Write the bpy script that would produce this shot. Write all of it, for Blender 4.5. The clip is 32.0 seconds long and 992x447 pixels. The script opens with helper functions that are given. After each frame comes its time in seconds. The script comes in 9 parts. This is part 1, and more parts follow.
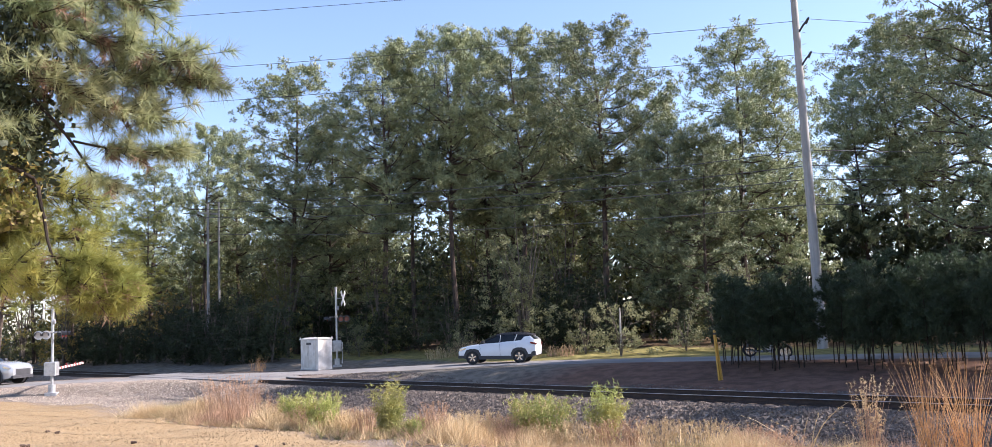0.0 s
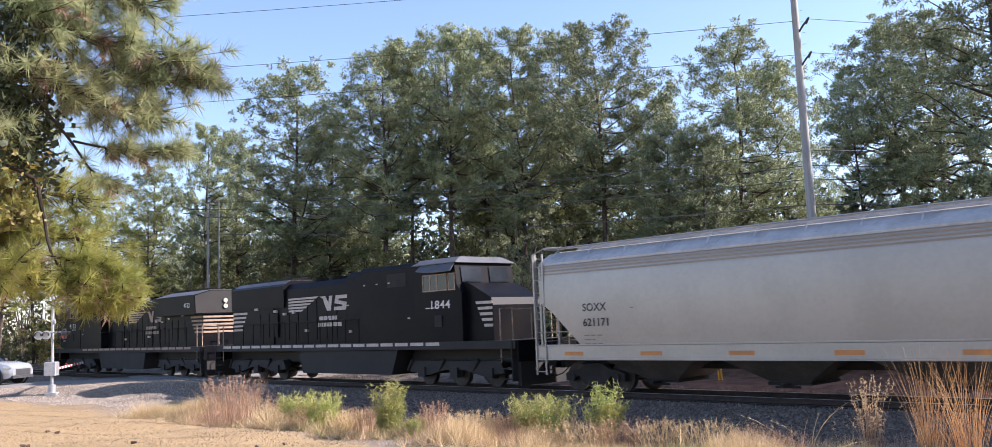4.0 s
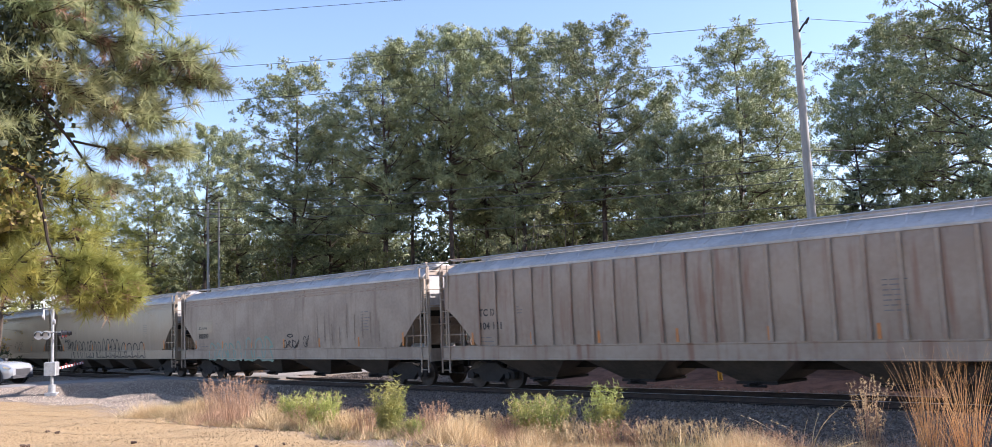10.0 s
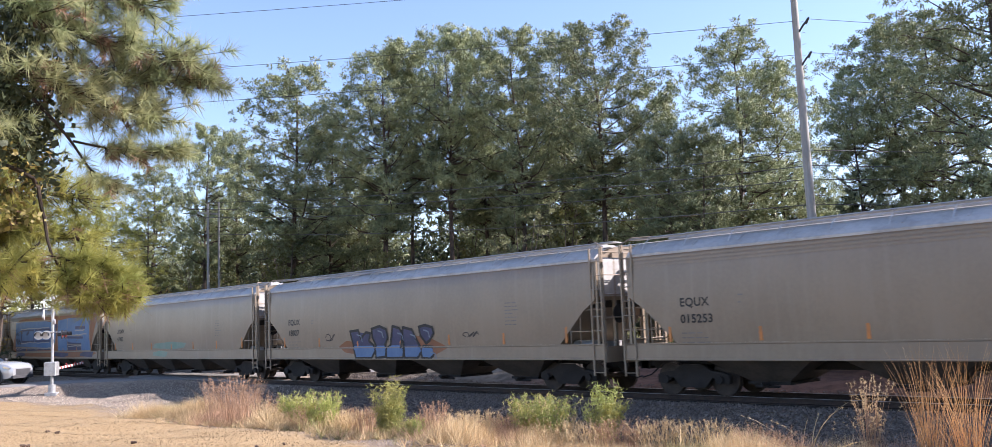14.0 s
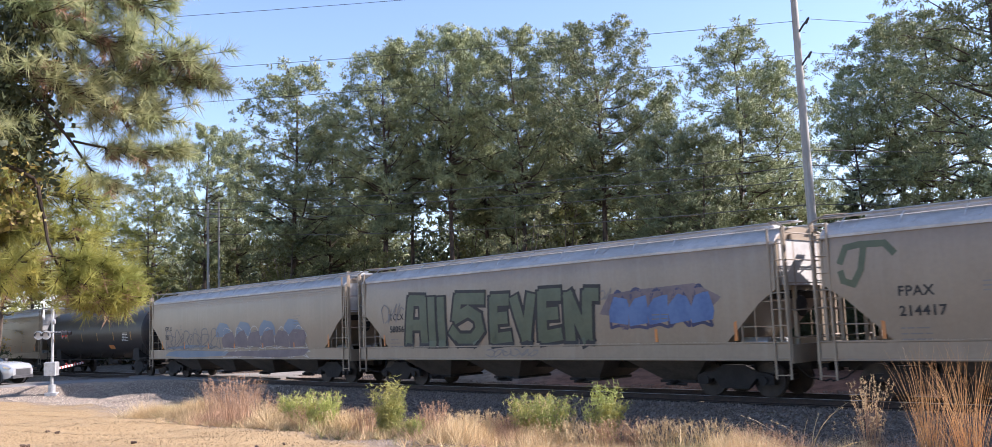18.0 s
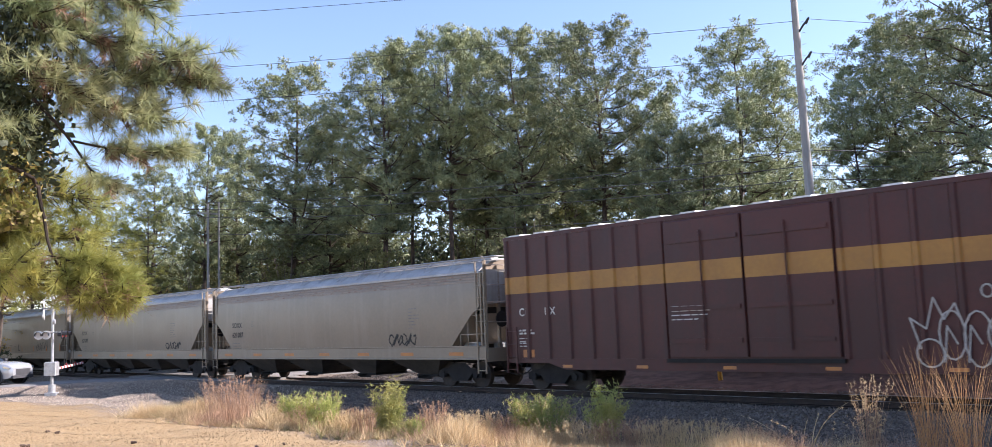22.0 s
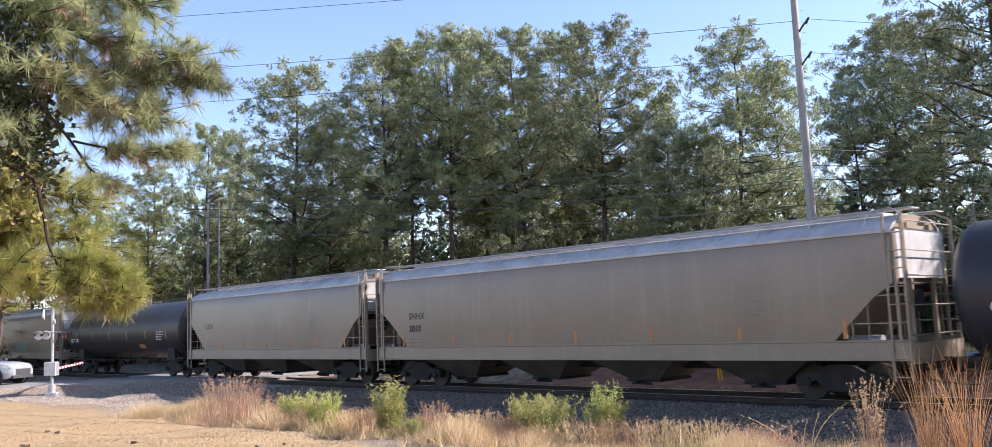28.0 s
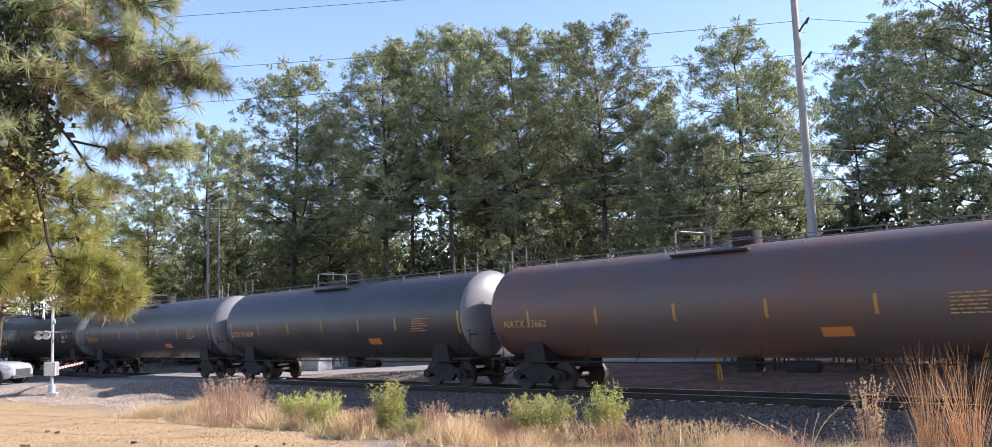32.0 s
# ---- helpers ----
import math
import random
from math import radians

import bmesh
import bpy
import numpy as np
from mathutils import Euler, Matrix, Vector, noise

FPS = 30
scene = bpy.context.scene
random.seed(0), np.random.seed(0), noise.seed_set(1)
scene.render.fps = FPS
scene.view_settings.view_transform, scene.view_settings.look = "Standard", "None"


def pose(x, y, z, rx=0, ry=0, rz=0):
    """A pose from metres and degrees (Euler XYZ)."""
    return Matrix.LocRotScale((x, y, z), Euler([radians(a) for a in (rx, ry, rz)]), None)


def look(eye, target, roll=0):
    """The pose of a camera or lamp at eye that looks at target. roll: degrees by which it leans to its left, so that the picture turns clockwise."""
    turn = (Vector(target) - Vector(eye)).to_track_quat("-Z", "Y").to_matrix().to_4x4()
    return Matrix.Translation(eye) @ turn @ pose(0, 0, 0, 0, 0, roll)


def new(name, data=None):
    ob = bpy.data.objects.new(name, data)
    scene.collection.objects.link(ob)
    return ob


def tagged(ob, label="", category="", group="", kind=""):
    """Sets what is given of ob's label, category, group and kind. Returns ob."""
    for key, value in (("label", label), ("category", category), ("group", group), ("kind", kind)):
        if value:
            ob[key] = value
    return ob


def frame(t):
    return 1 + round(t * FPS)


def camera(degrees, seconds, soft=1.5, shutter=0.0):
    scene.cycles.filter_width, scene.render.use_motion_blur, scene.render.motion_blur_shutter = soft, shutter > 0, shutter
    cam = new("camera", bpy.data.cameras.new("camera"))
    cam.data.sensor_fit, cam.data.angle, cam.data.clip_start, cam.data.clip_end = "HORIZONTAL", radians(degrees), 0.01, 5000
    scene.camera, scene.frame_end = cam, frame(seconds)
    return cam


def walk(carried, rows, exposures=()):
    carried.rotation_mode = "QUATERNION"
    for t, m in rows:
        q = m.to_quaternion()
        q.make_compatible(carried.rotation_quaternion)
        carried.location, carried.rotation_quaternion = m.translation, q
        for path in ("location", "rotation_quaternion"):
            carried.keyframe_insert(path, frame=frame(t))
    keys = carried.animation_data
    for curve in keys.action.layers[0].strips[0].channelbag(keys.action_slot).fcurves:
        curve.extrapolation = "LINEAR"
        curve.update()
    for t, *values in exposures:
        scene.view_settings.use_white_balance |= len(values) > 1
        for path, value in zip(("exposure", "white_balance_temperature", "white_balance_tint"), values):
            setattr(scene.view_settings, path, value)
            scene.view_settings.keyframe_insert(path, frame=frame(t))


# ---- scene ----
cam = camera(57.93, 32.0, soft=0.6, shutter=0.09)
EYE = (0.0, 0.0, 2.277)
YAW, PITCH, ROLL = radians(44.05), radians(6.303), -2.291
AIM = (EYE[0] - math.cos(YAW) * math.cos(PITCH), EYE[1] + math.sin(YAW) * math.cos(PITCH), EYE[2] + math.sin(PITCH))
walk(cam, [(0.0, look(EYE, AIM, ROLL)), (32.0, look(EYE, AIM, ROLL))], exposures=[(0.0, 1.32, 6280, 23), (32.0, 1.32, 6280, 23)])

# ---- light ----
SUN = Vector((0.545, 0.650, 0.530)).normalized()
world = bpy.data.worlds.new("sky")
scene.world = world
world.use_nodes = True
wn = world.node_tree.nodes
sky = wn.new("ShaderNodeTexSky")
sky.sky_type, sky.sun_disc = "NISHITA", False
sky.sun_elevation = math.asin(SUN.z)
sky.sun_rotation = math.atan2(SUN.x, SUN.y)
sky.air_density, sky.dust_density, sky.ozone_density = 1.0, 0.55, 2.3
wn["Background"].inputs["Strength"].default_value = 0.115
world.node_tree.links.new(sky.outputs[0], wn["Background"].inputs["Color"])
sun_data = bpy.data.lights.new("sun", "SUN")
sun_data.energy, sun_data.angle, sun_data.color = 5.0, radians(0.53), (1.0, 0.955, 0.885)
sun = new("sun", sun_data)
sun.matrix_world = look((0, 0, 60), Vector((0, 0, 60)) - SUN)

# ---- helpers of this scene ----
TY = 22.81          # centre line of the track
SPEED = 18.191      # metres a second, towards -x
rng = np.random.default_rng(4)


class Geo:
    """Collects vertices and faces of one mesh."""

    def __init__(self):
        self.v, self.f = [], []

    def add(self, vs, fs):
        n = len(self.v)
        self.v += [tuple(p) for p in vs]
        self.f += [tuple(i + n for i in f) for f in fs]
        return self

    def box(self, x0, x1, y0, y1, z0, z1):
        return self.add([(x0, y0, z0), (x1, y0, z0), (x1, y1, z0), (x0, y1, z0), (x0, y0, z1), (x1, y0, z1), (x1, y1, z1), (x0, y1, z1)],
                        [(0, 3, 2, 1), (4, 5, 6, 7), (0, 1, 5, 4), (1, 2, 6, 5), (2, 3, 7, 6), (3, 0, 4, 7)])

    def slab(self, x0, x1, y0, y1, z0, z1, c=0.02):
        """A box with chamfered vertical and top edges."""
        return self.loft([[(x0 + c, y0, z0), (x1 - c, y0, z0), (x1, y0 + c, z0), (x1, y1 - c, z0), (x1 - c, y1, z0), (x0 + c, y1, z0), (x0, y1 - c, z0), (x0, y0 + c, z0)],
                          [(x0 + c, y0, z1 - c), (x1 - c, y0, z1 - c), (x1, y0 + c, z1 - c), (x1, y1 - c, z1 - c), (x1 - c, y1, z1 - c), (x0 + c, y1, z1 - c), (x0, y1 - c, z1 - c), (x0, y0 + c, z1 - c)],
                          [(x0 + 2 * c, y0 + c, z1), (x1 - 2 * c, y0 + c, z1), (x1 - c, y0 + 2 * c, z1), (x1 - c, y1 - 2 * c, z1), (x1 - 2 * c, y1 - c, z1), (x0 + 2 * c, y1 - c, z1), (x0 + c, y1 - 2 * c, z1), (x0 + c, y0 + 2 * c, z1)]])

    def loft(self, rings, caps=True):
        n, m = len(rings[0]), len(rings)
        fs = [(r * n + i, r * n + (i + 1) % n, (r + 1) * n + (i + 1) % n, (r + 1) * n + i) for r in range(m - 1) for i in range(n)]
        if caps:
            fs += [tuple(range(n))[::-1], tuple(range((m - 1) * n, m * n))]
        return self.add([p for r in rings for p in r], fs)

    def prism(self, profile, y0, y1):
        """A profile of (x, z) pushed along y."""
        return self.loft([[(x, y0, z) for x, z in profile], [(x, y1, z) for x, z in profile]])

    def run(self, profile, x0, x1):
        """A profile of (y, z) pushed along x."""
        return self.loft([[(x0, y, z) for y, z in profile], [(x1, y, z) for y, z in profile]])

    def tube(self, points, r, n=6, r1=None):
        pts = [Vector(p) for p in points]
        r1 = r if r1 is None else r1
        rings = []
        for i, p in enumerate(pts):
            d = (pts[min(i + 1, len(pts) - 1)] - pts[max(i - 1, 0)]).normalized()
            a = d.orthogonal().normalized() if abs(d.z) > 0.9 else d.cross(Vector((0, 0, 1))).normalized()
            b = d.cross(a)
            q = r + (r1 - r) * i / max(1, len(pts) - 1)
            rings.append([p + a * (q * math.cos(t * math.tau / n)) + b * (q * math.sin(t * math.tau / n)) for t in range(n)])
        return self.loft(rings)

    def disc(self, c, axis, r, thick, n=16):
        a = Vector(axis).normalized() * (thick / 2)
        return self.tube([Vector(c) - a, Vector(c) + a], r, n)

    def mesh(self, name, material, smooth=False):
        me = bpy.data.meshes.new(name)
        me.from_pydata(self.v, [], self.f)
        me.materials.append(material)
        if smooth:
            me.shade_smooth()
            me.set_sharp_from_angle(angle=radians(38))
        return me


STUFF = ("needle_tuft", "leaf_spray", "stalk", "seed_head", "twig", "autumn_leaf", "data_lettering", "graffiti")


def thing(name, label, category, m=None, group="", kind=""):
    ob = tagged(new(name), label, category, group, kind)
    if m is not None:
        ob.matrix_basis = m
    return ob


def part(name, geo, material, parent, label="", smooth=False, at=None):
    me = geo if isinstance(geo, bpy.types.Mesh) else geo.mesh(name, material, smooth)
    ob = new(name, me)
    if parent is not None:
        ob.parent = parent
    if at is not None:
        ob.matrix_basis = at
    return tagged(ob, label, kind="stuff" if name in STUFF else "")


def solo(name, geo, material, label, category, smooth=False, kind="", group="", at=None):
    return tagged(part(name, geo, material, None, "", smooth, at), label, category, group, kind)


def tris(name, v, material):
    """A mesh of loose triangles from an array of corners, three rows each."""
    v = np.asarray(v, dtype=np.float32).reshape(-1, 3)
    n = len(v) // 3
    me = bpy.data.meshes.new(name)
    me.vertices.add(len(v))
    me.vertices.foreach_set("co", v.ravel())
    me.loops.add(len(v))
    me.loops.foreach_set("vertex_index", np.arange(len(v), dtype=np.int32))
    me.polygons.add(n)
    me.polygons.foreach_set("loop_start", np.arange(0, len(v), 3, dtype=np.int32))
    me.update(calc_edges=True)
    me.materials.append(material)
    return me


def unit(a):
    return a / np.maximum(np.linalg.norm(a, axis=-1, keepdims=True), 1e-9)


def blades(r, centres, length, width, k, lift=0.3, out=None, flat=1.0):
    """k pointed leaves from each centre, as triangles."""
    c = np.repeat(np.asarray(centres), k, axis=0)
    d = r.normal(size=c.shape)
    if out is not None:
        d = d * 0.75 + np.repeat(out, k, axis=0)
    d[:, 2] = d[:, 2] * flat + lift
    d = unit(d)
    s = unit(np.cross(d, r.normal(size=c.shape))) * (width * r.uniform(0.7, 1.3, (len(c), 1)) / 2)
    tip = c + d * (length * r.uniform(0.6, 1.15, (len(c), 1)))
    return np.stack([c - s, c + s, tip], axis=1)


def leaves(r, centres, size):
    """One pointed oval leaf of two triangles at each centre."""
    c = np.asarray(centres)
    d = unit(r.normal(size=c.shape))
    s = unit(np.cross(d, r.normal(size=c.shape)))
    z = size * r.uniform(0.6, 1.4, (len(c), 1))
    a, b, e, g = c - d * z * 0.5, c + s * z * 0.3, c + d * z * 0.5, c - s * z * 0.3
    return np.concatenate([np.stack([a, b, e], 1), np.stack([a, e, g], 1)])


# ---- materials ----
def mat(name, a, b=None, rough=0.7, metal=0.0, scale=3.0, fine=40.0, bump=0.15, depth=0.01, streak=None, vary=0.0, spec=0.5, contrast=(0.35, 0.65), sheer=0.0, stretch=None):
    """A surface of two colours mixed by coarse and fine noise, with relief. streak: a third colour in vertical runs. vary: change of value from object or island to object."""
    m = bpy.data.materials.new(name)
    m.use_nodes = True
    nt = m.node_tree
    N, L = nt.nodes, nt.links.new
    p = N["Principled BSDF"]
    co = N.new("ShaderNodeTexCoord")
    rnd = N.new("ShaderNodeObjectInfo")
    shift = N.new("ShaderNodeVectorMath")
    shift.operation = "MULTIPLY_ADD"
    L(rnd.outputs["Random"], shift.inputs[0])
    shift.inputs[1].default_value = (37.0, 11.0, 23.0)
    L(co.outputs["Object"], shift.inputs[2])
    src = shift.outputs[0]
    if stretch:
        mp = N.new("ShaderNodeMapping")
        mp.inputs["Scale"].default_value = stretch
        L(src, mp.inputs[0])
        src = mp.outputs[0]
    n1, n2 = N.new("ShaderNodeTexNoise"), N.new("ShaderNodeTexNoise")
    n1.inputs["Scale"].default_value, n1.inputs["Detail"].default_value = scale, 6
    n2.inputs["Scale"].default_value, n2.inputs["Detail"].default_value = fine, 4
    L(src, n1.inputs["Vector"]), L(src, n2.inputs["Vector"])
    add = N.new("ShaderNodeMath")
    add.operation = "MULTIPLY_ADD"
    L(n2.outputs["Fac"], add.inputs[0])
    add.inputs[1].default_value = 0.45
    L(n1.outputs["Fac"], add.inputs[2])
    rmp = N.new("ShaderNodeMapRange")
    rmp.inputs["From Min"].default_value, rmp.inputs["From Max"].default_value = contrast[0] + 0.22, contrast[1] + 0.22
    L(add.outputs[0], rmp.inputs["Value"])
    mix = N.new("ShaderNodeMix")
    mix.data_type = "RGBA"
    b = b or tuple(c * 0.75 for c in a)
    mix.inputs[6].default_value, mix.inputs[7].default_value = (*a, 1), (*b, 1)
    L(rmp.outputs["Result"], mix.inputs[0])
    col = mix.outputs[2]
    if streak:
        mp2 = N.new("ShaderNodeMapping")
        mp2.inputs["Scale"].default_value = (2.2, 2.2, 0.22)
        L(shift.outputs[0], mp2.inputs[0])
        n3 = N.new("ShaderNodeTexNoise")
        n3.inputs["Scale"].default_value, n3.inputs["Detail"].default_value = 1.6, 7
        L(mp2.outputs[0], n3.inputs["Vector"])
        r3 = N.new("ShaderNodeMapRange")
        r3.inputs["From Min"].default_value, r3.inputs["From Max"].default_value = 0.52, 0.72
        r3.inputs["To Max"].default_value = streak[3]
        L(n3.outputs["Fac"], r3.inputs["Value"])
        mx = N.new("ShaderNodeMix")
        mx.data_type = "RGBA"
        L(r3.outputs["Result"], mx.inputs[0]), L(col, mx.inputs[6])
        mx.inputs[7].default_value = (*streak[:3], 1)
        col = mx.outputs[2]
    if vary:
        geo = N.new("ShaderNodeNewGeometry")
        s = N.new("ShaderNodeMath")
        s.operation = "ADD"
        L(geo.outputs["Random Per Island"], s.inputs[0]), L(rnd.outputs["Random"], s.inputs[1])
        mr = N.new("ShaderNodeMapRange")
        mr.inputs["From Max"].default_value = 2.0
        mr.inputs["To Min"].default_value, mr.inputs["To Max"].default_value = 1 - vary, 1 + vary
        L(s.outputs[0], mr.inputs["Value"])
        hsv = N.new("ShaderNodeHueSaturation")
        L(mr.outputs["Result"], hsv.inputs["Value"]), L(col, hsv.inputs["Color"])
        col = hsv.outputs["Color"]
    L(col, p.inputs["Base Color"])
    p.inputs["Roughness"].default_value, p.inputs["Metallic"].default_value = rough, metal
    p.inputs["Specular IOR Level"].default_value = spec
    if bump:
        bp = N.new("ShaderNodeBump")
        bp.inputs["Strength"].default_value, bp.inputs["Distance"].default_value = bump, depth
        L(add.outputs[0], bp.inputs["Height"]), L(bp.outputs[0], p.inputs["Normal"])
    if sheer:
        tr = N.new("ShaderNodeBsdfTranslucent")
        L(col, tr.inputs["Color"])
        ms = N.new("ShaderNodeMixShader")
        ms.inputs[0].default_value = sheer
        out = N["Material Output"]
        L(p.outputs[0], ms.inputs[1]), L(tr.outputs[0], ms.inputs[2]), L(ms.outputs[0], out.inputs["Surface"])
    return m


M = {}
M["lawn"] = mat("dry lawn", (0.42, 0.33, 0.21), (0.29, 0.21, 0.125), 0.95, scale=1.1, fine=26, bump=0.6, depth=0.03, spec=0.1)
M["ballast"] = mat("ballast bed", (0.36, 0.33, 0.30), (0.12, 0.11, 0.10), 0.9, scale=14, fine=42, bump=1.0, depth=0.06, contrast=(0.3, 0.6), spec=0.2)
# two tones of stone: darkened where ballast is shaded, paled where sunlit
M["stone"] = mat("ballast stone darkened for shade", (0.20, 0.16, 0.128), (0.085, 0.068, 0.055), 0.85, scale=9, fine=60, bump=0.3, vary=0.45, spec=0.3)
M["sunlit_stone"] = mat("pale crushed stone with sunlight added", (0.42, 0.35, 0.275), (0.20, 0.16, 0.125), 0.85, scale=9, fine=60, bump=0.3, vary=0.45, spec=0.3)
M["asphalt"] = mat("worn asphalt", (0.26, 0.245, 0.225), (0.19, 0.18, 0.165), 0.9, scale=0.6, fine=60, bump=0.4, depth=0.006, spec=0.2)
M["rail"] = mat("rail steel", (0.065, 0.042, 0.032), (0.035, 0.025, 0.02), 0.75, 0.3, scale=6, fine=60)
M["railhead"] = mat("polished rail head", (0.40, 0.37, 0.34), (0.30, 0.28, 0.26), 0.45, 0.9, scale=4, fine=50, bump=0.03)
M["tie"] = mat("creosoted tie", (0.07, 0.052, 0.04), (0.035, 0.028, 0.022), 0.9, scale=5, fine=40, bump=0.5, vary=0.3, stretch=(4, 0.7, 4))
M["bark"] = mat("pine bark", (0.125, 0.092, 0.072), (0.05, 0.04, 0.034), 0.95, scale=4, fine=16, bump=0.8, depth=0.05, stretch=(1, 1, 0.3), spec=0.1)
M["greybark"] = mat("grey bark", (0.19, 0.16, 0.13), (0.09, 0.075, 0.06), 0.95, scale=4, fine=20, bump=0.6, depth=0.03, stretch=(1, 1, 0.3), spec=0.1)
M["needle"] = mat("pine needles", (0.335, 0.355, 0.175), (0.13, 0.165, 0.088), 0.55, scale=0.9, fine=4, bump=0, vary=0.42, sheer=0.12, spec=0.25)
M["needle_warm"] = mat("yellowing pine needles", (0.34, 0.31, 0.085), (0.24, 0.26, 0.075), 0.55, scale=0.5, fine=4, bump=0, vary=0.4, sheer=0.5, spec=0.15)
# needles and bark of the sapling row, coloured as standing in shade
M["needle_shade"] = mat("shade-darkened young needles", (0.07, 0.10, 0.05), (0.05, 0.075, 0.04), 0.45, scale=0.6, fine=4, bump=0, vary=0.4, sheer=0.4)
M["bark_dark"] = mat("dark bough and shaded sapling bark", (0.055, 0.042, 0.033), (0.03, 0.024, 0.02), 0.95, scale=5, fine=20, bump=0.4, spec=0.1)
M["needle_near"] = mat("long fresh pine needles", (0.25, 0.30, 0.15), (0.36, 0.36, 0.19), 0.5, scale=0.9, fine=5, bump=0, vary=0.45, sheer=0.5, spec=0.2)
M["needle_dead"] = mat("dead brown pine needles", (0.26, 0.155, 0.09), (0.17, 0.105, 0.065), 0.6, scale=0.9, fine=5, bump=0, vary=0.4, sheer=0.2)
M["leaf"] = mat("broad leaves", (0.12, 0.14, 0.055), (0.17, 0.16, 0.055), 0.5, scale=0.3, fine=2.5, bump=0, vary=0.45, sheer=0.35, spec=0.25)
M["leaf_pale"] = mat("pale grey-green leaves", (0.29, 0.285, 0.15), (0.19, 0.195, 0.095), 0.55, scale=0.6, fine=3, bump=0, vary=0.4, sheer=0.4, spec=0.25)
M["leaf_gold"] = mat("autumn leaves", (0.42, 0.27, 0.06), (0.27, 0.22, 0.06), 0.6, scale=0.4, fine=2.5, bump=0, vary=0.4, sheer=0.35)
# leaf colour holds the shade under the pines; the vine shares it
M["leaf_dark"] = mat("dark vine and shade-darkened shrub leaves", (0.065, 0.078, 0.04), (0.042, 0.055, 0.028), 0.5, scale=0.5, fine=3, bump=0, vary=0.4, sheer=0.35, spec=0.25)
M["weed_green"] = mat("green weed leaves", (0.31, 0.36, 0.10), (0.43, 0.39, 0.12), 0.6, scale=1, fine=5, bump=0, vary=0.35, sheer=0.3)
M["weed_olive"] = mat("olive grass", (0.28, 0.26, 0.095), (0.36, 0.30, 0.125), 0.7, scale=1, fine=5, bump=0, vary=0.35, sheer=0.3)
M["straw"] = mat("dry grass", (0.60, 0.46, 0.26), (0.46, 0.33, 0.175), 0.8, scale=1, fine=5, bump=0, vary=0.35, sheer=0.2)
M["rust_grass"] = mat("russet broom grass", (0.47, 0.235, 0.09), (0.55, 0.33, 0.15), 0.75, scale=1, fine=5, bump=0, vary=0.35, sheer=0.2)
M["pink_grass"] = mat("pale pinkish seed heads", (0.50, 0.32, 0.20), (0.38, 0.24, 0.145), 0.8, scale=1, fine=5, bump=0, vary=0.3, sheer=0.2)
M["cone"] = mat("pine cone", (0.09, 0.055, 0.035), (0.05, 0.03, 0.02), 0.9, scale=20, fine=60)
M["pole"] = mat("weathered pole", (0.38, 0.365, 0.34), (0.28, 0.265, 0.245), 0.85, scale=2, fine=30, bump=0.3, stretch=(3, 3, 0.2))
M["wire"] = mat("cable", (0.11, 0.11, 0.11), None, 0.5, 0.6, bump=0)
M["galv"] = mat("galvanised steel", (0.50, 0.50, 0.49), (0.38, 0.38, 0.37), 0.45, 0.55, scale=6, fine=40, bump=0.05)
M["white"] = mat("white paint", (0.78, 0.78, 0.75), (0.68, 0.67, 0.63), 0.5, scale=2, fine=25, bump=0.05)
M["boxgrey"] = mat("weathered white steel", (0.66, 0.64, 0.60), (0.50, 0.47, 0.42), 0.55, scale=2, fine=20, bump=0.08, streak=(0.35, 0.27, 0.2, 0.35))
M["black"] = mat("black paint", (0.018, 0.018, 0.020), (0.035, 0.032, 0.030), 0.45, scale=1.2, fine=18, bump=0.05)
M["rubber"] = mat("tyre rubber", (0.02, 0.02, 0.02), None, 0.85, bump=0.1)
M["red"] = mat("red paint", (0.50, 0.03, 0.025), None, 0.5, bump=0.02)
M["yellow"] = mat("yellow marker plastic", (0.55, 0.30, 0.04), (0.42, 0.23, 0.04), 0.6, scale=2, fine=20, bump=0.05)
M["end_yellow"] = mat("faded yellow end paint", (0.42, 0.25, 0.06), (0.30, 0.17, 0.045), 0.6, scale=1.5, fine=12, bump=0.03, streak=(0.14, 0.07, 0.03, 0.6))
M["tank_rail"] = mat("dull grey hand rail", (0.20, 0.19, 0.18), (0.12, 0.115, 0.11), 0.6, 0.2, scale=4, fine=30, bump=0.03)
M["lens"] = mat("lamp lens", (0.22, 0.03, 0.03), None, 0.15, bump=0)
M["glass"] = mat("dark window glass", (0.02, 0.024, 0.028), None, 0.06, bump=0, spec=0.3)
M["chrome"] = mat("bright metal", (0.7, 0.7, 0.7), None, 0.2, 1.0, bump=0)
M["carwhite"] = mat("white car paint", (0.80, 0.80, 0.79), (0.77, 0.77, 0.76), 0.22, bump=0, scale=1)
M["silver"] = mat("silver car paint", (0.52, 0.53, 0.53), (0.48, 0.49, 0.49), 0.25, 0.5, bump=0, scale=1)
M["trim"] = mat("grey plastic trim", (0.045, 0.045, 0.048), None, 0.6, bump=0.02)
# grime and wheel steel darkened further, for the shade under the cars
M["grime_shade"] = mat("grimy and shade-darkened running gear", (0.024, 0.020, 0.017), (0.012, 0.010, 0.009), 0.85, scale=3, fine=30, bump=0.2)
M["wheelsteel"] = mat("wheel steel", (0.06, 0.045, 0.035), (0.03, 0.024, 0.02), 0.65, 0.3, scale=4, fine=40)
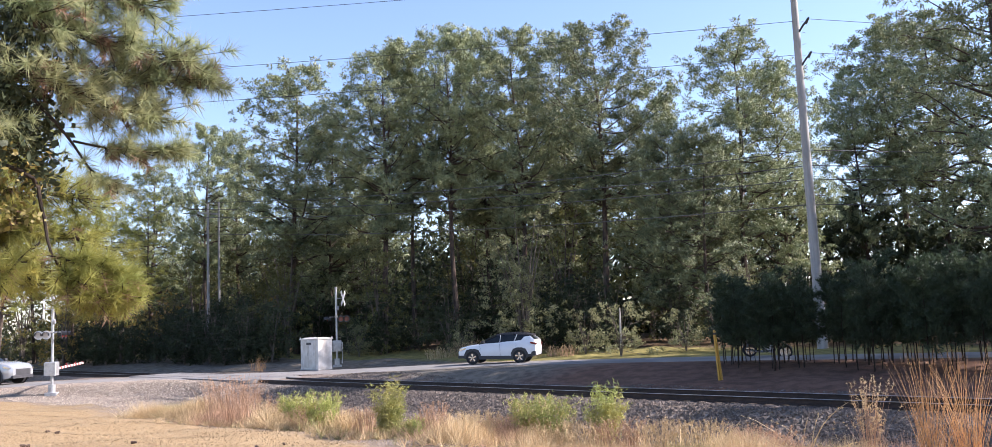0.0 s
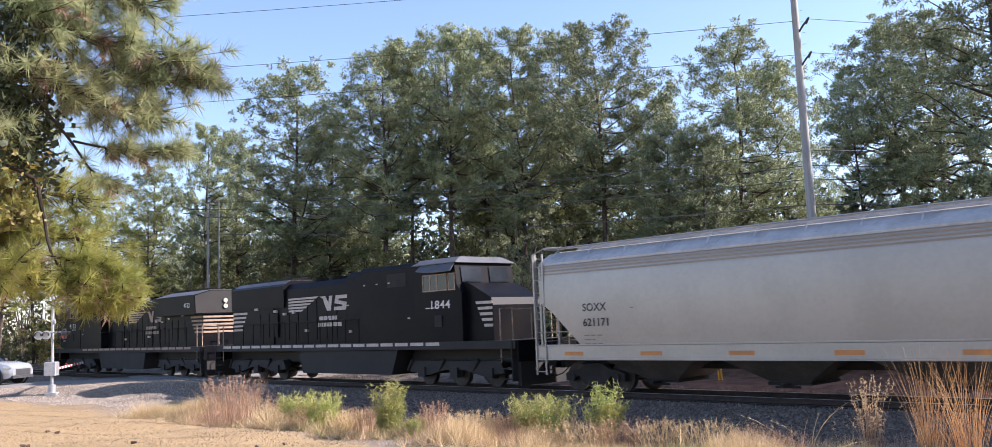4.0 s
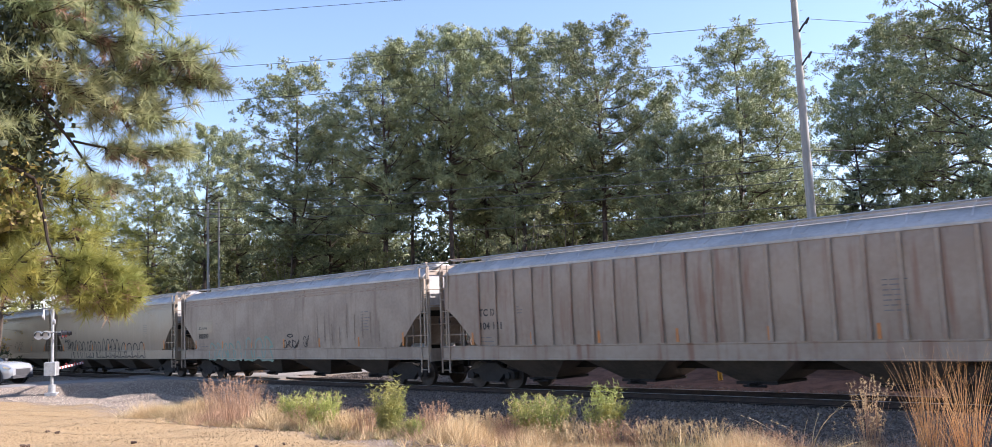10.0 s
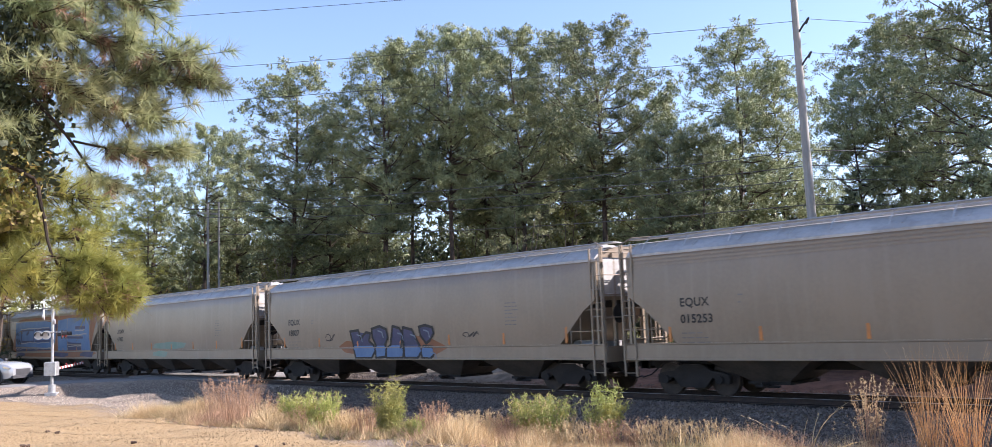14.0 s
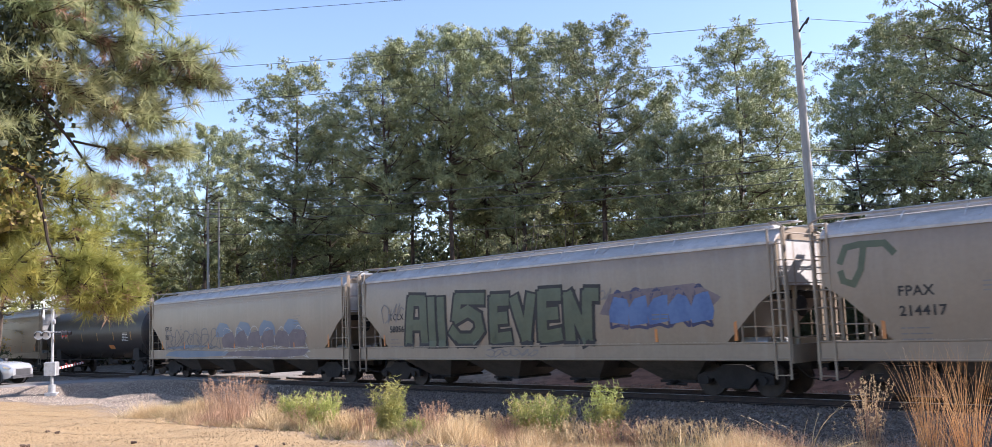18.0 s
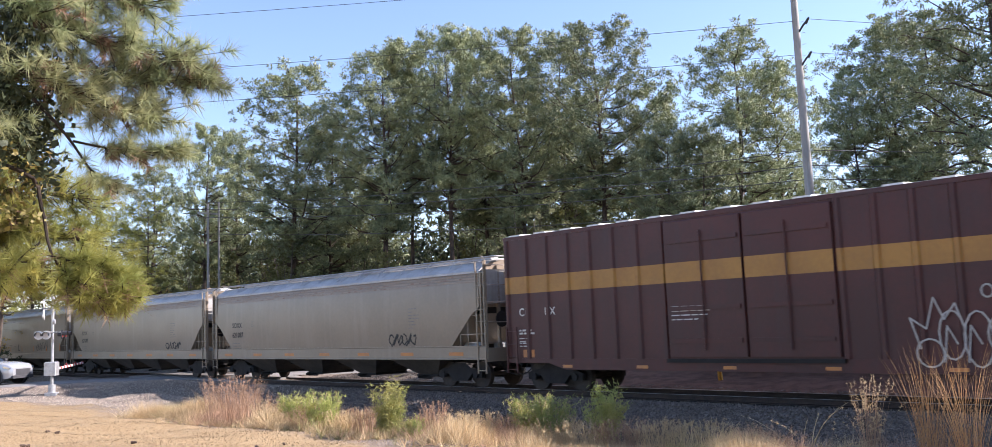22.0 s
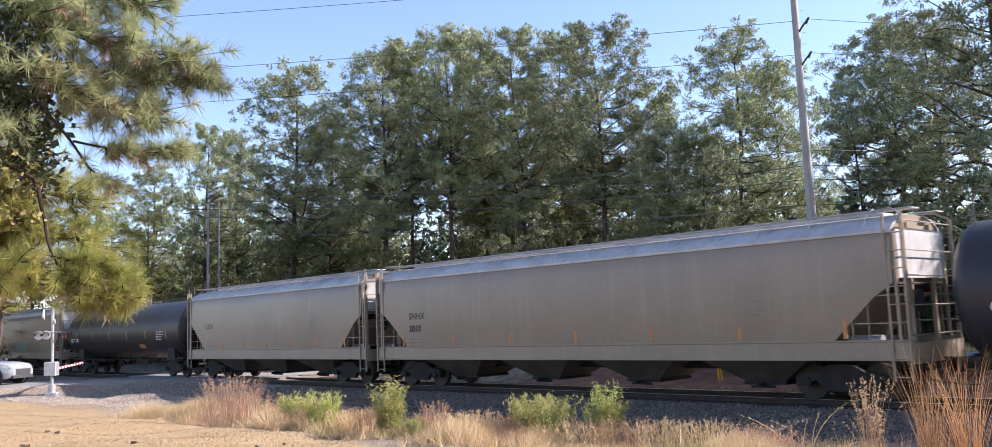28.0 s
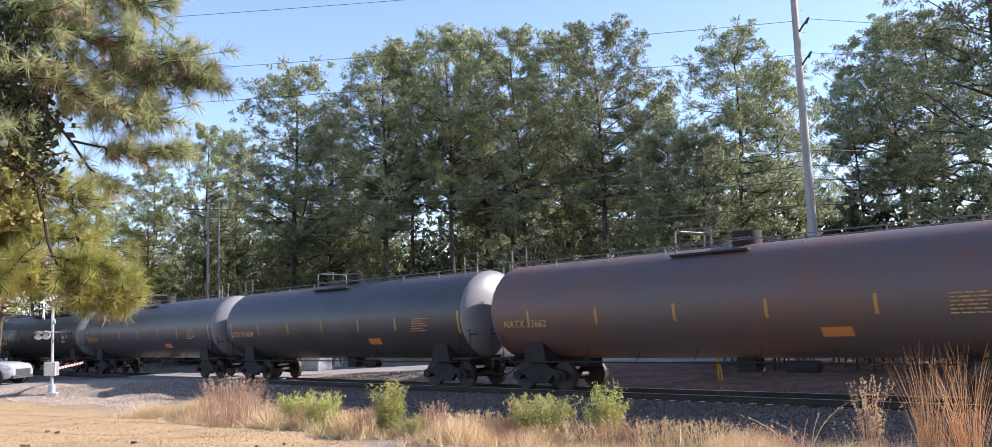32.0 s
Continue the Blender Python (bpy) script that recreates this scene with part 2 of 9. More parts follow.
# ---- ground ----
PROFILE_Y = [-80, 0, 6, 12.5, 15.0, 19.2, 20.9, 24.8, 26.2, 28.5, 34, 44, 70, 600]
PROFILE_Z = [0.9, 0.68, 0.18, -0.42, -0.58, -0.74, -0.195, -0.195, -0.42, -0.12, 0.18, 0.45, 0.7, 1.0]
ROAD = [(-140, -38), (-100, -14), (-75, 2), (-62, 11.2), (-54.5, 17), (-48, 22.3), (-43, 26.4), (-38.5, 29.9), (-33.5, 32.6), (-28, 34.1), (-22, 35.3), (-8, 37.6), (20, 42), (70, 50)]
ROAD_Z = [-0.5, -0.4, -0.3, -0.22, -0.10, -0.03, -0.03, 0.06, 0.17, 0.24, 0.30, 0.38, 0.5, 0.7]


def smooth_line(pts, n):
    p = [Vector(q) for q in pts]
    out = []
    for i in range(len(p) - 1):
        a, b, c, d = p[max(i - 1, 0)], p[i], p[i + 1], p[min(i + 2, len(p) - 1)]
        for k in range(n):
            t = k / n
            out.append(0.5 * ((2 * b) + (c - a) * t + (2 * a - 5 * b + 4 * c - d) * t * t + (3 * b - a - 3 * c + d) * t ** 3))
    return out + [p[-1]]


road_line = np.array([tuple(p) for p in smooth_line([(x, y, z) for (x, y), z in zip(ROAD, ROAD_Z)], 6)])


def gz(x, y):
    """Height of the ground."""
    x, y = np.broadcast_arrays(np.asarray(x, float), np.asarray(y, float))
    z = np.interp(y, PROFILE_Y, PROFILE_Z)
    off = np.clip(np.abs(y - TY) - 2.4, 0, 3) / 3
    z = z + off * (0.05 * np.sin(x * 0.9 + y * 0.7) + 0.04 * np.sin(x * 0.37 - y * 1.3) + 0.03 * np.sin(2.3 * x + 0.4 * y))
    # a low heap of gravel beside the crossing
    z = z + 0.42 * np.exp(-((x + 37.5) / 4.2) ** 2 - ((y - 15.6) / 2.0) ** 2)
    d = np.full(x.shape, 1e9)
    rz = np.zeros(x.shape)
    for a, b in zip(road_line[:-1], road_line[1:]):
        ab = b[:2] - a[:2]
        t = np.clip(((x - a[0]) * ab[0] + (y - a[1]) * ab[1]) / (ab @ ab), 0, 1)
        q = np.hypot(x - a[0] - t * ab[0], y - a[1] - t * ab[1])
        rz = np.where(q < d, a[2] + t * (b[2] - a[2]), rz)
        d = np.minimum(d, q)
    w = np.clip((7.0 - d) / 3.2, 0, 1)
    w = w * w * (3 - 2 * w)
    return z * (1 - w) + (rz - 0.03) * w


def ground_material():
    m = bpy.data.materials.new("ground cover")
    m.use_nodes = True
    nt = m.node_tree
    N, L = nt.nodes, nt.links.new
    co = N.new("ShaderNodeTexCoord")
    sep = N.new("ShaderNodeSeparateXYZ")
    L(co.outputs["Object"], sep.inputs[0])

    def noise_at(scale, detail=5):
        n = N.new("ShaderNodeTexNoise")
        n.inputs["Scale"].default_value, n.inputs["Detail"].default_value = scale, detail
        L(co.outputs["Object"], n.inputs["Vector"])
        return n.outputs["Fac"]

    def sum_of(a, b, k):
        s = N.new("ShaderNodeMath")
        s.operation = "MULTIPLY_ADD"
        L(a, s.inputs[0])
        s.inputs[1].default_value = k
        L(b, s.inputs[2])
        return s.outputs[0]

    def mask(v, lo, hi):
        r = N.new("ShaderNodeMapRange")
        r.interpolation_type = "SMOOTHSTEP"
        r.inputs["From Min"].default_value, r.inputs["From Max"].default_value = lo, hi
        L(v, r.inputs["Value"])
        return r.outputs["Result"]

    def blend(f, a, b):
        x = N.new("ShaderNodeMix")
        x.data_type = "RGBA"
        L(f, x.inputs[0])
        for i, c in ((6, a), (7, b)):
            if isinstance(c, tuple):
                x.inputs[i].default_value = (*c, 1)
            else:
                L(c, x.inputs[i])
        return x.outputs[2]

    coarse, mid, fine, grit = noise_at(0.5), noise_at(2.2), noise_at(22, 6), noise_at(60, 3)
    vor = N.new("ShaderNodeTexVoronoi")
    vor.inputs["Scale"].default_value = 15
    L(co.outputs["Object"], vor.inputs["Vector"])
    y = sum_of(mid, sum_of(coarse, sep.outputs["Y"], 2.6), 1.2)
    x = sum_of(coarse, sep.outputs["X"], 5.0)
    lawn = blend(mask(sum_of(grit, fine, 0.6), 0.62, 0.95), (0.38, 0.272, 0.148), (0.245, 0.168, 0.088))
    lawn = blend(mask(mid, 0.45, 0.7), lawn, (0.32, 0.232, 0.128))
    gravel = blend(mask(vor.outputs["Distance"], 0.1, 0.65), (0.37, 0.31, 0.25), (0.10, 0.083, 0.07))
    gravel = blend(mask(fine, 0.35, 0.7), gravel, (0.29, 0.23, 0.175))
    dirt = blend(mask(sum_of(fine, mid, 0.5), 0.55, 0.95), (0.20, 0.115, 0.08), (0.115, 0.07, 0.05))
    grass = blend(mask(sum_of(fine, mid, 0.5), 0.55, 0.95), (0.30, 0.25, 0.09), (0.16, 0.145, 0.05))
    litter = blend(mask(sum_of(fine, mid, 0.6), 0.55, 1.0), (0.17, 0.11, 0.06), (0.07, 0.05, 0.03))
    far_side = blend(mask(x, -26.5, -22.0), blend(mask(sum_of(fine, mid, 0.4), 0.5, 0.9), (0.22, 0.19, 0.15), (0.12, 0.105, 0.08)), dirt)
    c = blend(mask(y, 13.6, 15.4), lawn, gravel)
    c = blend(mask(y, 27.6, 28.8), c, far_side)
    c = blend(mask(y, 36.4, 37.6), c, grass)
    c = blend(mask(y, 44.0, 46.5), c, litter)
    p = N["Principled BSDF"]
    L(c, p.inputs["Base Color"])
    p.inputs["Roughness"].default_value, p.inputs["Specular IOR Level"].default_value = 0.95, 0.1
    bp = N.new("ShaderNodeBump")
    bp.inputs["Strength"].default_value, bp.inputs["Distance"].default_value = 0.7, 0.05
    L(sum_of(vor.outputs["Distance"], fine, 0.5), bp.inputs["Height"]), L(bp.outputs[0], p.inputs["Normal"])
    return m


gx = np.concatenate([np.linspace(-900, -120, 14), np.arange(-115, -60, 3.0), np.arange(-60, 6, 0.5), np.arange(8, 60, 4.0), np.linspace(80, 900, 12)])
gy = np.concatenate([np.linspace(-300, -20, 10), np.arange(-16, 4, 2.0), np.arange(4, 40, 0.5), np.arange(41, 70, 2.0), np.linspace(76, 1400, 16)])
GX, GY = np.meshgrid(gx, gy)
GZ = gz(GX, GY)
g = Geo()
g.v = [(float(a), float(b), float(c)) for a, b, c in zip(GX.ravel(), GY.ravel(), GZ.ravel())]
w = len(gx)
g.f = [(j * w + i, j * w + i + 1, (j + 1) * w + i + 1, (j + 1) * w + i) for j in range(len(gy) - 1) for i in range(w - 1)]
solo("ground", g, ground_material(), "dry tan lawn, gravel and red dirt beside the track", "ground", smooth=True, kind="structure")

# road, a worn strip that crosses the track at a slant
g = Geo()
rows = []
for i, p in enumerate(road_line):
    d = road_line[min(i + 1, len(road_line) - 1)] - road_line[max(i - 1, 0)]
    nrm = np.array([-d[1], d[0]]) / np.hypot(d[0], d[1])
    half = 3.4 if p[0] < -36 else 2.7
    rows.append([(p[0] + nrm[0] * k, p[1] + nrm[1] * k, p[2] + (0.02 if abs(k) < half else -0.12)) for k in (-half - 0.25, -half, -half / 2, 0, half / 2, half, half + 0.25)])
g.add([q for r in rows for q in r], [(i * 7 + j, i * 7 + j + 1, (i + 1) * 7 + j + 1, (i + 1) * 7 + j) for i in range(len(rows) - 1) for j in range(6)])
solo("road", g, M["asphalt"], "pale worn asphalt road crossing the rails", "road", smooth=True, kind="structure")

# rails: foot, web and head, on creosoted ties
track = thing("railway_track", "single railway track with dark rails on creosoted ties", "railway track", kind="structure")
for name, s in (("near", -1), ("far", 1)):
    yc = TY + s * 0.7525
    g = Geo().run([(yc - 0.075, -0.172), (yc + 0.075, -0.172), (yc + 0.075, -0.16), (yc + 0.012, -0.14), (yc + 0.010, -0.045), (yc + 0.035, -0.03),
                   (yc + 0.036, -0.008), (yc - 0.036, -0.008), (yc - 0.035, -0.03), (yc - 0.010, -0.045), (yc - 0.012, -0.14), (yc - 0.075, -0.16)], -420, 260)
    rail = part("rail", g, M["rail"], track)
    part("rail_head", Geo().run([(yc - 0.034, -0.008), (yc + 0.034, -0.008), (yc + 0.030, 0.0), (yc - 0.030, 0.0)], -420, 260), M["railhead"], rail, "polished running surface")
tie_mesh = Geo().slab(-0.115, 0.115, -1.3, 1.3, -0.34, -0.178, 0.012).mesh("tie", M["tie"])
xs = np.arange(-108, 24, 0.52)
near_ties = [x for x in xs if -37.5 < x < 24][:280]
for x in near_ties:
    part("tie", tie_mesh, None, track, at=pose(x, TY + random.uniform(-0.03, 0.03), 0, 0, 0, random.uniform(-0.6, 0.6)))
far = Geo()
for x in xs:
    if x < -52:
        far.box(x - 0.115, x + 0.115, TY - 1.3, TY + 1.3, -0.34, -0.178)
tagged(part("tie_rows", far, M["tie"], track), kind="stuff")
# crossing surface: timber and asphalt panels between and beside the rails
cross = thing("crossing_panel", "grey timber and asphalt crossing panels between the rails", "crossing", kind="structure")
for y0, y1 in ((TY - 1.55, TY - 0.84), (TY - 0.66, TY + 0.66), (TY + 0.84, TY + 1.55)):
    part("panel", Geo().slab(-53.5, -39.6, y0, y1, -0.18, 0.004, 0.01), M["asphalt"], cross)

# loose stones of the ballast
def stones(n, x0, x1, y0, y1, size):
    px, py = rng.uniform(x0, x1, n), rng.uniform(y0, y1, n)
    keep = ~((px < -39) & (np.abs((py - TY)) < 2.2))
    px, py = px[keep], py[keep]
    c = np.stack([px, py, gz(px, py) + size * 0.12], 1)
    o = np.array([(1, 0, 0), (0, 1, 0), (-1, 0, 0), (0, -1, 0), (0, 0, 1), (0, 0, -1)], float)
    f = [(0, 1, 4), (1, 2, 4), (2, 3, 4), (3, 0, 4)]
    v = c[:, None, :] + o[None] * (size * rng.uniform(0.35, 0.8, (len(c), 6, 1))) + rng.normal(size=(len(c), 6, 3)) * size * 0.12
    return np.concatenate([v[:, list(q), :] for q in f])


st = np.concatenate([stones(24000, -36, -2, 17.2, 21.6, 0.075), stones(8000, -34, -2, 14.4, 17.6, 0.05), stones(2500, -40, -3, TY - 0.6, TY + 0.6, 0.06), stones(7000, -38, -8, 24.0, 27.2, 0.07), stones(4000, -52, -40, 24.6, 27.0, 0.06)])
tagged(new("ballast_stones", tris("ballast_stones", st, M["stone"])), "grey crushed ballast stones darkened for shade along the track", "ballast", kind="stuff")
# stones by the crossing, sunlight put into their paler tone
st = np.concatenate([stones(16000, -52, -30, 13.2, 18.0, 0.06), stones(11000, -52, -33, 17.0, 21.6, 0.07)])
tagged(new("pale_gravel", tris("pale_gravel", st, M["sunlit_stone"])), "pale crushed stone beside the crossing, coloured as sunlit", "gravel", kind="stuff")


# ---- trees ----
def puffs(r, centres, radius, n, blade, width, flat=0.75, out=None):
    """Rounded clumps of needles: n blades on each clump's shell, lying over its surface and bristling outwards; out: where each clump faces."""
    c = np.repeat(np.asarray(centres), n, axis=0)
    rad = np.repeat(np.asarray(radius), n)[:, None]
    o = unit(r.normal(size=c.shape) + np.array([0, 0, 0.25]))
    foot = c + o * np.array([1, 1, flat]) * rad * r.uniform(0.30, 0.85, (len(c), 1))
    face = o if out is None else unit(o + 0.45 * np.repeat(out, n, axis=0))
    nrm = unit(face + r.normal(size=c.shape) * 0.22)
    d = unit(np.cross(nrm, r.normal(size=c.shape)) + o * 0.6 + np.array([0, 0, 0.15]))
    s = unit(np.cross(d, nrm)) * (width * r.uniform(0.7, 1.3, (len(c), 1)) / 2)
    return np.stack([foot - s, foot + s, foot + d * (blade * r.uniform(0.6, 1.2, (len(c), 1)))], axis=1)


def pine_mesh(seed, h, base, spread, limbs, clumps, n, blade, warm=False, low=0.75, peak=0.45):
    """A trunk, now and then forked, with crooked limbs that carry rounded clumps of needles out to a domed outline."""
    r = np.random.default_rng(seed)
    wood = Geo()
    lean = r.uniform(-0.025, 0.025, 2)
    rad = h * 0.0095 + 0.03

    def axis(z):
        return np.array([lean[0] * z + 0.16 * math.sin(z * 0.35 + seed), lean[1] * z + 0.13 * math.sin(z * 0.28 + seed * 2), z])

    wood.tube([axis(z) for z in np.linspace(-0.3, h * 0.9, 12)], rad, 8, 0.04)
    cs, rs = [], []
    q5 = np.linspace(0, 1, 6)
    for i in range(limbs):
        u = (i + r.uniform(0, 1)) / limbs
        # outline of the crown: widest at peak, domed on top, drawn in below
        wide = math.sqrt(max(0.0, 1 - ((u - peak) / (1.02 - peak)) ** 2)) if u > peak else low + (1 - low) * math.sin(u / peak * math.pi / 2)
        reach = 0.3 + spread * wide * (r.uniform(0.92, 1.06) if r.uniform() < 0.6 else r.uniform(0.35, 0.85))
        if u < 0.2 and r.uniform() < 0.35:
            reach *= 0.5
        an = i * 2.4 + r.uniform(-0.6, 0.6)
        rise = r.uniform(-0.05, 0.25) + 0.6 * u
        z0 = base + (h - base) * u - rise * reach - 0.3
        a = axis(max(z0, base * 0.8))
        turn = r.uniform(-0.5, 0.5)
        pts = [a + np.array([math.cos(an + turn * q), math.sin(an + turn * q), 0]) * reach * q + np.array([0, 0, rise * reach * q ** 1.5 - 0.10 * reach * math.sin(q * 5 + i)]) for q in q5]
        wood.tube(pts, max(0.025, rad * 0.42 * (1.1 - u)), 4, 0.014)
        seg = np.array(pts)
        # needles sit in flat pads near the limb's end, with gaps between them
        pads = [1.0] + list(r.uniform(0.45, 0.92, 1 + int(2.2 * reach / spread)))
        for j, q in enumerate(pads):
            c = np.array([np.interp(q, q5, seg[:, d]) for d in range(3)])
            e = c + r.normal(size=3) * np.array([0.15, 0.15, 0.04]) * (reach * q if j else 0.6) + np.array([0, 0, 0.15])
            wood.tube([c, e], 0.022, 3, 0.01)
            k = max(3, int(clumps * r.uniform(0.6, 1.2) / len(pads)))
            cs.append(e + r.normal(size=(k, 3)) * np.array([0.42, 0.42, 0.24]) * (0.7 + 0.1 * reach))
            rs.append(r.uniform(0.22, 0.46, k))
    for i in range(9):
        z0, an, reach = base * r.uniform(0.5, 1.05), r.uniform(0, math.tau), r.uniform(0.6, 2.6)
        a = axis(z0)
        wood.tube([a, a + np.array([math.cos(an) * reach * 0.5, math.sin(an) * reach * 0.5, 0.05]), a + np.array([math.cos(an) * reach, math.sin(an) * reach, -0.15])], 0.03, 4, 0.008)
    cs = np.concatenate(cs)
    core = np.array([axis(z) for z in cs[:, 2] - 0.15 * spread])
    v = puffs(r, cs, np.concatenate(rs), n, blade, blade * 0.33, out=unit(cs - core))
    return wood.mesh("trunk", M["bark"], True), tris("crown", v, M["needle_warm" if warm else "needle"])


# seed, height, foot of the crown, spread, limbs, clumps, blades, yellowing, width below, where widest
PINES = [pine_mesh(s, h, b, sp, li, cl, nn, 0.205, wm, lo, pk) for s, h, b, sp, li, cl, nn, wm, lo, pk in (
    (1, 22, 8.5, 4.1, 68, 27, 36, False, 0.55, 0.55), (2, 24, 10.5, 4.6, 72, 28, 36, False, 0.5, 0.55), (3, 21, 7.0, 3.7, 66, 26, 36, False, 0.7, 0.5), (4, 20, 4.5, 4.0, 74, 22, 34, False, 0.9, 0.35),
    (5, 22, 8, 3.7, 50, 14, 34, True, 0.7, 0.45), (6, 17, 3.5, 3.8, 70, 21, 34, False, 0.85, 0.35))]
PINE_H = (22, 24, 21, 20, 22, 17)
deep_pine = pine_mesh(7, 20, 6, 3.2, 44, 9, 16, 0.34)


def pine(i, x, y, scale=1.0, turn=0.0, label="tall loblolly pine with a rounded grey-green crown", group="pines behind the road", broad=1.0):
    z = float(gz(x, y)) - 0.05
    ob = thing("pine_tree", label, "tree", pose(x, y, z, 0, 0, turn) @ Matrix.Diagonal((scale * broad, scale * broad, scale, 1)), group)
    trunk, crown = deep_pine if i < 0 else PINES[i]
    part("trunk", trunk, None, ob)
    part("crown", crown, None, ob)
    return ob


# (variant, x, y, height, breadth): the wood's edge along the road
EDGE = [(0, -76.0, 36.9, 21.3, 0.8), (0, -77.7, 41.1, 21.0, 0.8), (2, -64.8, 39.4, 24.2, 1.15), (5, -64.8, 43.0, 19.7, 0.9), (0, -54.8, 41.1, 23.8, 1.05), (1, -56.3, 45.2, 25.2, 0.8), (1, -51.0, 44.9, 24.9, 0.88), (0, -53.5, 50.8, 26.2, 0.8),
        (0, -46.0, 47.4, 23.8, 0.9), (2, -47.8, 53.9, 25.4, 0.8), (1, -39.9, 49.4, 23.2, 1.05), (5, -37.9, 53.5, 19.0, 0.85), (2, -30.6, 52.2, 20.5, 1.05), (3, -29.8, 56.1, 19.1, 0.9), (1, -31.2, 79.5, 27.0, 1.15), (2, -32.9, 75.5, 22.3, 0.8), (2, -26.9, 78.2, 26.2, 1.05),
        (0, -103, 37, 20, 1.0), (2, -92, 39, 20, 1.0), (4, -83, 35, 15.5, 1.0), (-1, -68.3, 47, 18, 1.3), (-1, -52, 52, 20, 1.3), (-1, -48, 55, 21, 1.3), (5, -33.8, 48.5, 14.4, 1.0), (5, -30.6, 47.5, 13.4, 1.0), (3, -12.9, 46.9, 23.5, 1.05), (5, -8.5, 56, 20, 1.0),
        # pines out of view, added to shade the wood's right end
        (3, -8.5, 49.5, 23, 1.1), (3, -2, 54, 24, 1.2), (3, 5, 56, 25, 1.2)]
for i, (k, x, y, hh, broad) in enumerate(EDGE):
    pine(k, x, y, hh / (PINE_H[k] if k >= 0 else 20), i * 67.0, broad=broad)
r9 = np.random.default_rng(9)
for i in range(38):
    x = -122 + i * 3.2 + r9.uniform(-1, 1)
    y = 57 + 0.30 * max(x + 50, -20) + r9.uniform(-3, 9)
    if -36 < x < -6:
        continue
    pine(-1, x, y, r9.uniform(0.7, 1.0), float(r9.uniform(0, 360)), "slender pine deep in the wood", "pines deep in the wood")


def shrub_mesh(seed, h, w, k, n, material, size, stems=7):
    """Arching stems with k clumps of n leaves, gathered in sprays along them."""
    r = np.random.default_rng(seed)
    wood = Geo()
    cs = []
    q5 = np.linspace(0, 1, 5)
    for i in range(stems):
        an, rc = i * 2.4 + r.uniform(-0.5, 0.5), w * r.uniform(0.1, 0.6)
        top = np.array([math.cos(an) * rc, math.sin(an) * rc, h * r.uniform(0.55, 0.98)])
        pts = np.array([top * np.array([q ** 1.5, q ** 1.5, q]) for q in q5])
        wood.tube(pts, 0.02 + 0.009 * h, 5, 0.008)
        for j in range(k // stems // 5):
            q = r.uniform(0.12, 1.0)
            c = np.array([np.interp(q, q5, pts[:, d]) for d in range(3)])
            e = c + r.normal(size=3) * np.array([w * 0.30, w * 0.30, h * 0.05]) * (1.25 - 0.5 * q)
            wood.tube([c, e], 0.014, 3, 0.006)
            cs.append(e + r.normal(size=(5, 3)) * np.array([0.34, 0.34, 0.2]) * (0.5 + 0.08 * h))
    c = np.concatenate(cs)
    c[:, 2] = np.abs(c[:, 2]) + 0.08
    return wood.mesh("stem", M["greybark"], True), tris("foliage", puffs(r, c, r.uniform(0.16, 0.34, len(c)), n, size, size * 0.6), material)


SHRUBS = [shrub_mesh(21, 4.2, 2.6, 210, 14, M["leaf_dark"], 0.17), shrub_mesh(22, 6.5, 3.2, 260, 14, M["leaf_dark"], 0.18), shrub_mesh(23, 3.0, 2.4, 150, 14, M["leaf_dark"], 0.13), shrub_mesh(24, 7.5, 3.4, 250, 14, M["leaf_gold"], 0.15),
          shrub_mesh(25, 9.0, 3.6, 330, 15, M["leaf"], 0.18), shrub_mesh(26, 9.6, 3.2, 520, 22, M["leaf_pale"], 0.13, 15), shrub_mesh(27, 3.4, 2.2, 130, 20, M["leaf_pale"], 0.11, 7)]


def shrub(i, x, y, scale=1.0, turn=0.0, label="evergreen understorey shrub with shade-darkened leaves", group="understorey"):
    ob = thing("shrub", label, "shrub", pose(x, y, float(gz(x, y)) - 0.05, 0, 0, turn) @ Matrix.Scale(scale, 4), group)
    part("stem", SHRUBS[i][0], None, ob)
    part("foliage", SHRUBS[i][1], None, ob)
    return ob


LABELS = ["evergreen understorey shrub with shade-darkened leaves", "tall broadleaf understorey bush with shade-darkened leaves", "low evergreen bush with shade-darkened leaves at the wood's edge", "yellowing autumn broadleaf sapling", "tall leafy understorey tree"]
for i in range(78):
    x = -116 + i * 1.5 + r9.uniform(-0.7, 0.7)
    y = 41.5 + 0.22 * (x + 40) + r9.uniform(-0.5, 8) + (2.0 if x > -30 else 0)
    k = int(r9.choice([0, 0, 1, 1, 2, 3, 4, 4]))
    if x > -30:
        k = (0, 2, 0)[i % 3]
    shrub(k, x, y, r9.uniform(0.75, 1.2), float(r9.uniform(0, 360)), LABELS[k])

for i in range(20):
    x = -112 + i * 4.0 + r9.uniform(-0.8, 0.8)
    y = 50 + 0.22 * (x + 40) + r9.uniform(-2, 5) if x > -60 else 47 + r9.uniform(-2, 4)
    k = int(r9.choice([4, 4, 1]))
    shrub(k, x, y, r9.uniform(1.15, 1.6) * (0.7 if x > -36 else 1.0), float(r9.uniform(0, 360)), "tall leafy tree under the pines", "mid-storey trees")

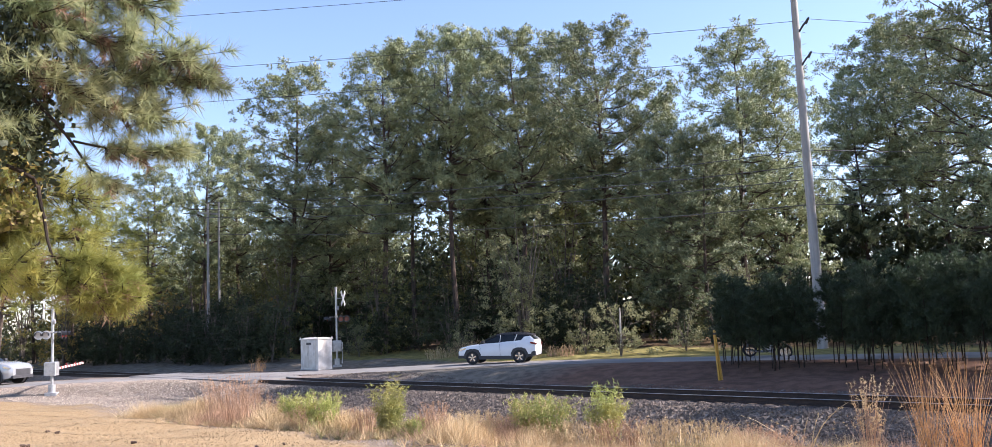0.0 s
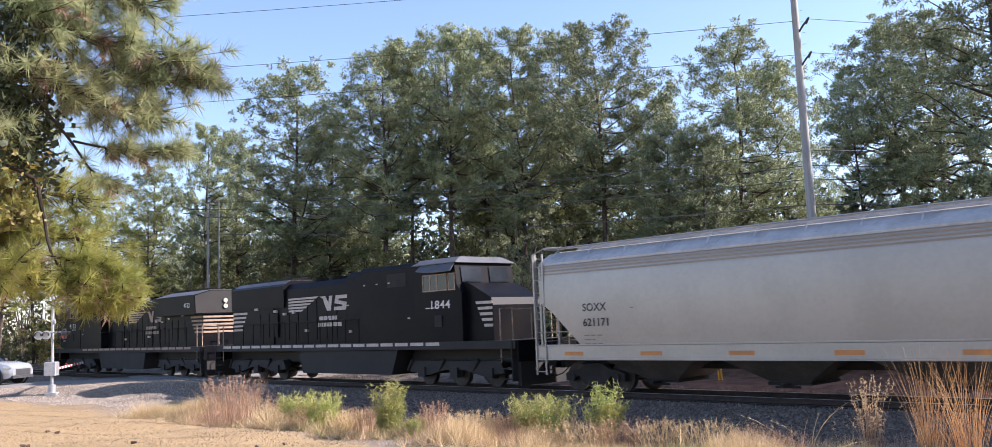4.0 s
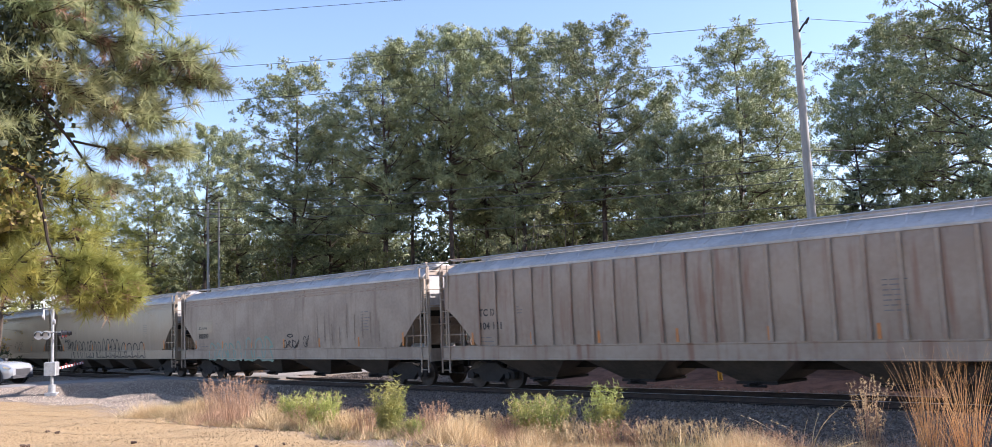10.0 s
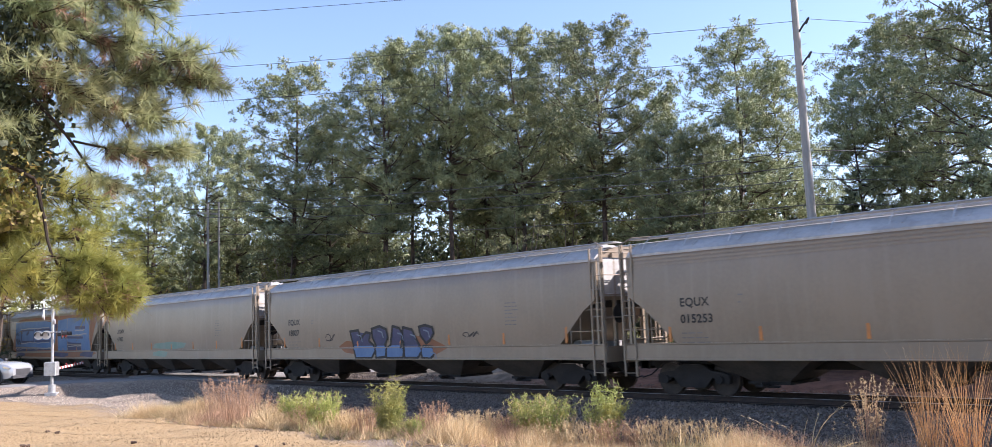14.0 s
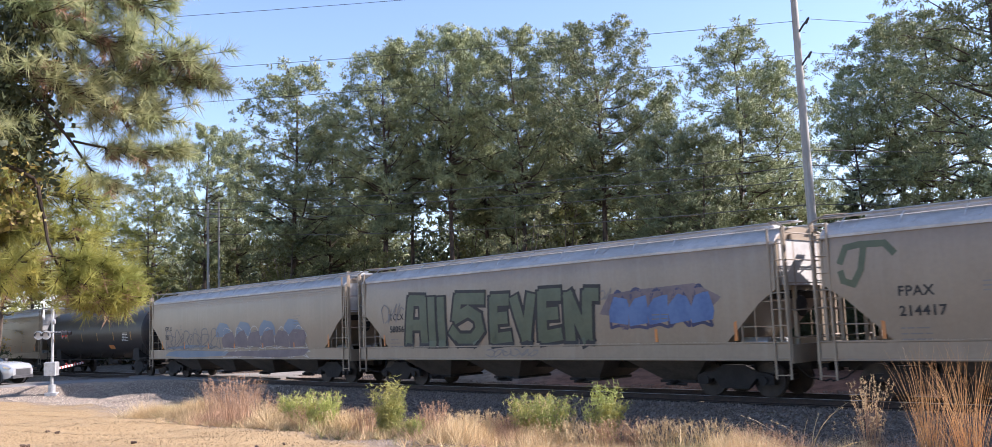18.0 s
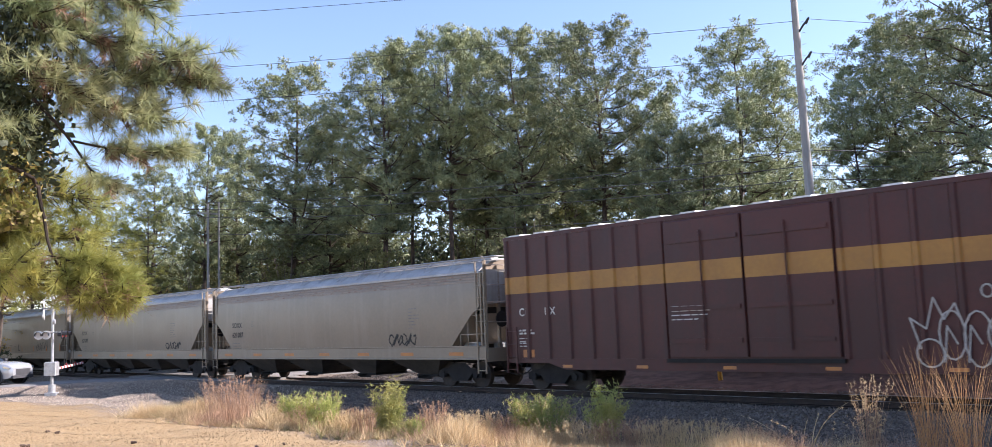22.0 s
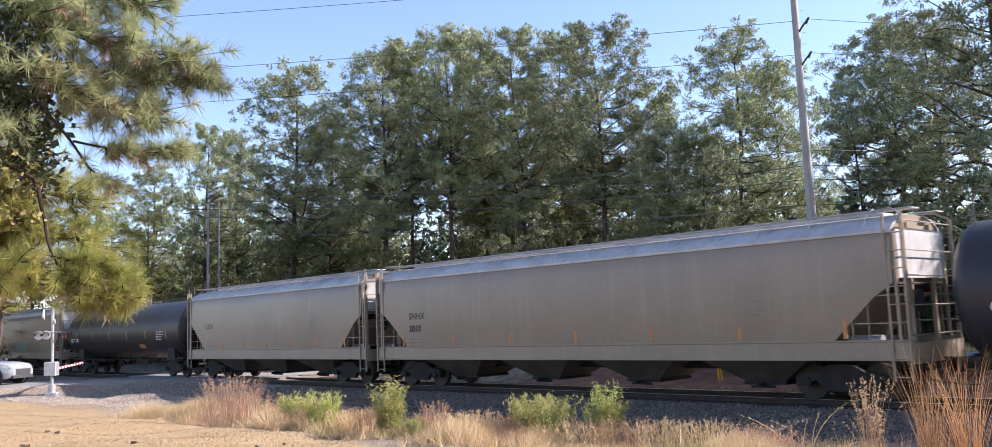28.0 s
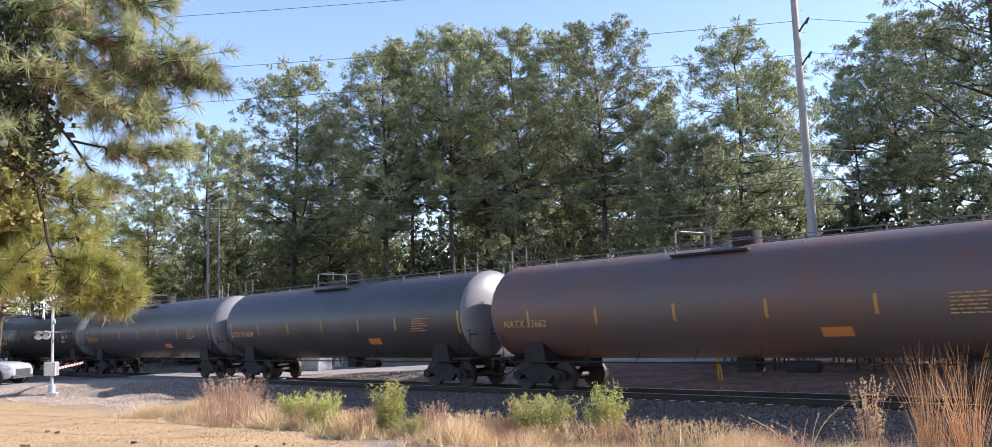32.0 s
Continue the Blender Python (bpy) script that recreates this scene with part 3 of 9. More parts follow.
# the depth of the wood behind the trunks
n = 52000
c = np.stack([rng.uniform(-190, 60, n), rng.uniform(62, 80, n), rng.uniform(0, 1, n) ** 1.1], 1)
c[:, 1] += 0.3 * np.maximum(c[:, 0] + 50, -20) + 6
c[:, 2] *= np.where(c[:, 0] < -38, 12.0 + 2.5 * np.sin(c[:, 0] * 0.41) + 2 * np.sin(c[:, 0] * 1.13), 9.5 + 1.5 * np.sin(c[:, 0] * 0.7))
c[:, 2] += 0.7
# the wood's inner shade is put into this dark leaf colour
tagged(new("far_woods", tris("far_woods", blades(rng, c, 0.8, 0.42, 4), M["leaf_dark"])), "thicket with shade-darkened leaves deep in the wood", "woods", kind="stuff")
# ---- rolling stock ----
def slots(m):
    """Rows of dark punched slots over a material's colour."""
    nt = m.node_tree
    N, L = nt.nodes, nt.links.new
    p = N["Principled BSDF"]
    src = p.inputs["Base Color"].links[0].from_socket
    co, sep, com = N.new("ShaderNodeTexCoord"), N.new("ShaderNodeSeparateXYZ"), N.new("ShaderNodeCombineXYZ")
    L(co.outputs["Object"], sep.inputs[0]), L(sep.outputs["X"], com.inputs["X"]), L(sep.outputs["Z"], com.inputs["Y"])
    br = N.new("ShaderNodeTexBrick")
    br.inputs["Scale"].default_value, br.inputs["Mortar Size"].default_value = 1.0, 0.016
    br.inputs["Brick Width"].default_value, br.inputs["Row Height"].default_value = 0.26, 0.0605
    br.inputs["Color1"].default_value = br.inputs["Color2"].default_value = (1, 1, 1, 1)
    br.inputs["Mortar"].default_value = (0.55, 0.55, 0.55, 1)
    br.offset = 0.0
    L(com.outputs[0], br.inputs["Vector"])
    mx = N.new("ShaderNodeMix")
    mx.data_type, mx.blend_type = "RGBA", "MULTIPLY"
    mx.inputs[0].default_value = 1.0
    L(src, mx.inputs[6]), L(br.outputs["Color"], mx.inputs[7]), L(mx.outputs[2], p.inputs["Base Color"])


M["hop_grey"] = mat("pale grey car paint", (0.265, 0.212, 0.155), (0.222, 0.178, 0.13), 0.33, scale=0.5, fine=9, bump=0.04, streak=(0.30, 0.26, 0.21, 0.35))
M["hop_tan"] = mat("pale beige car paint", (0.27, 0.212, 0.152), (0.228, 0.18, 0.13), 0.33, scale=0.5, fine=9, bump=0.04, streak=(0.33, 0.27, 0.21, 0.3))
M["hop_dirty"] = mat("soiled beige car paint", (0.36, 0.295, 0.225), (0.265, 0.21, 0.16), 0.6, scale=0.6, fine=8, bump=0.05, streak=(0.20, 0.14, 0.10, 0.7))
M["hop_rust"] = mat("rust-streaked tan car paint", (0.35, 0.285, 0.22), (0.285, 0.22, 0.165), 0.65, scale=0.6, fine=7, bump=0.05, streak=(0.22, 0.11, 0.07, 0.85))
M["hop_silver"] = mat("silvery grey car paint", (0.37, 0.345, 0.31), (0.32, 0.30, 0.27), 0.33, 0.25, scale=0.5, fine=9, bump=0.03, streak=(0.33, 0.31, 0.28, 0.3))
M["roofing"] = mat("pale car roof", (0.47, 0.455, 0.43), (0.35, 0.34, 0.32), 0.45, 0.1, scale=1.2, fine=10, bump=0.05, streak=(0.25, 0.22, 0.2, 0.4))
M["tank_black"] = mat("black tank paint", (0.026, 0.023, 0.023), (0.042, 0.037, 0.034), 0.4, scale=0.7, fine=10, bump=0.04, spec=0.25)
M["tank_grey"] = mat("faded charcoal tank paint", (0.066, 0.061, 0.065), (0.048, 0.045, 0.047), 0.38, scale=0.5, fine=9, bump=0.04, spec=0.35)
M["tank_mid"] = mat("dull black tank paint", (0.042, 0.039, 0.044), (0.030, 0.028, 0.031), 0.42, scale=0.5, fine=9, bump=0.04, spec=0.35)
M["tank_patch"] = mat("fresh grey tank paint", (0.10, 0.10, 0.108), (0.085, 0.085, 0.092), 0.4, scale=0.5, fine=9, bump=0)
M["tank_rusty"] = mat("rust-stained dark tank paint", (0.095, 0.074, 0.070), (0.14, 0.068, 0.048), 0.5, scale=0.28, fine=5, bump=0.05, contrast=(0.45, 0.75))
# dark tank paint lightened to stand for sunlight on the end
M["tank_end"] = mat("tank end with sunlight in its colour", (0.20, 0.195, 0.195), (0.15, 0.147, 0.15), 0.42, scale=0.7, fine=9, bump=0.03)
M["maroon"] = mat("maroon boxcar paint", (0.075, 0.0145, 0.0115), (0.05, 0.011, 0.009), 0.5, scale=0.6, fine=9, bump=0.05, streak=(0.05, 0.02, 0.02, 0.5))
M["amber"] = mat("amber band paint", (0.40, 0.195, 0.035), (0.32, 0.15, 0.03), 0.5, scale=0.8, fine=9, bump=0.03)
M["rack"] = mat("galvanised rack panel", (0.265, 0.235, 0.195), (0.15, 0.132, 0.108), 0.65, 0.1, scale=0.8, fine=14, bump=0.06, streak=(0.14, 0.115, 0.095, 0.6), stretch=(0.35, 1, 2.6))
slots(M["rack"])
M["spray_violet"] = mat("dark violet spray paint", (0.022, 0.015, 0.036), (0.04, 0.026, 0.06), 0.5, scale=1.5, fine=8, bump=0)
M["spray_brown"] = mat("red-brown spray paint", (0.120, 0.045, 0.030), (0.090, 0.036, 0.024), 0.5, scale=1.5, fine=8, bump=0)
M["spray_peach"] = mat("peach spray paint", (0.252, 0.162, 0.120), (0.216, 0.138, 0.102), 0.5, scale=1.5, fine=8, bump=0)
M["rackframe"] = mat("pale grey rack frame", (0.345, 0.295, 0.235), (0.265, 0.225, 0.18), 0.6, scale=0.8, fine=10, bump=0.04, streak=(0.22, 0.15, 0.11, 0.5))
M["rackroof"] = mat("grey corrugated roof", (0.30, 0.31, 0.33), (0.24, 0.25, 0.265), 0.5, 0.4, scale=0.8, fine=10, bump=0.03)
M["loco"] = mat("black locomotive paint", (0.004, 0.004, 0.0065), (0.009, 0.008, 0.0075), 0.42, scale=0.8, fine=12, bump=0.04, spec=0.07)
M["loco_dusty"] = mat("dusty black underframe", (0.020, 0.017, 0.014), (0.012, 0.010, 0.009), 0.75, scale=1.2, fine=12, bump=0.1)
M["loco_roof"] = mat("dusty roof panel", (0.10, 0.10, 0.105), (0.06, 0.06, 0.065), 0.5, scale=1.2, fine=12, bump=0.05)
# bays share the car's paint; the shade beneath is put into this colour
M["bay"] = mat("hopper bay darkened for shade", (0.085, 0.07, 0.058), (0.05, 0.042, 0.035), 0.75, scale=1.5, fine=12, bump=0.06)
M["ink"] = mat("black lettering", (0.02, 0.02, 0.02), None, 0.6, bump=0)
M["pale"] = mat("pale lettering", (0.68, 0.66, 0.60), (0.58, 0.55, 0.50), 0.6, bump=0)
M["orange"] = mat("orange reflective strip", (0.60, 0.22, 0.05), (0.45, 0.18, 0.06), 0.5, bump=0)
M["cream_ink"] = mat("cream lettering", (0.54, 0.47, 0.40), (0.42, 0.36, 0.30), 0.7, bump=0, scale=6)
M["tan_ink"] = mat("faded tan lettering", (0.36, 0.25, 0.17), (0.26, 0.18, 0.12), 0.7, bump=0, scale=6)
M["soot"] = mat("brown soot smear", (0.27, 0.215, 0.16), (0.20, 0.155, 0.115), 0.75, bump=0, scale=3)
M["gold"] = mat("yellow reflective strip", (0.42, 0.23, 0.05), None, 0.45, bump=0)
M["greyink"] = mat("faded grey lettering", (0.20, 0.19, 0.18), None, 0.7, bump=0)
M["spray_blue"] = mat("blue spray paint", (0.060, 0.144, 0.300), (0.096, 0.192, 0.348), 0.5, scale=1.2, fine=8, bump=0)
M["spray_royal"] = mat("dark royal blue spray paint", (0.05, 0.11, 0.27), (0.08, 0.16, 0.33), 0.5, scale=1.5, fine=8, bump=0)
M["spray_navy"] = mat("navy spray paint", (0.025, 0.035, 0.09), (0.05, 0.05, 0.12), 0.5, scale=1.5, fine=8, bump=0)
M["spray_orange"] = mat("rusty orange spray paint", (0.270, 0.102, 0.036), (0.216, 0.084, 0.036), 0.5, scale=1.5, fine=8, bump=0)
M["spray_green"] = mat("dark green spray paint", (0.085, 0.105, 0.06), (0.065, 0.085, 0.048), 0.5, scale=1.5, fine=8, bump=0)
M["spray_mint"] = mat("mint spray paint", (0.150, 0.282, 0.222), (0.216, 0.288, 0.240), 0.5, scale=1.5, fine=8, bump=0)
M["spray_mauve"] = mat("mauve spray paint", (0.114, 0.090, 0.105), (0.162, 0.126, 0.135), 0.5, scale=1.5, fine=8, bump=0)
M["spray_white"] = mat("white spray paint", (0.47, 0.43, 0.38), None, 0.5, bump=0)
M["spray_teal"] = mat("turquoise spray paint", (0.078, 0.216, 0.216), (0.120, 0.252, 0.252), 0.5, scale=1.5, fine=8, bump=0)
M["spray_sky"] = mat("washed sky-blue spray paint", (0.120, 0.174, 0.246), (0.162, 0.204, 0.252), 0.5, scale=1.5, fine=8, bump=0)
M["stain"] = mat("dark rust stain", (0.06, 0.032, 0.025), (0.12, 0.06, 0.04), 0.8, scale=4, fine=20, bump=0)


def wheelset_mesh():
    g = Geo()
    for s in (-1, 1):
        y = s * 0.76
        g.tube([(0, y - s * 0.09, 0.46), (0, y - s * 0.06, 0.46), (0, y - s * 0.06, 0.46)], 0.485, 24)
        g.tube([(0, y - s * 0.06, 0.46), (0, y + s * 0.06, 0.46)], 0.46, 24)
        g.tube([(0, y + s * 0.06, 0.46), (0, y + s * 0.09, 0.46)], 0.16, 12)
        g.tube([(0, y + s * 0.055, 0.46), (0, y + s * 0.068, 0.46)], 0.40, 24)
    g.tube([(0, -1.02, 0.46), (0, 1.02, 0.46)], 0.085, 10)
    return g.mesh("wheelset", M["wheelsteel"], True)


def truck_mesh():
    """Cast side frames, bolster, springs and brake beams of a two-axle truck."""
    g = Geo()
    side = [(-1.18, 0.36), (-1.18, 0.58), (-0.98, 0.66), (-0.62, 0.70), (-0.34, 0.88), (0.34, 0.88), (0.62, 0.70), (0.98, 0.66), (1.18, 0.58), (1.18, 0.36), (0.95, 0.34), (0.66, 0.52), (0.40, 0.24), (-0.40, 0.24), (-0.66, 0.52), (-0.95, 0.34)]
    for s in (-1, 1):
        y0 = s * 0.93
        g.prism(side, min(y0, y0 + s * 0.17), max(y0, y0 + s * 0.17))
        for x in (-0.2, 0.0, 0.2):
            g.tube([(x, y0 + s * 0.1, 0.30), (x, y0 + s * 0.1, 0.62)], 0.075, 8)
        for x in (-0.89, 0.89):
            g.tube([(x, y0 + s * 0.12, 0.46), (x, y0 + s * 0.24, 0.46)], 0.12, 10)
    g.box(-0.24, 0.24, -1.06, 1.06, 0.60, 0.84)
    for x in (-0.42, 0.42):
        g.box(x - 0.06, x + 0.06, -0.9, 0.9, 0.36, 0.48)
    return g.mesh("truck", M["grime_shade"])


WHEELS, TRUCK = wheelset_mesh(), truck_mesh()
STRIP = [Geo().box(0, 0.09, -0.004, 0.04, 0, h).mesh("reflector_strip", M["orange"]) for h in (0.5, 0.78)]
CARS = []


def rolling(name, label, category, start):
    """An empty at a car's leading coupler; it moves along the track."""
    ob = thing(name, label, category, pose(start, TY, 0), "cars of the freight train")
    CARS.append((ob, start))
    return ob


def trucks(car, centres, base=0.89):
    for c in centres:
        t = part("truck", TRUCK, None, car, at=pose(c, 0, 0))
        for x in (-base, base):
            part("wheelset", WHEELS, None, t, at=pose(x, 0, 0))


def couplers(car, length, z=0.86):
    for x0, s in ((0.0, 1), (length, -1)):
        g = Geo().box(min(x0 + s * 0.12, x0 + s * 1.1), max(x0 + s * 0.12, x0 + s * 1.1), -0.09, 0.09, z - 0.09, z + 0.09)
        g.prism([(x0 - s * 0.12, z - 0.16), (x0 + s * 0.16, z - 0.18), (x0 + s * 0.22, z + 0.18), (x0 - s * 0.12, z + 0.16)], -0.14, 0.14)
        g.tube([(x0 + s * 0.9, -0.45, z), (x0 + s * 0.5, -0.5, z - 0.32), (x0 + s * 0.1, -0.4, z - 0.42), (x0, -0.3, z - 0.38)], 0.022, 5)
        part("coupler", g, M["grime_shade"], car)


def ladder(x0, x1, y, z0, z1, step=0.42, r=0.016):
    g = Geo()
    for x in (x0, x1):
        g.box(x - 0.025, x + 0.025, y - 0.02, y + 0.02, z0, z1)
    z = z0 + 0.1
    while z < z1:
        g.tube([(x0, y, z), (x1, y, z)], r, 5)
        z += step
    return g


def words(text, size, material, parent, x, z, y, name="lettering", squeeze=1.0, label="", bold=0.012, curved=False, lift=0.004):
    """Built-in lettering on the near side, turned to face -y."""
    cu = bpy.data.curves.new("lettering", "FONT")
    cu.body, cu.size, cu.space_character = text, size, 1.08
    cu.offset = size * bold
    ob = bpy.data.objects.new("lettering", cu)
    me = bpy.data.meshes.new_from_object(ob)
    bpy.data.objects.remove(ob)
    me.materials.append(material)
    if curved:
        for p in me.vertices:
            p.co.z = y - side_y(z + p.co.y, None) + lift
    q = part(name, me, None, parent, label, at=pose(x, y, z, 90) @ Matrix.Diagonal((squeeze, 1, 1, 1)))
    return q


def bars(r, x, z, y, wide, rows, height=0.035, gap=0.1):
    """Lines of small unreadable lettering as plain bars."""
    g = Geo()
    for i in range(rows):
        u = 0.0
        while u < wide:
            k = r.uniform(0.08, 0.3)
            if u + k < wide * r.uniform(0.7, 1.0):
                g.box(x + u, x + u + k, y - 0.003, y, z - i * gap, z - i * gap + height)
            u += k + 0.05
    return g


def stroke(g, pts, width, y, thick=0.004):
    """A painted stroke on a side, through points of (x, z); on a curved side it is cut in short steps that follow the bulge."""
    for (x0, z0), (x1, z1) in zip(pts[:-1], pts[1:]):
        d = math.hypot(x1 - x0, z1 - z0) or 1e-6
        nx, nz = -(z1 - z0) / d * width / 2, (x1 - x0) / d * width / 2
        ex, ez = (x1 - x0) / d * width * 0.3, (z1 - z0) / d * width * 0.3
        xa, za, xb, zb = x0 - ex, z0 - ez, x1 + ex, z1 + ez
        m = 1 if y is not None else max(1, int(abs(zb - za) / 0.2))
        c = 1 if y is not None or width < 0.2 else 3
        for i in range(m):
            for j in range(c):
                q = []
                for u, v in ((i, j), (i, j + 1), (i + 1, j + 1), (i + 1, j)):
                    t, w = u / m, 1 - 2 * v / c
                    x, z = xa + (xb - xa) * t + nx * w, za + (zb - za) * t + nz * w
                    q.append((x, side_y(z, y) - thick, z))
                g.add(q, [(0, 1, 2, 3)])


def blob(g, outline, y, lift=0.004):
    """A filled painted patch, cut in strips so that it follows the side."""
    zs = [p[1] for p in outline]
    lo, hi = min(zs), max(zs)
    n = max(2, int((hi - lo) / 0.08))
    prev = None
    for i in range(n + 1):
        z = lo + (hi - lo) * (0.002 + 0.996 * i / n)
        xs_ = []
        for (xa, za), (xb, zb) in zip(outline, outline[1:] + outline[:1]):
            if (za - z) * (zb - z) < 0:
                xs_.append(xa + (xb - xa) * (z - za) / (zb - za))
        xs_.sort()
        row = [(xs_[0], z), (xs_[-1], z)] if len(xs_) > 1 else None
        if prev and row:
            g.add([(prev[0][0], side_y(prev[0][1], y) - lift, prev[0][1]), (prev[1][0], side_y(prev[1][1], y) - lift, prev[1][1]),
                   (row[1][0], side_y(z, y) - lift, z), (row[0][0], side_y(z, y) - lift, z)], [(0, 1, 2, 3)])
        prev = row


SIDE_Z = [1.0, 1.5, 1.9, 2.4, 3.0, 3.5, 3.9, 4.05]
SIDE_W = [1.545, 1.545, 1.575, 1.60, 1.605, 1.59, 1.56, 1.545]


def side_y(z, y):
    """The side of a curved-side hopper car at height z; y passes a flat side through."""
    if y is not None:
        return y
    return -1.578 if z < 1.5 else -float(np.interp(z, SIDE_Z, SIDE_W)) - 0.004


def ragged(r, x0, x1, z0, z1, n=10, rough=0.12):
    """An uneven closed outline."""
    pts = []
    w, h = x1 - x0, z1 - z0
    for i in range(n):
        pts.append((x0 + w * i / n, z0 + h * rough * r.uniform(-1, 1) * 0.5 + h * rough * 0.5))
    for i in range(n):
        pts.append((x1 - w * i / n, z1 - h * rough * r.uniform(0, 1)))
    return pts


def scrawl(g, r, x0, x1, z0, z1, width, y, loops=6):
    """Loose looping graffiti handwriting."""
    w = (x1 - x0) / loops
    for i in range(loops):
        c = x0 + w * (i + 0.5)
        ph, k = r.uniform(0, 6), int(r.integers(5, 9))
        pts = []
        for j in range(k + 1):
            t = j / k * r.uniform(4.5, 6.2) + ph
            pts.append((c + w * 0.62 * math.cos(t), (z0 + z1) / 2 + (z1 - z0) / 2 * math.sin(t * (1 + 0.2 * (i % 3))) * r.uniform(0.7, 1.0)))
        stroke(g, pts, width, y)


def hopper(label, start, length, paint, bays=4, marks=(), stripes=None, ribs=0, seed=0):
    """A covered hopper with curved sides, roof walks, end cages, discharge bays."""
    r = np.random.default_rng(seed + 50)
    car = rolling("hopper_car", label, "rail car", start)
    L, e = length, 0.67
    top = 4.05
    # side shell with the roof; the underside rises towards the ends
    st = [(e, 2.84), (e + 0.5, 2.5), (e + 1.55, 1.5), (e + 3, 1.5), (L * 0.3, 1.5), (L * 0.5, 1.5), (L * 0.7, 1.5), (L - e - 3, 1.5), (L - e - 1.55, 1.5), (L - e - 0.5, 2.5), (L - e, 2.84)]
    rings = []
    for x, zb in st:
        zs = [zb + (top - zb) * k / 6 for k in range(7)]
        half = [(-float(np.interp(z, SIDE_Z, SIDE_W)), z) for z in zs] + [(-1.42, 4.20), (-1.05, 4.40), (-0.5, 4.50)]
        ring = half + [(0.0, 4.53)] + [(-y, z) for y, z in half[::-1]]
        rings.append([(x, y, z) for y, z in ring])
    part("body", Geo().loft(rings), paint, car, smooth=True)
    # roof overlay with seams, eave angle
    roof = Geo()
    for x0, x1 in ((e - 0.04, L - e + 0.04),):
        for s in (-1, 1):
            roof.loft([[(x, s * 1.575, 4.03), (x, s * 1.575, 4.10), (x, s * 1.43, 4.225), (x, s * 1.05, 4.425), (x, s * 0.5, 4.525), (x, s * 0.5, 4.50), (x, s * 1.04, 4.39), (x, s * 1.40, 4.19), (x, s * 1.52, 4.03)] for x in (x0, x1)])
    k = e + 0.7
    while k < L - e:
        for s in (-1, 1):
            roof.loft([[(x, s * 1.44, 4.235), (x, s * 1.05, 4.44), (x, s * 1.04, 4.40), (x, s * 1.43, 4.20)] for x in (k, k + 0.05)])
        k += 1.45
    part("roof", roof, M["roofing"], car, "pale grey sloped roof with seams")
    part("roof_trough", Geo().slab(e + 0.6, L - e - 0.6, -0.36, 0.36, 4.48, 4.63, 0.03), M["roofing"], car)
    for s in (-1, 1):
        walkway = Geo().box(e - 0.35, L - e + 0.35, s * 0.78 - 0.22, s * 0.78 + 0.22, 4.60, 4.63)
        k = e + 0.4
        while k < L - e:
            walkway.tube([(k, s * 1.50, 4.12), (k, s * 1.25, 4.42), (k, s * 0.98, 4.60)], 0.018, 4)
            k += 1.45
        walkway.tube([(e - 0.3, s * 1.02, 4.615), (L - e + 0.3, s * 1.02, 4.615)], 0.022, 5)
        part("running_board", walkway, M["galv"], car, "galvanised roof walkway")
    for i in range(3 * bays // 2):
        x = e + 1.4 + (L - 2 * e - 2.8) * i / (3 * bays // 2 - 1)
        part("hatch", Geo().slab(x - 0.5, x + 0.5, -0.33, 0.33, 4.63, 4.70, 0.03), M["roofing"], car)
    # side sills
    for s in (-1, 1):
        a, b, c, d = (s * 1.498, s * 1.574, s * 1.60, s * 1.59)
        prof = [(a, 1.02), (c, 1.02), (c, 1.05), (b, 1.07), (b, 1.45), (d, 1.47), (d, 1.505), (a, 1.505)]
        part("side_sill", Geo().run(prof, 0.34, L - 0.34), paint, car)
    if ribs:
        post = Geo().slab(-0.055, 0.055, -0.055, 0.0, 1.52, 4.02, 0.015).mesh("side_post", paint)
        for i in range(ribs):
            x = e + 1.75 + (L - 2 * e - 3.5) * i / (ribs - 1)
            for s in (-1, 1):
                part("side_post", post, None, car, at=pose(x, s * 1.60, 0, 0, 0, 0 if s < 0 else 180))
    if stripes is not None:
        for k in range(3):
            for s in (-1, 1):
                z = 3.72 + k * 0.10
                y = float(np.interp(z, SIDE_Z, SIDE_W))
                part("side_bead", Geo().box(e + 0.02, L - e - 0.02, min(s * (y - 0.02), s * (y + 0.012)), max(s * (y - 0.02), s * (y + 0.012)), z, z + 0.05), stripes, car)
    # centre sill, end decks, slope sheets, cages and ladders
    part("centre_sill", Geo().box(0.5, L - 0.5, -0.33, 0.33, 0.72, 1.05), M["grime_shade"], car)
    for x0, s in ((0.0, 1), (L, -1)):
        X = lambda d: x0 + s * d
        deck = Geo().box(min(X(0.32), X(0.80)), max(X(0.32), X(0.80)), -1.57, 1.57, 1.02, 1.10)
        deck.box(min(X(0.32), X(0.40)), max(X(0.32), X(0.40)), -1.57, 1.57, 0.95, 1.42)
        part("end_deck", deck, paint, car)
        # dark colour also stands for the shade inside the end opening
        part("slope_sheet", Geo().prism([(X(e + 0.02), 2.80), (X(e + 3.0), 1.02), (X(e + 3.0), 1.10), (X(e + 0.02), 2.92)], -1.44, 1.44), M["grime_shade"], car)
        cage = Geo()
        for y in (-1.53, 1.53):
            cage.box(min(X(0.35), X(0.43)), max(X(0.35), X(0.43)), y - 0.04, y + 0.04, 1.05, 4.45)
            cage.box(min(X(0.58), X(0.65)), max(X(0.58), X(0.65)), y - 0.04, y + 0.04, 1.05, 4.05)
            cage.tube([(X(0.39), y, 4.45), (X(0.7), y * 0.9, 4.62), (X(1.1), y * 0.62, 4.64)], 0.022, 5)
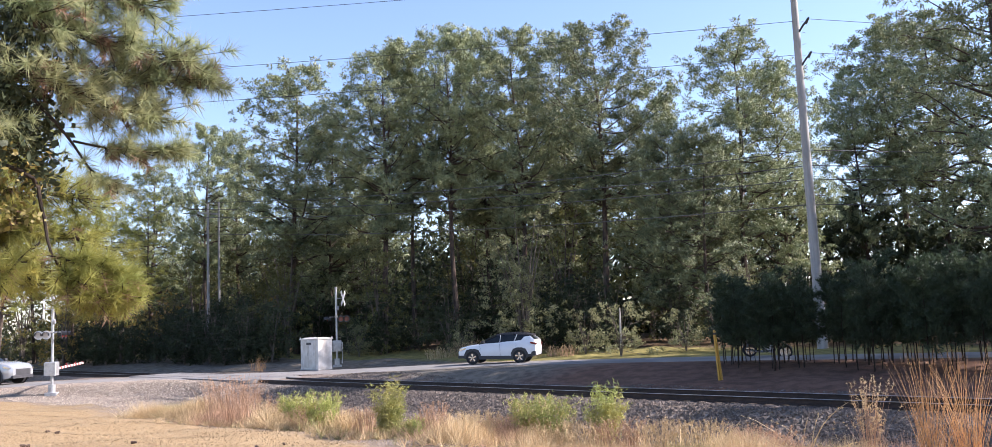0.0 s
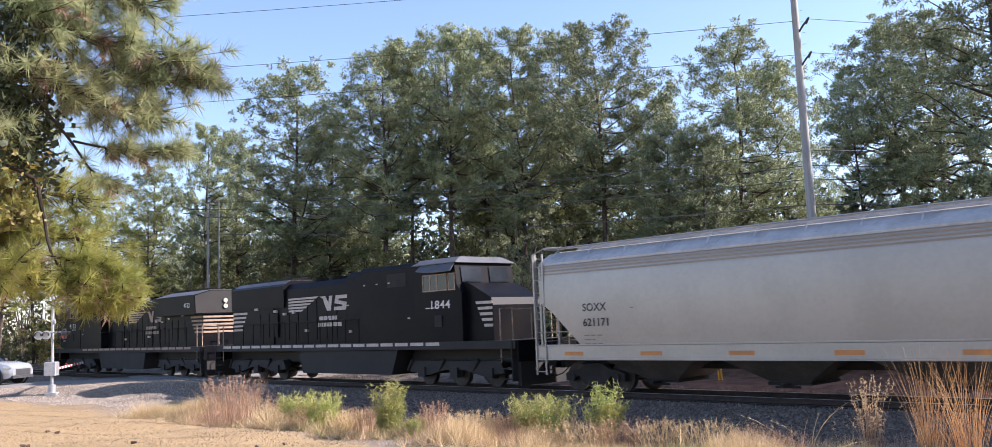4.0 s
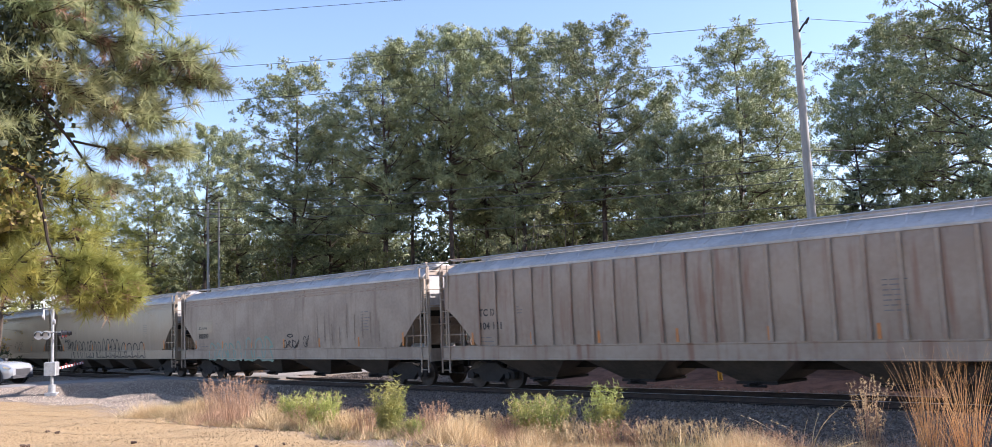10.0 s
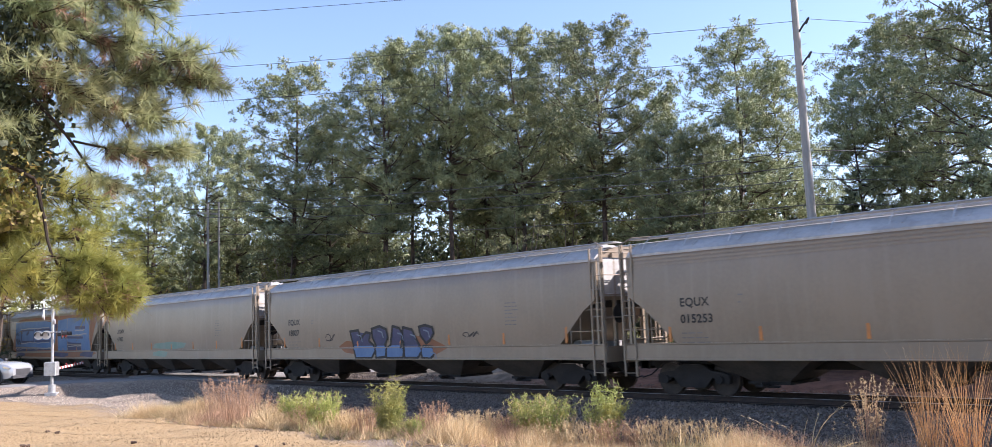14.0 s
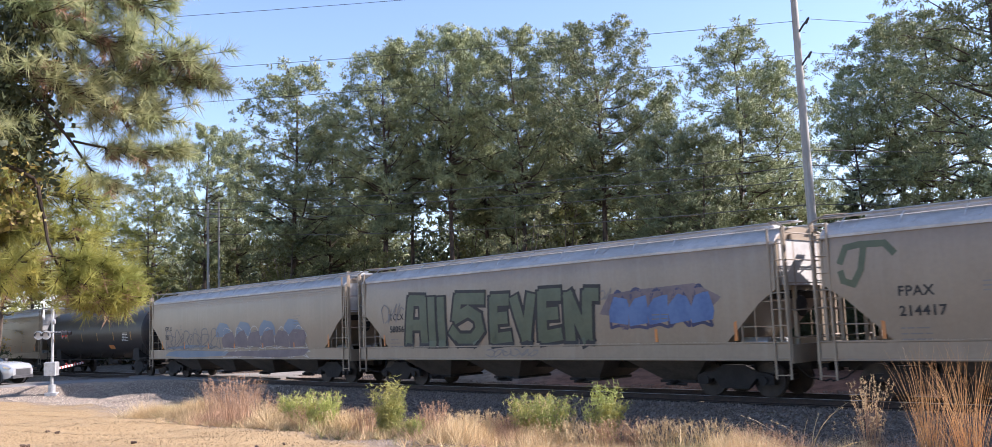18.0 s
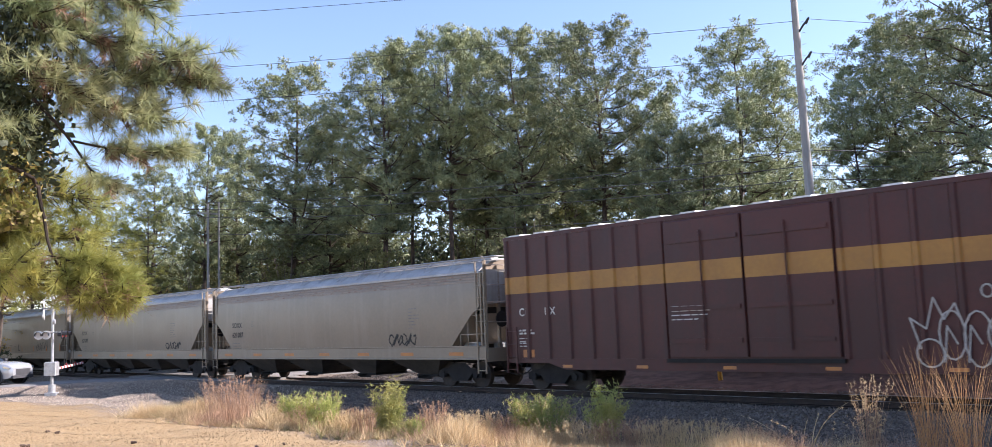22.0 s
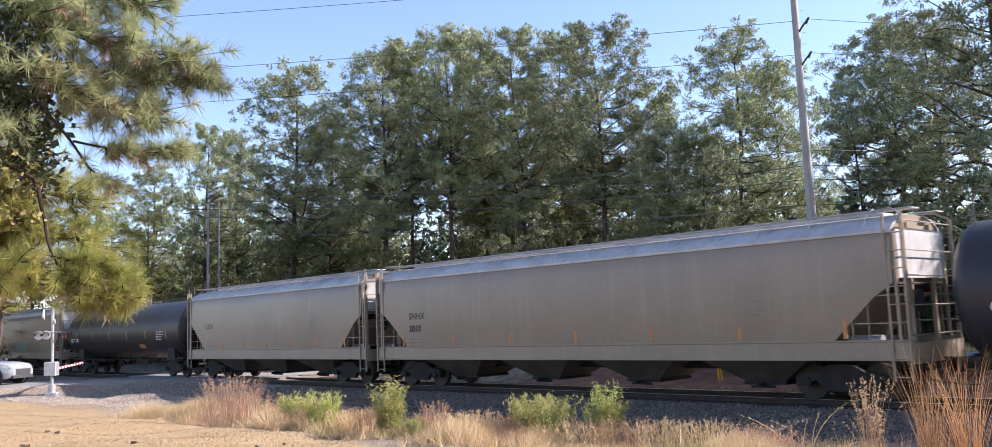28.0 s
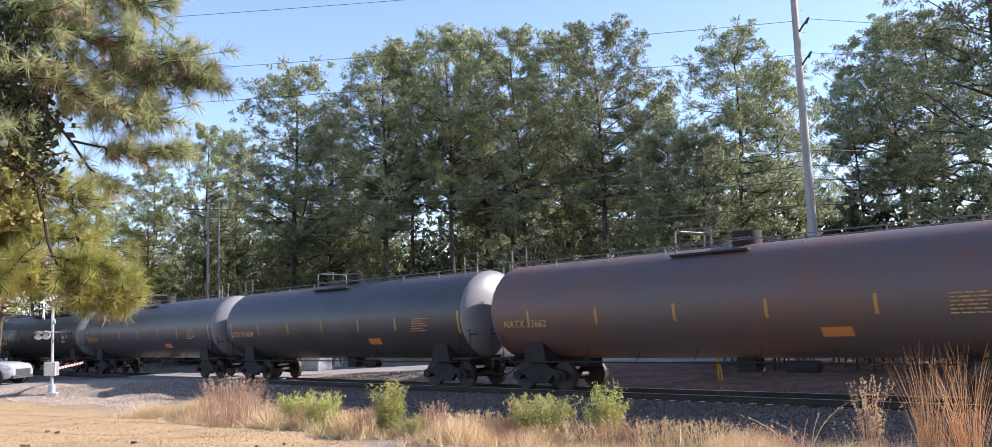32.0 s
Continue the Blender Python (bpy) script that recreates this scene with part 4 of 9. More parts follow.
            for z in (1.9, 2.55):
                cage.tube([(X(0.39), y, z), (X(1.7), y, z)], 0.018, 5)
            cage.tube([(X(1.35), y, 1.5), (X(1.35), y, 2.55)], 0.018, 5)
            cage.tube([(X(1.75), y, 1.5), (X(1.75), y, 2.0)], 0.018, 5)
        for y in (-0.7, 0.7):
            cage.box(min(X(e - 0.1), X(e)), max(X(e - 0.1), X(e)), y - 0.05, y + 0.05, 1.1, 4.3)
        for z in (1.6, 2.3, 3.0, 3.6, 4.3):
            cage.tube([(X(0.39), -1.53, z), (X(0.39), 1.53, z)], 0.018, 5)
        part("end_cage", cage, paint, car)
        part("ladder", ladder(X(0.39), X(0.80), -1.60, 0.55, 4.42), paint, car)
        part("ladder", ladder(X(0.39), X(0.80), 1.60, 0.55, 4.42), paint, car)
        part("end_sheet", Geo().box(min(X(e - 0.10), X(e - 0.02)), max(X(e - 0.10), X(e - 0.02)), -1.45, 1.45, 2.95, 4.15), M["roofing"], car)
    # brake gear under one slope sheet
    gear = Geo().tube([(L - 2.1, -0.9, 1.45), (L - 1.3, -0.9, 1.45)], 0.17, 10)
    part("air_reservoir", Geo().slab(L - 2.0, L - 1.5, 0.3, 0.7, 1.15, 1.55, 0.03), M["galv"], car)
    part("brake_cylinder", gear, M["galv"], car, smooth=True)
    part("brake_wheel", Geo().disc((L - 0.42, -0.75, 2.4), (1, 0, 0), 0.28, 0.04, 16), M["grime_shade"], car)
    # discharge bays
    pitch = (L - 5.2) / bays
    for i in range(bays):
        c = L / 2 + (i - (bays - 1) / 2) * pitch
        a = pitch * 0.40
        ch = Geo().loft([[(c - a, -1.46, 1.10), (c + a, -1.46, 1.10), (c + a, 1.46, 1.10), (c - a, 1.46, 1.10)],
                         [(c - a + 0.08, -1.40, 0.99), (c + a - 0.08, -1.40, 0.99), (c + a - 0.08, 1.40, 0.99), (c - a + 0.08, 1.40, 0.99)],
                         [(c - 0.55, -0.75, 0.42), (c + 0.55, -0.75, 0.42), (c + 0.55, 0.75, 0.42), (c - 0.55, 0.75, 0.42)]])
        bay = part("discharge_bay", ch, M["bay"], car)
        gate = Geo().box(c - 0.62, c + 0.62, -0.82, 0.82, 0.34, 0.42)
        gate.tube([(c, -1.25, 0.36), (c, 1.25, 0.36)], 0.05, 8)
        gate.tube([(c - 0.35, -0.9, 0.3), (c + 0.35, -0.9, 0.3)], 0.04, 6)
        part("outlet_gate", gate, M["grime_shade"], bay)
    trucks(car, (2.35, L - 2.35))
    couplers(car, L)
    # markings
    if marks:
        z = 2.52
        for i, t in enumerate(marks):
            words(t, 0.33, M["ink"], car, e + 1.75, z - i * 0.46, side_y(2.4, None) - 0.004, bold=0.022)
    part("data_lettering", bars(r, e + 1.75, 1.76, side_y(1.8, None), 1.0, 3, 0.03, 0.13), M["greyink"], car)
    part("data_lettering", bars(r, L - 4.6, 2.9, side_y(2.9, None), 0.7, 7, 0.03, 0.12), M["greyink"], car)
    part("data_lettering", bars(r, e + 3.6, 2.75, side_y(2.75, None), 0.3, 3, 0.03, 0.1), M["greyink"], car)
    for i in range(7):
        x = e + 1.3 + (L - 2 * e - 2.6) * i / 6
        if marks and marks[0] == "SOXX":
            part("reflector_strip", Geo().box(x - 0.38, x + 0.38, -1.584, -1.574, 1.16, 1.28), M["orange"], car, "orange reflective strip on the sill")
            continue
        part("reflector_strip", STRIP[i in (0, 6)], None, car, "orange reflective strip", at=pose(x, side_y(1.8, None), 1.54))
    return car


def tank(label, start, length, paint, ends=None, marks="", mark_mat=None, strip=None, placard=True, zc=2.60, rad=1.60, dome_at=0.5, ladder_end=True, seed=0, patches=(), walkway=False, strips=()):
    r = np.random.default_rng(seed + 90)
    car = rolling("tank_car", label, "rail car", start)
    L = length
    a, b = 0.85, L - 0.85
    # barrel and dished ends
    def ring(x, q):
        return [(x, q * math.sin(t * math.tau / 40), zc - q * math.cos(t * math.tau / 40)) for t in range(40)]
    xs_ = [a + (b - a) * i / 8 for i in range(9)]
    part("tank", Geo().loft([ring(x, rad) for x in xs_]), paint, car, smooth=True)
    for x0, s in ((a, -1), (b, 1)):
        rings = [ring(x0 + s * 0.52 * math.sin(t), rad * math.cos(t) + 0.001) for t in np.linspace(0, 1.5, 9)]
        # only the end towards the sun gets the lightened colour
        part("tank_end", Geo().loft(rings), (ends if s > 0 else None) or paint, car, smooth=True)
    for k in range(1, 6):
        x = a + (b - a) * k / 6
        part("weld_band", Geo().loft([ring(x - 0.03, rad + 0.006), ring(x + 0.03, rad + 0.006)], False), paint, car, smooth=True)
    # manway, platform, rails
    cx = L * dome_at
    part("manway", Geo().tube([(cx + 0.15, 0, zc + rad - 0.1), (cx + 0.15, 0, zc + rad + 0.34), (cx + 0.15, 0, zc + rad + 0.38)], 0.42, 20), M["grime_shade"], car, smooth=True)
    g = Geo()
    z = zc + rad + 0.04
    p0, p1 = cx - 1.75, cx + 0.70
    for y in (-0.75, 0.75):
        part("platform", Geo().box(p0 - 0.1, p1, y - 0.20, y + 0.20, z - 0.26, z - 0.20), M["grime_shade"], car)
        for x in (p0, p0 + 1.2):
            g.tube([(x, y, z - 0.3), (x, y, z + 0.50)], 0.022, 5)
        g.tube([(p0, y, z + 0.50), (p0 + 1.2, y, z + 0.50)], 0.022, 5)
        g.tube([(p0, y, z + 0.10), (p1, y, z + 0.10)], 0.018, 5)
        g.tube([(a, y * 0.9, z + 0.05), (b, y * 0.9, z + 0.05)], 0.018, 5)
        for k in range(9):
            x = a + (b - a) * k / 8
            g.tube([(x, y * 0.9, z - 0.3), (x, y * 0.9, z + 0.05)], 0.015, 4)
    g.tube([(p0, -0.75, z + 0.50), (p0, 0.75, z + 0.50)], 0.022, 5)
    for x in (a + 0.4, b - 0.4):
        g.tube([(x - 0.35, -0.6, z - 0.2), (x - 0.35, -0.6, z + 0.5), (x - 0.25, -0.6, z + 0.6), (x + 0.35, -0.6, z + 0.6), (x + 0.35, -0.6, z - 0.2)], 0.02, 5)
    part("platform_rail", g, M["tank_rail"], car, "pale tubular hand rails over the tank")
    # stub sills, bolsters, end decks
    for x0, s in ((0.0, 1), (L, -1)):
        X = lambda d: x0 + s * d
        g = Geo().box(min(X(0.5), X(4.0)), max(X(0.5), X(4.0)), -0.3, 0.3, 0.74, 1.12)
        g.box(min(X(0.5), X(1.5)), max(X(0.5), X(1.5)), -1.45, 1.45, 1.02, 1.08)
        g.prism([(X(1.9), 0.95), (X(2.9), 0.95), (X(2.75), 1.75), (X(2.05), 1.75)], -1.25, 1.25)
        part("stub_sill", g, M["grime_shade"], car)
        g = Geo()
        for y in (-1.42, 1.42):
            g.tube([(X(0.55), y, 1.05), (X(0.55), y, 2.05), (X(1.5), y, 2.05)], 0.02, 5)
            g.tube([(X(1.1), y, 1.05), (X(1.1), y, 2.05)], 0.02, 5)
            g.tube([(X(0.55), y, 1.05), (X(0.55), y, 0.5), (X(0.95), y, 0.5), (X(0.95), y, 1.05)], 0.02, 5)
        g.tube([(X(0.55), -1.42, 1.9), (X(0.55), 1.42, 1.9)], 0.02, 5)
        part("end_rail", g, M["grime_shade"], car)
        if ladder_end:
            g = Geo()
            for y in (-0.25, 0.25):
                g.tube([(X(0.80), y, 1.1), (X(0.80), y, 2.9), (X(1.15), y, 3.8), (X(1.7), y, 4.25)], 0.018, 5)
            for q in np.linspace(1.4, 3.8, 8):
                xx = 0.80 if q < 2.9 else 0.80 + (q - 2.9) / 0.9 * 0.35
                g.tube([(X(xx), -0.25, q), (X(xx), 0.25, q)], 0.014, 4)
            part("ladder", g, M["grime_shade"], car)
    g = Geo()
    for y in (-1.3, 1.3):
        g.tube([(1.2, y, 0.94), (L - 1.2, y, 0.94)], 0.022, 5)
        for k in range(1, 7):
            x = 2.6 + (L - 5.2) * k / 7
            g.tube([(x, y, 0.94), (x, y * 0.82, 1.35)], 0.015, 4)
    g.box(L / 2 - 0.3, L / 2 + 0.3, -0.25, 0.25, 0.62, 1.02)
    g.tube([(L / 2 + 1.4, -0.5, 0.8), (L / 2 + 2.3, -0.5, 0.8)], 0.16, 10)
    part("brake_rigging", g, M["grime_shade"], car)

    def skin(x0, x1, z0, z1, lift=0.008):
        q = Geo()
        for z_a, z_b in zip(np.linspace(z0, z1, 5)[:-1], np.linspace(z0, z1, 5)[1:]):
            ya, yb = (-math.sqrt(max(0.0, rad ** 2 - (z_ - zc) ** 2)) - lift for z_ in (z_a, z_b))
            q.add([(x0, ya, z_a), (x1, ya, z_a), (x1, yb, z_b), (x0, yb, z_b)], [(0, 1, 2, 3)])
        return q
    for x in strips or [2.45 + (L - 4.9) * k / 5 for k in range(6)]:
        tall = x in strips[:1] + strips[-1:]
        part("reflector_strip", skin(x, x + 0.095, 1.95 if tall else 2.12, 2.75 if tall else 2.62), strip, car)
    if placard:
        part("placard", skin(cx + 2.85, cx + 3.65, 1.60, 1.84), M["orange"], car, "yellow warning panel")
    if marks:
        words(marks, 0.33, mark_mat, car, 1.35, 2.08, -1.582)
    part("data_lettering", bars(r, b - 2.75, 2.52, -rad - 0.006, 1.05, 6, 0.03, 0.09), mark_mat or M["pale"], car)
    for x0, x1, z0, z1, m in patches:
        part("repainted_patch", skin(x0, x1, z0, z1, 0.005), M[m], car, "repainted rectangle on the tank side")
    if walkway:
        for y in (-0.75, 0.75):
            for zz in (0.35, 0.70):
                part("walkway_rail", Geo().tube([(cx - 2.6, y, z + zz), (cx + 5.0, y, z + zz)], 0.022, 5), M["grime_shade"], car)
            for k in range(7):
                x = cx - 2.6 + 7.6 * k / 6
                part("rail_post", Geo().tube([(x, y, z - 0.3), (x, y, z + 0.70)], 0.022, 5), M["grime_shade"], car)
            part("walkway", Geo().box(cx - 2.6, cx + 5.0, y - 0.2, y + 0.2, z - 0.12, z - 0.08), M["grime_shade"], car)
    trucks(car, (2.4, L - 2.4))
    couplers(car, L)
    return car
def boxcar(label, start, length):
    car = rolling("boxcar", label, "rail car", start)
    L = length
    x0, x1, z0, z1, w = 0.55, L - 0.75, 0.92, 5.10, 1.48
    part("body", Geo().box(x0, x1, -w, w, z0, z1), M["maroon"], car)
    for s in (-1, 1):
        y0, y1 = sorted((s * (w - 0.05), s * (w + 0.03)))
        part("side_sill", Geo().prism([(x0, z0), (x0 + 1.9, z0), (x0 + 2.6, 0.72), (x1 - 2.6, 0.72), (x1 - 1.9, z0), (x1, z0), (x1, z0 + 0.14), (x0, z0 + 0.14)], y0, y1), M["maroon"], car)
        part("top_rail", Geo().box(x0, x1, y0, y1, z1 - 0.10, z1 + 0.02), M["maroon"], car)
    d0, d1 = L * 0.365, L * 0.625
    post = Geo().loft([[(-0.10, 0, z), (-0.05, -0.07, z), (0.05, -0.07, z), (0.10, 0, z)] for z in (z0 + 0.14, z1 - 0.10)]).mesh("side_post", M["maroon"])
    xs_ = [x0 + 0.12 + (d0 - x0 - 0.2) * i / 7 for i in range(8)] + [d1 + 0.12 + (x1 - d1 - 0.24) * i / 7 for i in range(8)]
    for x in xs_:
        for s in (-1, 1):
            part("side_post", post, None, car, at=pose(x, s * w, 0, 0, 0, 0 if s < 0 else 180))
    for xa, xb in zip([x0] + [x + 0.10 for x in xs_], [x - 0.10 for x in xs_] + [x1]):
        if xb > xa + 0.01 and not (xa < d0 + 0.3 and xb > d1 - 0.3):
            part("colour_band", Geo().box(xa, xb, -w - 0.004, -w, 3.20, 3.76), M["amber"], car, "amber band along the maroon side")
    for x in xs_:
        part("colour_band", Geo().loft([[(x - 0.104, -w, z), (x - 0.053, -w - 0.074, z), (x + 0.053, -w - 0.074, z), (x + 0.104, -w, z)] for z in (3.20, 3.76)]), M["amber"], car, "amber band along the maroon side")
    for k in range(2):
        a, b = d0 + 0.05 + k * (d1 - d0) / 2, d0 - 0.02 + (k + 1) * (d1 - d0) / 2
        door = part("door", Geo().slab(a, b, -w - 0.09, -w + 0.02, z0 + 0.2, z1 - 0.16, 0.02), M["maroon"], car)
        part("door_band", Geo().box(a + 0.01, b - 0.01, -w - 0.095, -w - 0.05, 3.20, 3.76), M["amber"], door)
        g = Geo()
        for z in (1.5, 2.4, 4.3):
            g.box(a + 0.1, b - 0.1, -w - 0.13, -w - 0.09, z, z + 0.12)
        g.tube([((a + b) / 2, -w - 0.15, 1.3), ((a + b) / 2, -w - 0.15, 4.6)], 0.025, 5)
        part("door_bar", g, M["maroon"], door)
        part("door_track", Geo().box(a - 0.1, b + 0.1, -w - 0.12, -w, z0 + 0.04, z0 + 0.14), M["grime_shade"], door)
    # corrugated ends with a white upper panel
    for x, s in ((x0, -1), (x1, 1)):
        for k in range(7):
            z = z0 + 0.42 + k * 0.5
            part("end_rib", Geo().loft([[(x, y, z - 0.17), (x + s * 0.12, y, z - 0.11), (x + s * 0.14, y, z), (x + s * 0.12, y, z + 0.11), (x, y, z + 0.17)] for y in (-1.32, 1.32)]), M["maroon"], car)
        part("end_panel", Geo().box(min(x, x + s * 0.02), max(x, x + s * 0.02), -w + 0.03, w - 0.03, 4.48, z1), M["white"], car, "white upper end panel")
        part("ladder", ladder(x - s * 0.55, x - s * 0.1, -w - 0.10, 0.6, 2.1), M["maroon"], car)
    roof = Geo().loft([[(x, -w, z1), (x, w, z1), (x, w, z1 + 0.03), (x, 0, z1 + 0.12), (x, -w, z1 + 0.03)] for x in (x0, x1)])
    k = x0 + 0.3
    while k < x1:
        roof.loft([[(x, -w - 0.01, z1 + 0.02), (x, -w - 0.01, z1 + 0.07), (x, 0, z1 + 0.17), (x, w, z1 + 0.07), (x, w, z1 + 0.02)] for x in (k, k + 0.5)])
        k += 1.15
    part("roof", roof, M["white"], car, "white ribbed roof")
    r = np.random.default_rng(3)
    words("CI", 0.36, M["pale"], car, x0 + 0.62, 2.46, -w - 0.006)
    words("BX", 0.36, M["pale"], car, x0 + 1.78, 2.46, -w - 0.006)
    for z, wd in ((1.95, 0.9), (1.7, 0.5), (1.55, 0.5)):
        part("data_lettering", bars(r, x0 + 0.6, z, -w - 0.006, wd, 2, 0.06 if z > 1.9 else 0.03, 0.1), M["pale"], car)
    part("data_lettering", bars(r, d0 + 0.2, 2.5, -w - 0.096, 1.6, 4, 0.03, 0.12), M["pale"], car)
    part("data_lettering", bars(r, x1 - 2.7, 2.75, -w - 0.006, 1.5, 6, 0.03, 0.12), M["pale"], car)
    for x in (x0 + 0.75, x1 - 2.1):
        part("reflector", Geo().box(x, x + 0.5, -w - 0.006, -w, 1.10, 1.35), M["orange"], car, "orange reflective panel")
    for k in range(5):
        x = x0 + 2.5 + k * 2.9
        part("reflector", Geo().box(x, x + 0.4, -w - 0.036, -w - 0.03, 0.78, 0.87), M["orange"], car, "orange reflective panel")
    g = Geo()
    yy = -w - 0.078
    stroke(g, [(x1 - 4.7, 1.3), (x1 - 4.9, 2.0), (x1 - 4.55, 1.75), (x1 - 4.35, 2.45), (x1 - 4.15, 1.95), (x1 - 3.9, 2.3), (x1 - 3.8, 2.0)], 0.04, yy)
    for cx, cz, rx, rz in ((4.5, 1.2, 0.3, 0.32), (4.0, 1.6, 0.28, 0.55), (3.45, 1.5, 0.3, 0.62), (3.0, 1.6, 0.26, 0.4), (2.55, 1.25, 0.3, 0.36), (2.5, 1.3, 0.12, 0.14), (3.2, 2.55, 0.12, 0.14)):
        stroke(g, [(x1 - cx + rx * math.cos(t), cz + rz * math.sin(t)) for t in np.linspace(0.3, 6.6, 15)], 0.04, yy)
    for k in range(4):
        stroke(g, [(x1 - 4.2 + k * 0.5, 1.0), (x1 - 4.1 + k * 0.5, 1.8), (x1 - 3.9 + k * 0.5, 1.4)], 0.035, yy)
    scrawl(g, np.random.default_rng(9), x1 - 2.2, x1 - 1.5, 1.5, 1.95, 0.03, yy, 5)
    part("graffiti", g, M["spray_white"], car, "white looping graffiti")
    part("underframe", Geo().box(0.5, L - 0.5, -0.35, 0.35, 0.68, 0.94), M["grime_shade"], car)
    trucks(car, (2.3, L - 2.5))
    couplers(car, L)
    return car


def autorack(label, start, length):
    car = rolling("autorack_car", label, "rail car", start)
    L = length
    x0, x1, w = 0.85, L - 0.85, 1.52
    part("deck", Geo().box(x0 - 0.2, x1 + 0.2, -w, w, 0.70, 1.12), M["rackframe"], car)
    for s in (-1, 1):
        y0, y1 = sorted((s * (w - 0.06), s * (w + 0.03)))
        part("skirt", Geo().prism([(x0 + 4.6, 0.70), (x0 + 5.4, 0.46), (x1 - 5.4, 0.46), (x1 - 4.6, 0.70)], y0, y1), M["rackframe"], car)
        part("top_rail", Geo().box(x0, x1, y0, y1, 4.80, 4.95), M["rackframe"], car)
        part("side_sill", Geo().box(x0, x1, y0, y1, 1.05, 1.16), M["rackframe"], car)
    posts = [x0 + 0.05, 2.07, 4.54, 6.5, 9.28, 12.04, 14.86, 17.64, 20.5, 22.4, 25.47, x1 - 0.05]
    for xa, xb in zip(posts[:-1], posts[1:]):
        plain = xb - xa < 1.8
        for s in (-1, 1):
            g = Geo()
            if plain:
                g.box(xa, xb, s * w - 0.02, s * w + 0.02, 1.16, 4.80)
                part("end_panel", g, M["rackframe"], car)
                continue
            # perforated steel sheet, pressed in shallow courses
            prof = []
            z, h = 1.16, 0.121
            while z < 4.78:
                prof += [(s * (w - 0.024), z), (s * (w - 0.012), z + h * 0.35), (s * (w - 0.012), z + h * 0.75)]
                z += h
            g.add([(x, y, z) for y, z in prof for x in (xa, xb)], [(2 * i, 2 * i + 1, 2 * i + 3, 2 * i + 2) for i in range(len(prof) - 1)])
            part("side_panel", g, M["rack"], car)
    post = Geo().slab(-0.10, 0.10, -0.05, 0.05, 1.10, 4.88, 0.015)
    post.prism([(-0.24, 4.78), (0.24, 4.78), (0.24, 4.90), (-0.24, 4.90)], -0.06, 0.05)
    post.prism([(-0.10, 1.6), (0.10, 1.6), (0.20, 1.1), (-0.20, 1.1)], -0.055, 0.05)
    post = post.mesh("side_post", M["rackframe"])
    for x in posts[2:-2]:
        for s in (-1, 1):
            part("side_post", post, None, car, at=pose(x, s * (w + 0.02), 0, 0, 0, 0 if s < 0 else 180))
    # corrugated arched roof
    rings = []
    n = int((x1 - x0) / 0.15)
    for i in range(n + 1):
        x = x0 + 0.1 + (x1 - x0 - 0.2) * i / n
        k = 0.035 if i % 2 else 0.0
        rings.append([(x, y * (1 + k * 0.6), z + k) for y, z in ((-1.50, 4.90), (-1.46, 5.10), (-1.20, 5.40), (-0.75, 5.58), (0, 5.66), (0.75, 5.58), (1.20, 5.40), (1.46, 5.10), (1.50, 4.90))])
    part("roof", Geo().loft(rings), M["rackroof"], car, "grey corrugated arched roof")
    arch = [(-1.50, 4.85), (-1.50, 5.10), (-1.12, 5.50), (-0.95, 5.66), (0.95, 5.66), (1.12, 5.50), (1.50, 5.10), (1.50, 4.85)]
    for x, s in ((x0, -1), (x1, 1)):
        part("end_arch", Geo().run(arch, min(x, x + s * 0.06), max(x, x + s * 0.06)), M["end_yellow"], car, "faded yellow end panel with cut corners")
        for q in (-1, 1):
            ya, yb = sorted((q * 0.04, q * 1.50))
            door = part("end_door", Geo().slab(min(x, x + s * 0.07), max(x, x + s * 0.07), ya, yb, 1.15, 4.83, 0.02), M["rackframe"], car)
            g = Geo()
            for z in (1.5, 2.6, 3.7, 4.6):
                g.box(min(x, x + s * 0.11), max(x, x + s * 0.11), ya + 0.03, yb - 0.03, z, z + 0.05)
            part("door_bar", g, M["rackframe"], door)
        part("ladder", ladder(x - s * 0.62, x - s * 0.15, -w - 0.07, 0.9, 4.7, 0.4), M["rackframe"], car)
        g = Geo().box(min(x - s * 1.5, x - s * 1.1), max(x - s * 1.5, x - s * 1.1), -w - 0.12, -w, 1.4, 1.75)
        part("latch_box", g, M["rackframe"], car)
    r = np.random.default_rng(12)
    part("data_lettering", bars(r, x1 - 1.35, 3.9, -w - 0.03, 0.35, 3, 0.05, 0.14), M["ink"], car)
    part("data_lettering", bars(r, x1 - 1.4, 3.1, -w - 0.03, 0.55, 3, 0.05, 0.1), M["ink"], car)
    part("data_lettering", bars(r, x0 + 8.2, 0.92, -w - 0.035, 2.2, 1, 0.14, 0.2), M["ink"], car)
    for k in range(9):
        x = x0 + 1.0 + k * 3.1
        part("reflector", Geo().box(x, x + 0.45, -w - 0.036, -w - 0.02, 0.80, 0.92), M["orange"], car, "orange reflective panel")
    y = -w - 0.018
    paints = []

    def spray(material, label, fn):
        g = Geo()
        fn(g)
        paints.append(part("graffiti", g, M[material], car, label))
    def line(g, pts, width, closed=False, lift=0.05):
        """A flowing sprayed line."""
        q = [(a, 0, c) for a, c in (pts + pts[:1] if closed else pts)]
        stroke(g, [(p.x, p.z) for p in smooth_line(q, 5)], width, y - lift)

    def oval(cx, cz, rx, rz, n=9, t0=0.0):
        return [(cx + rx * math.cos(t0 + k * math.tau / n), cz + rz * math.sin(t0 + k * math.tau / n)) for k in range(n)]
    spray("pale", "cream bubble fill", lambda g: [blob(g, oval(1.6, 2.85, 0.62, 0.6), y - 0.046), blob(g, oval(1.8, 2.3, 0.42, 0.35), y - 0.046)])
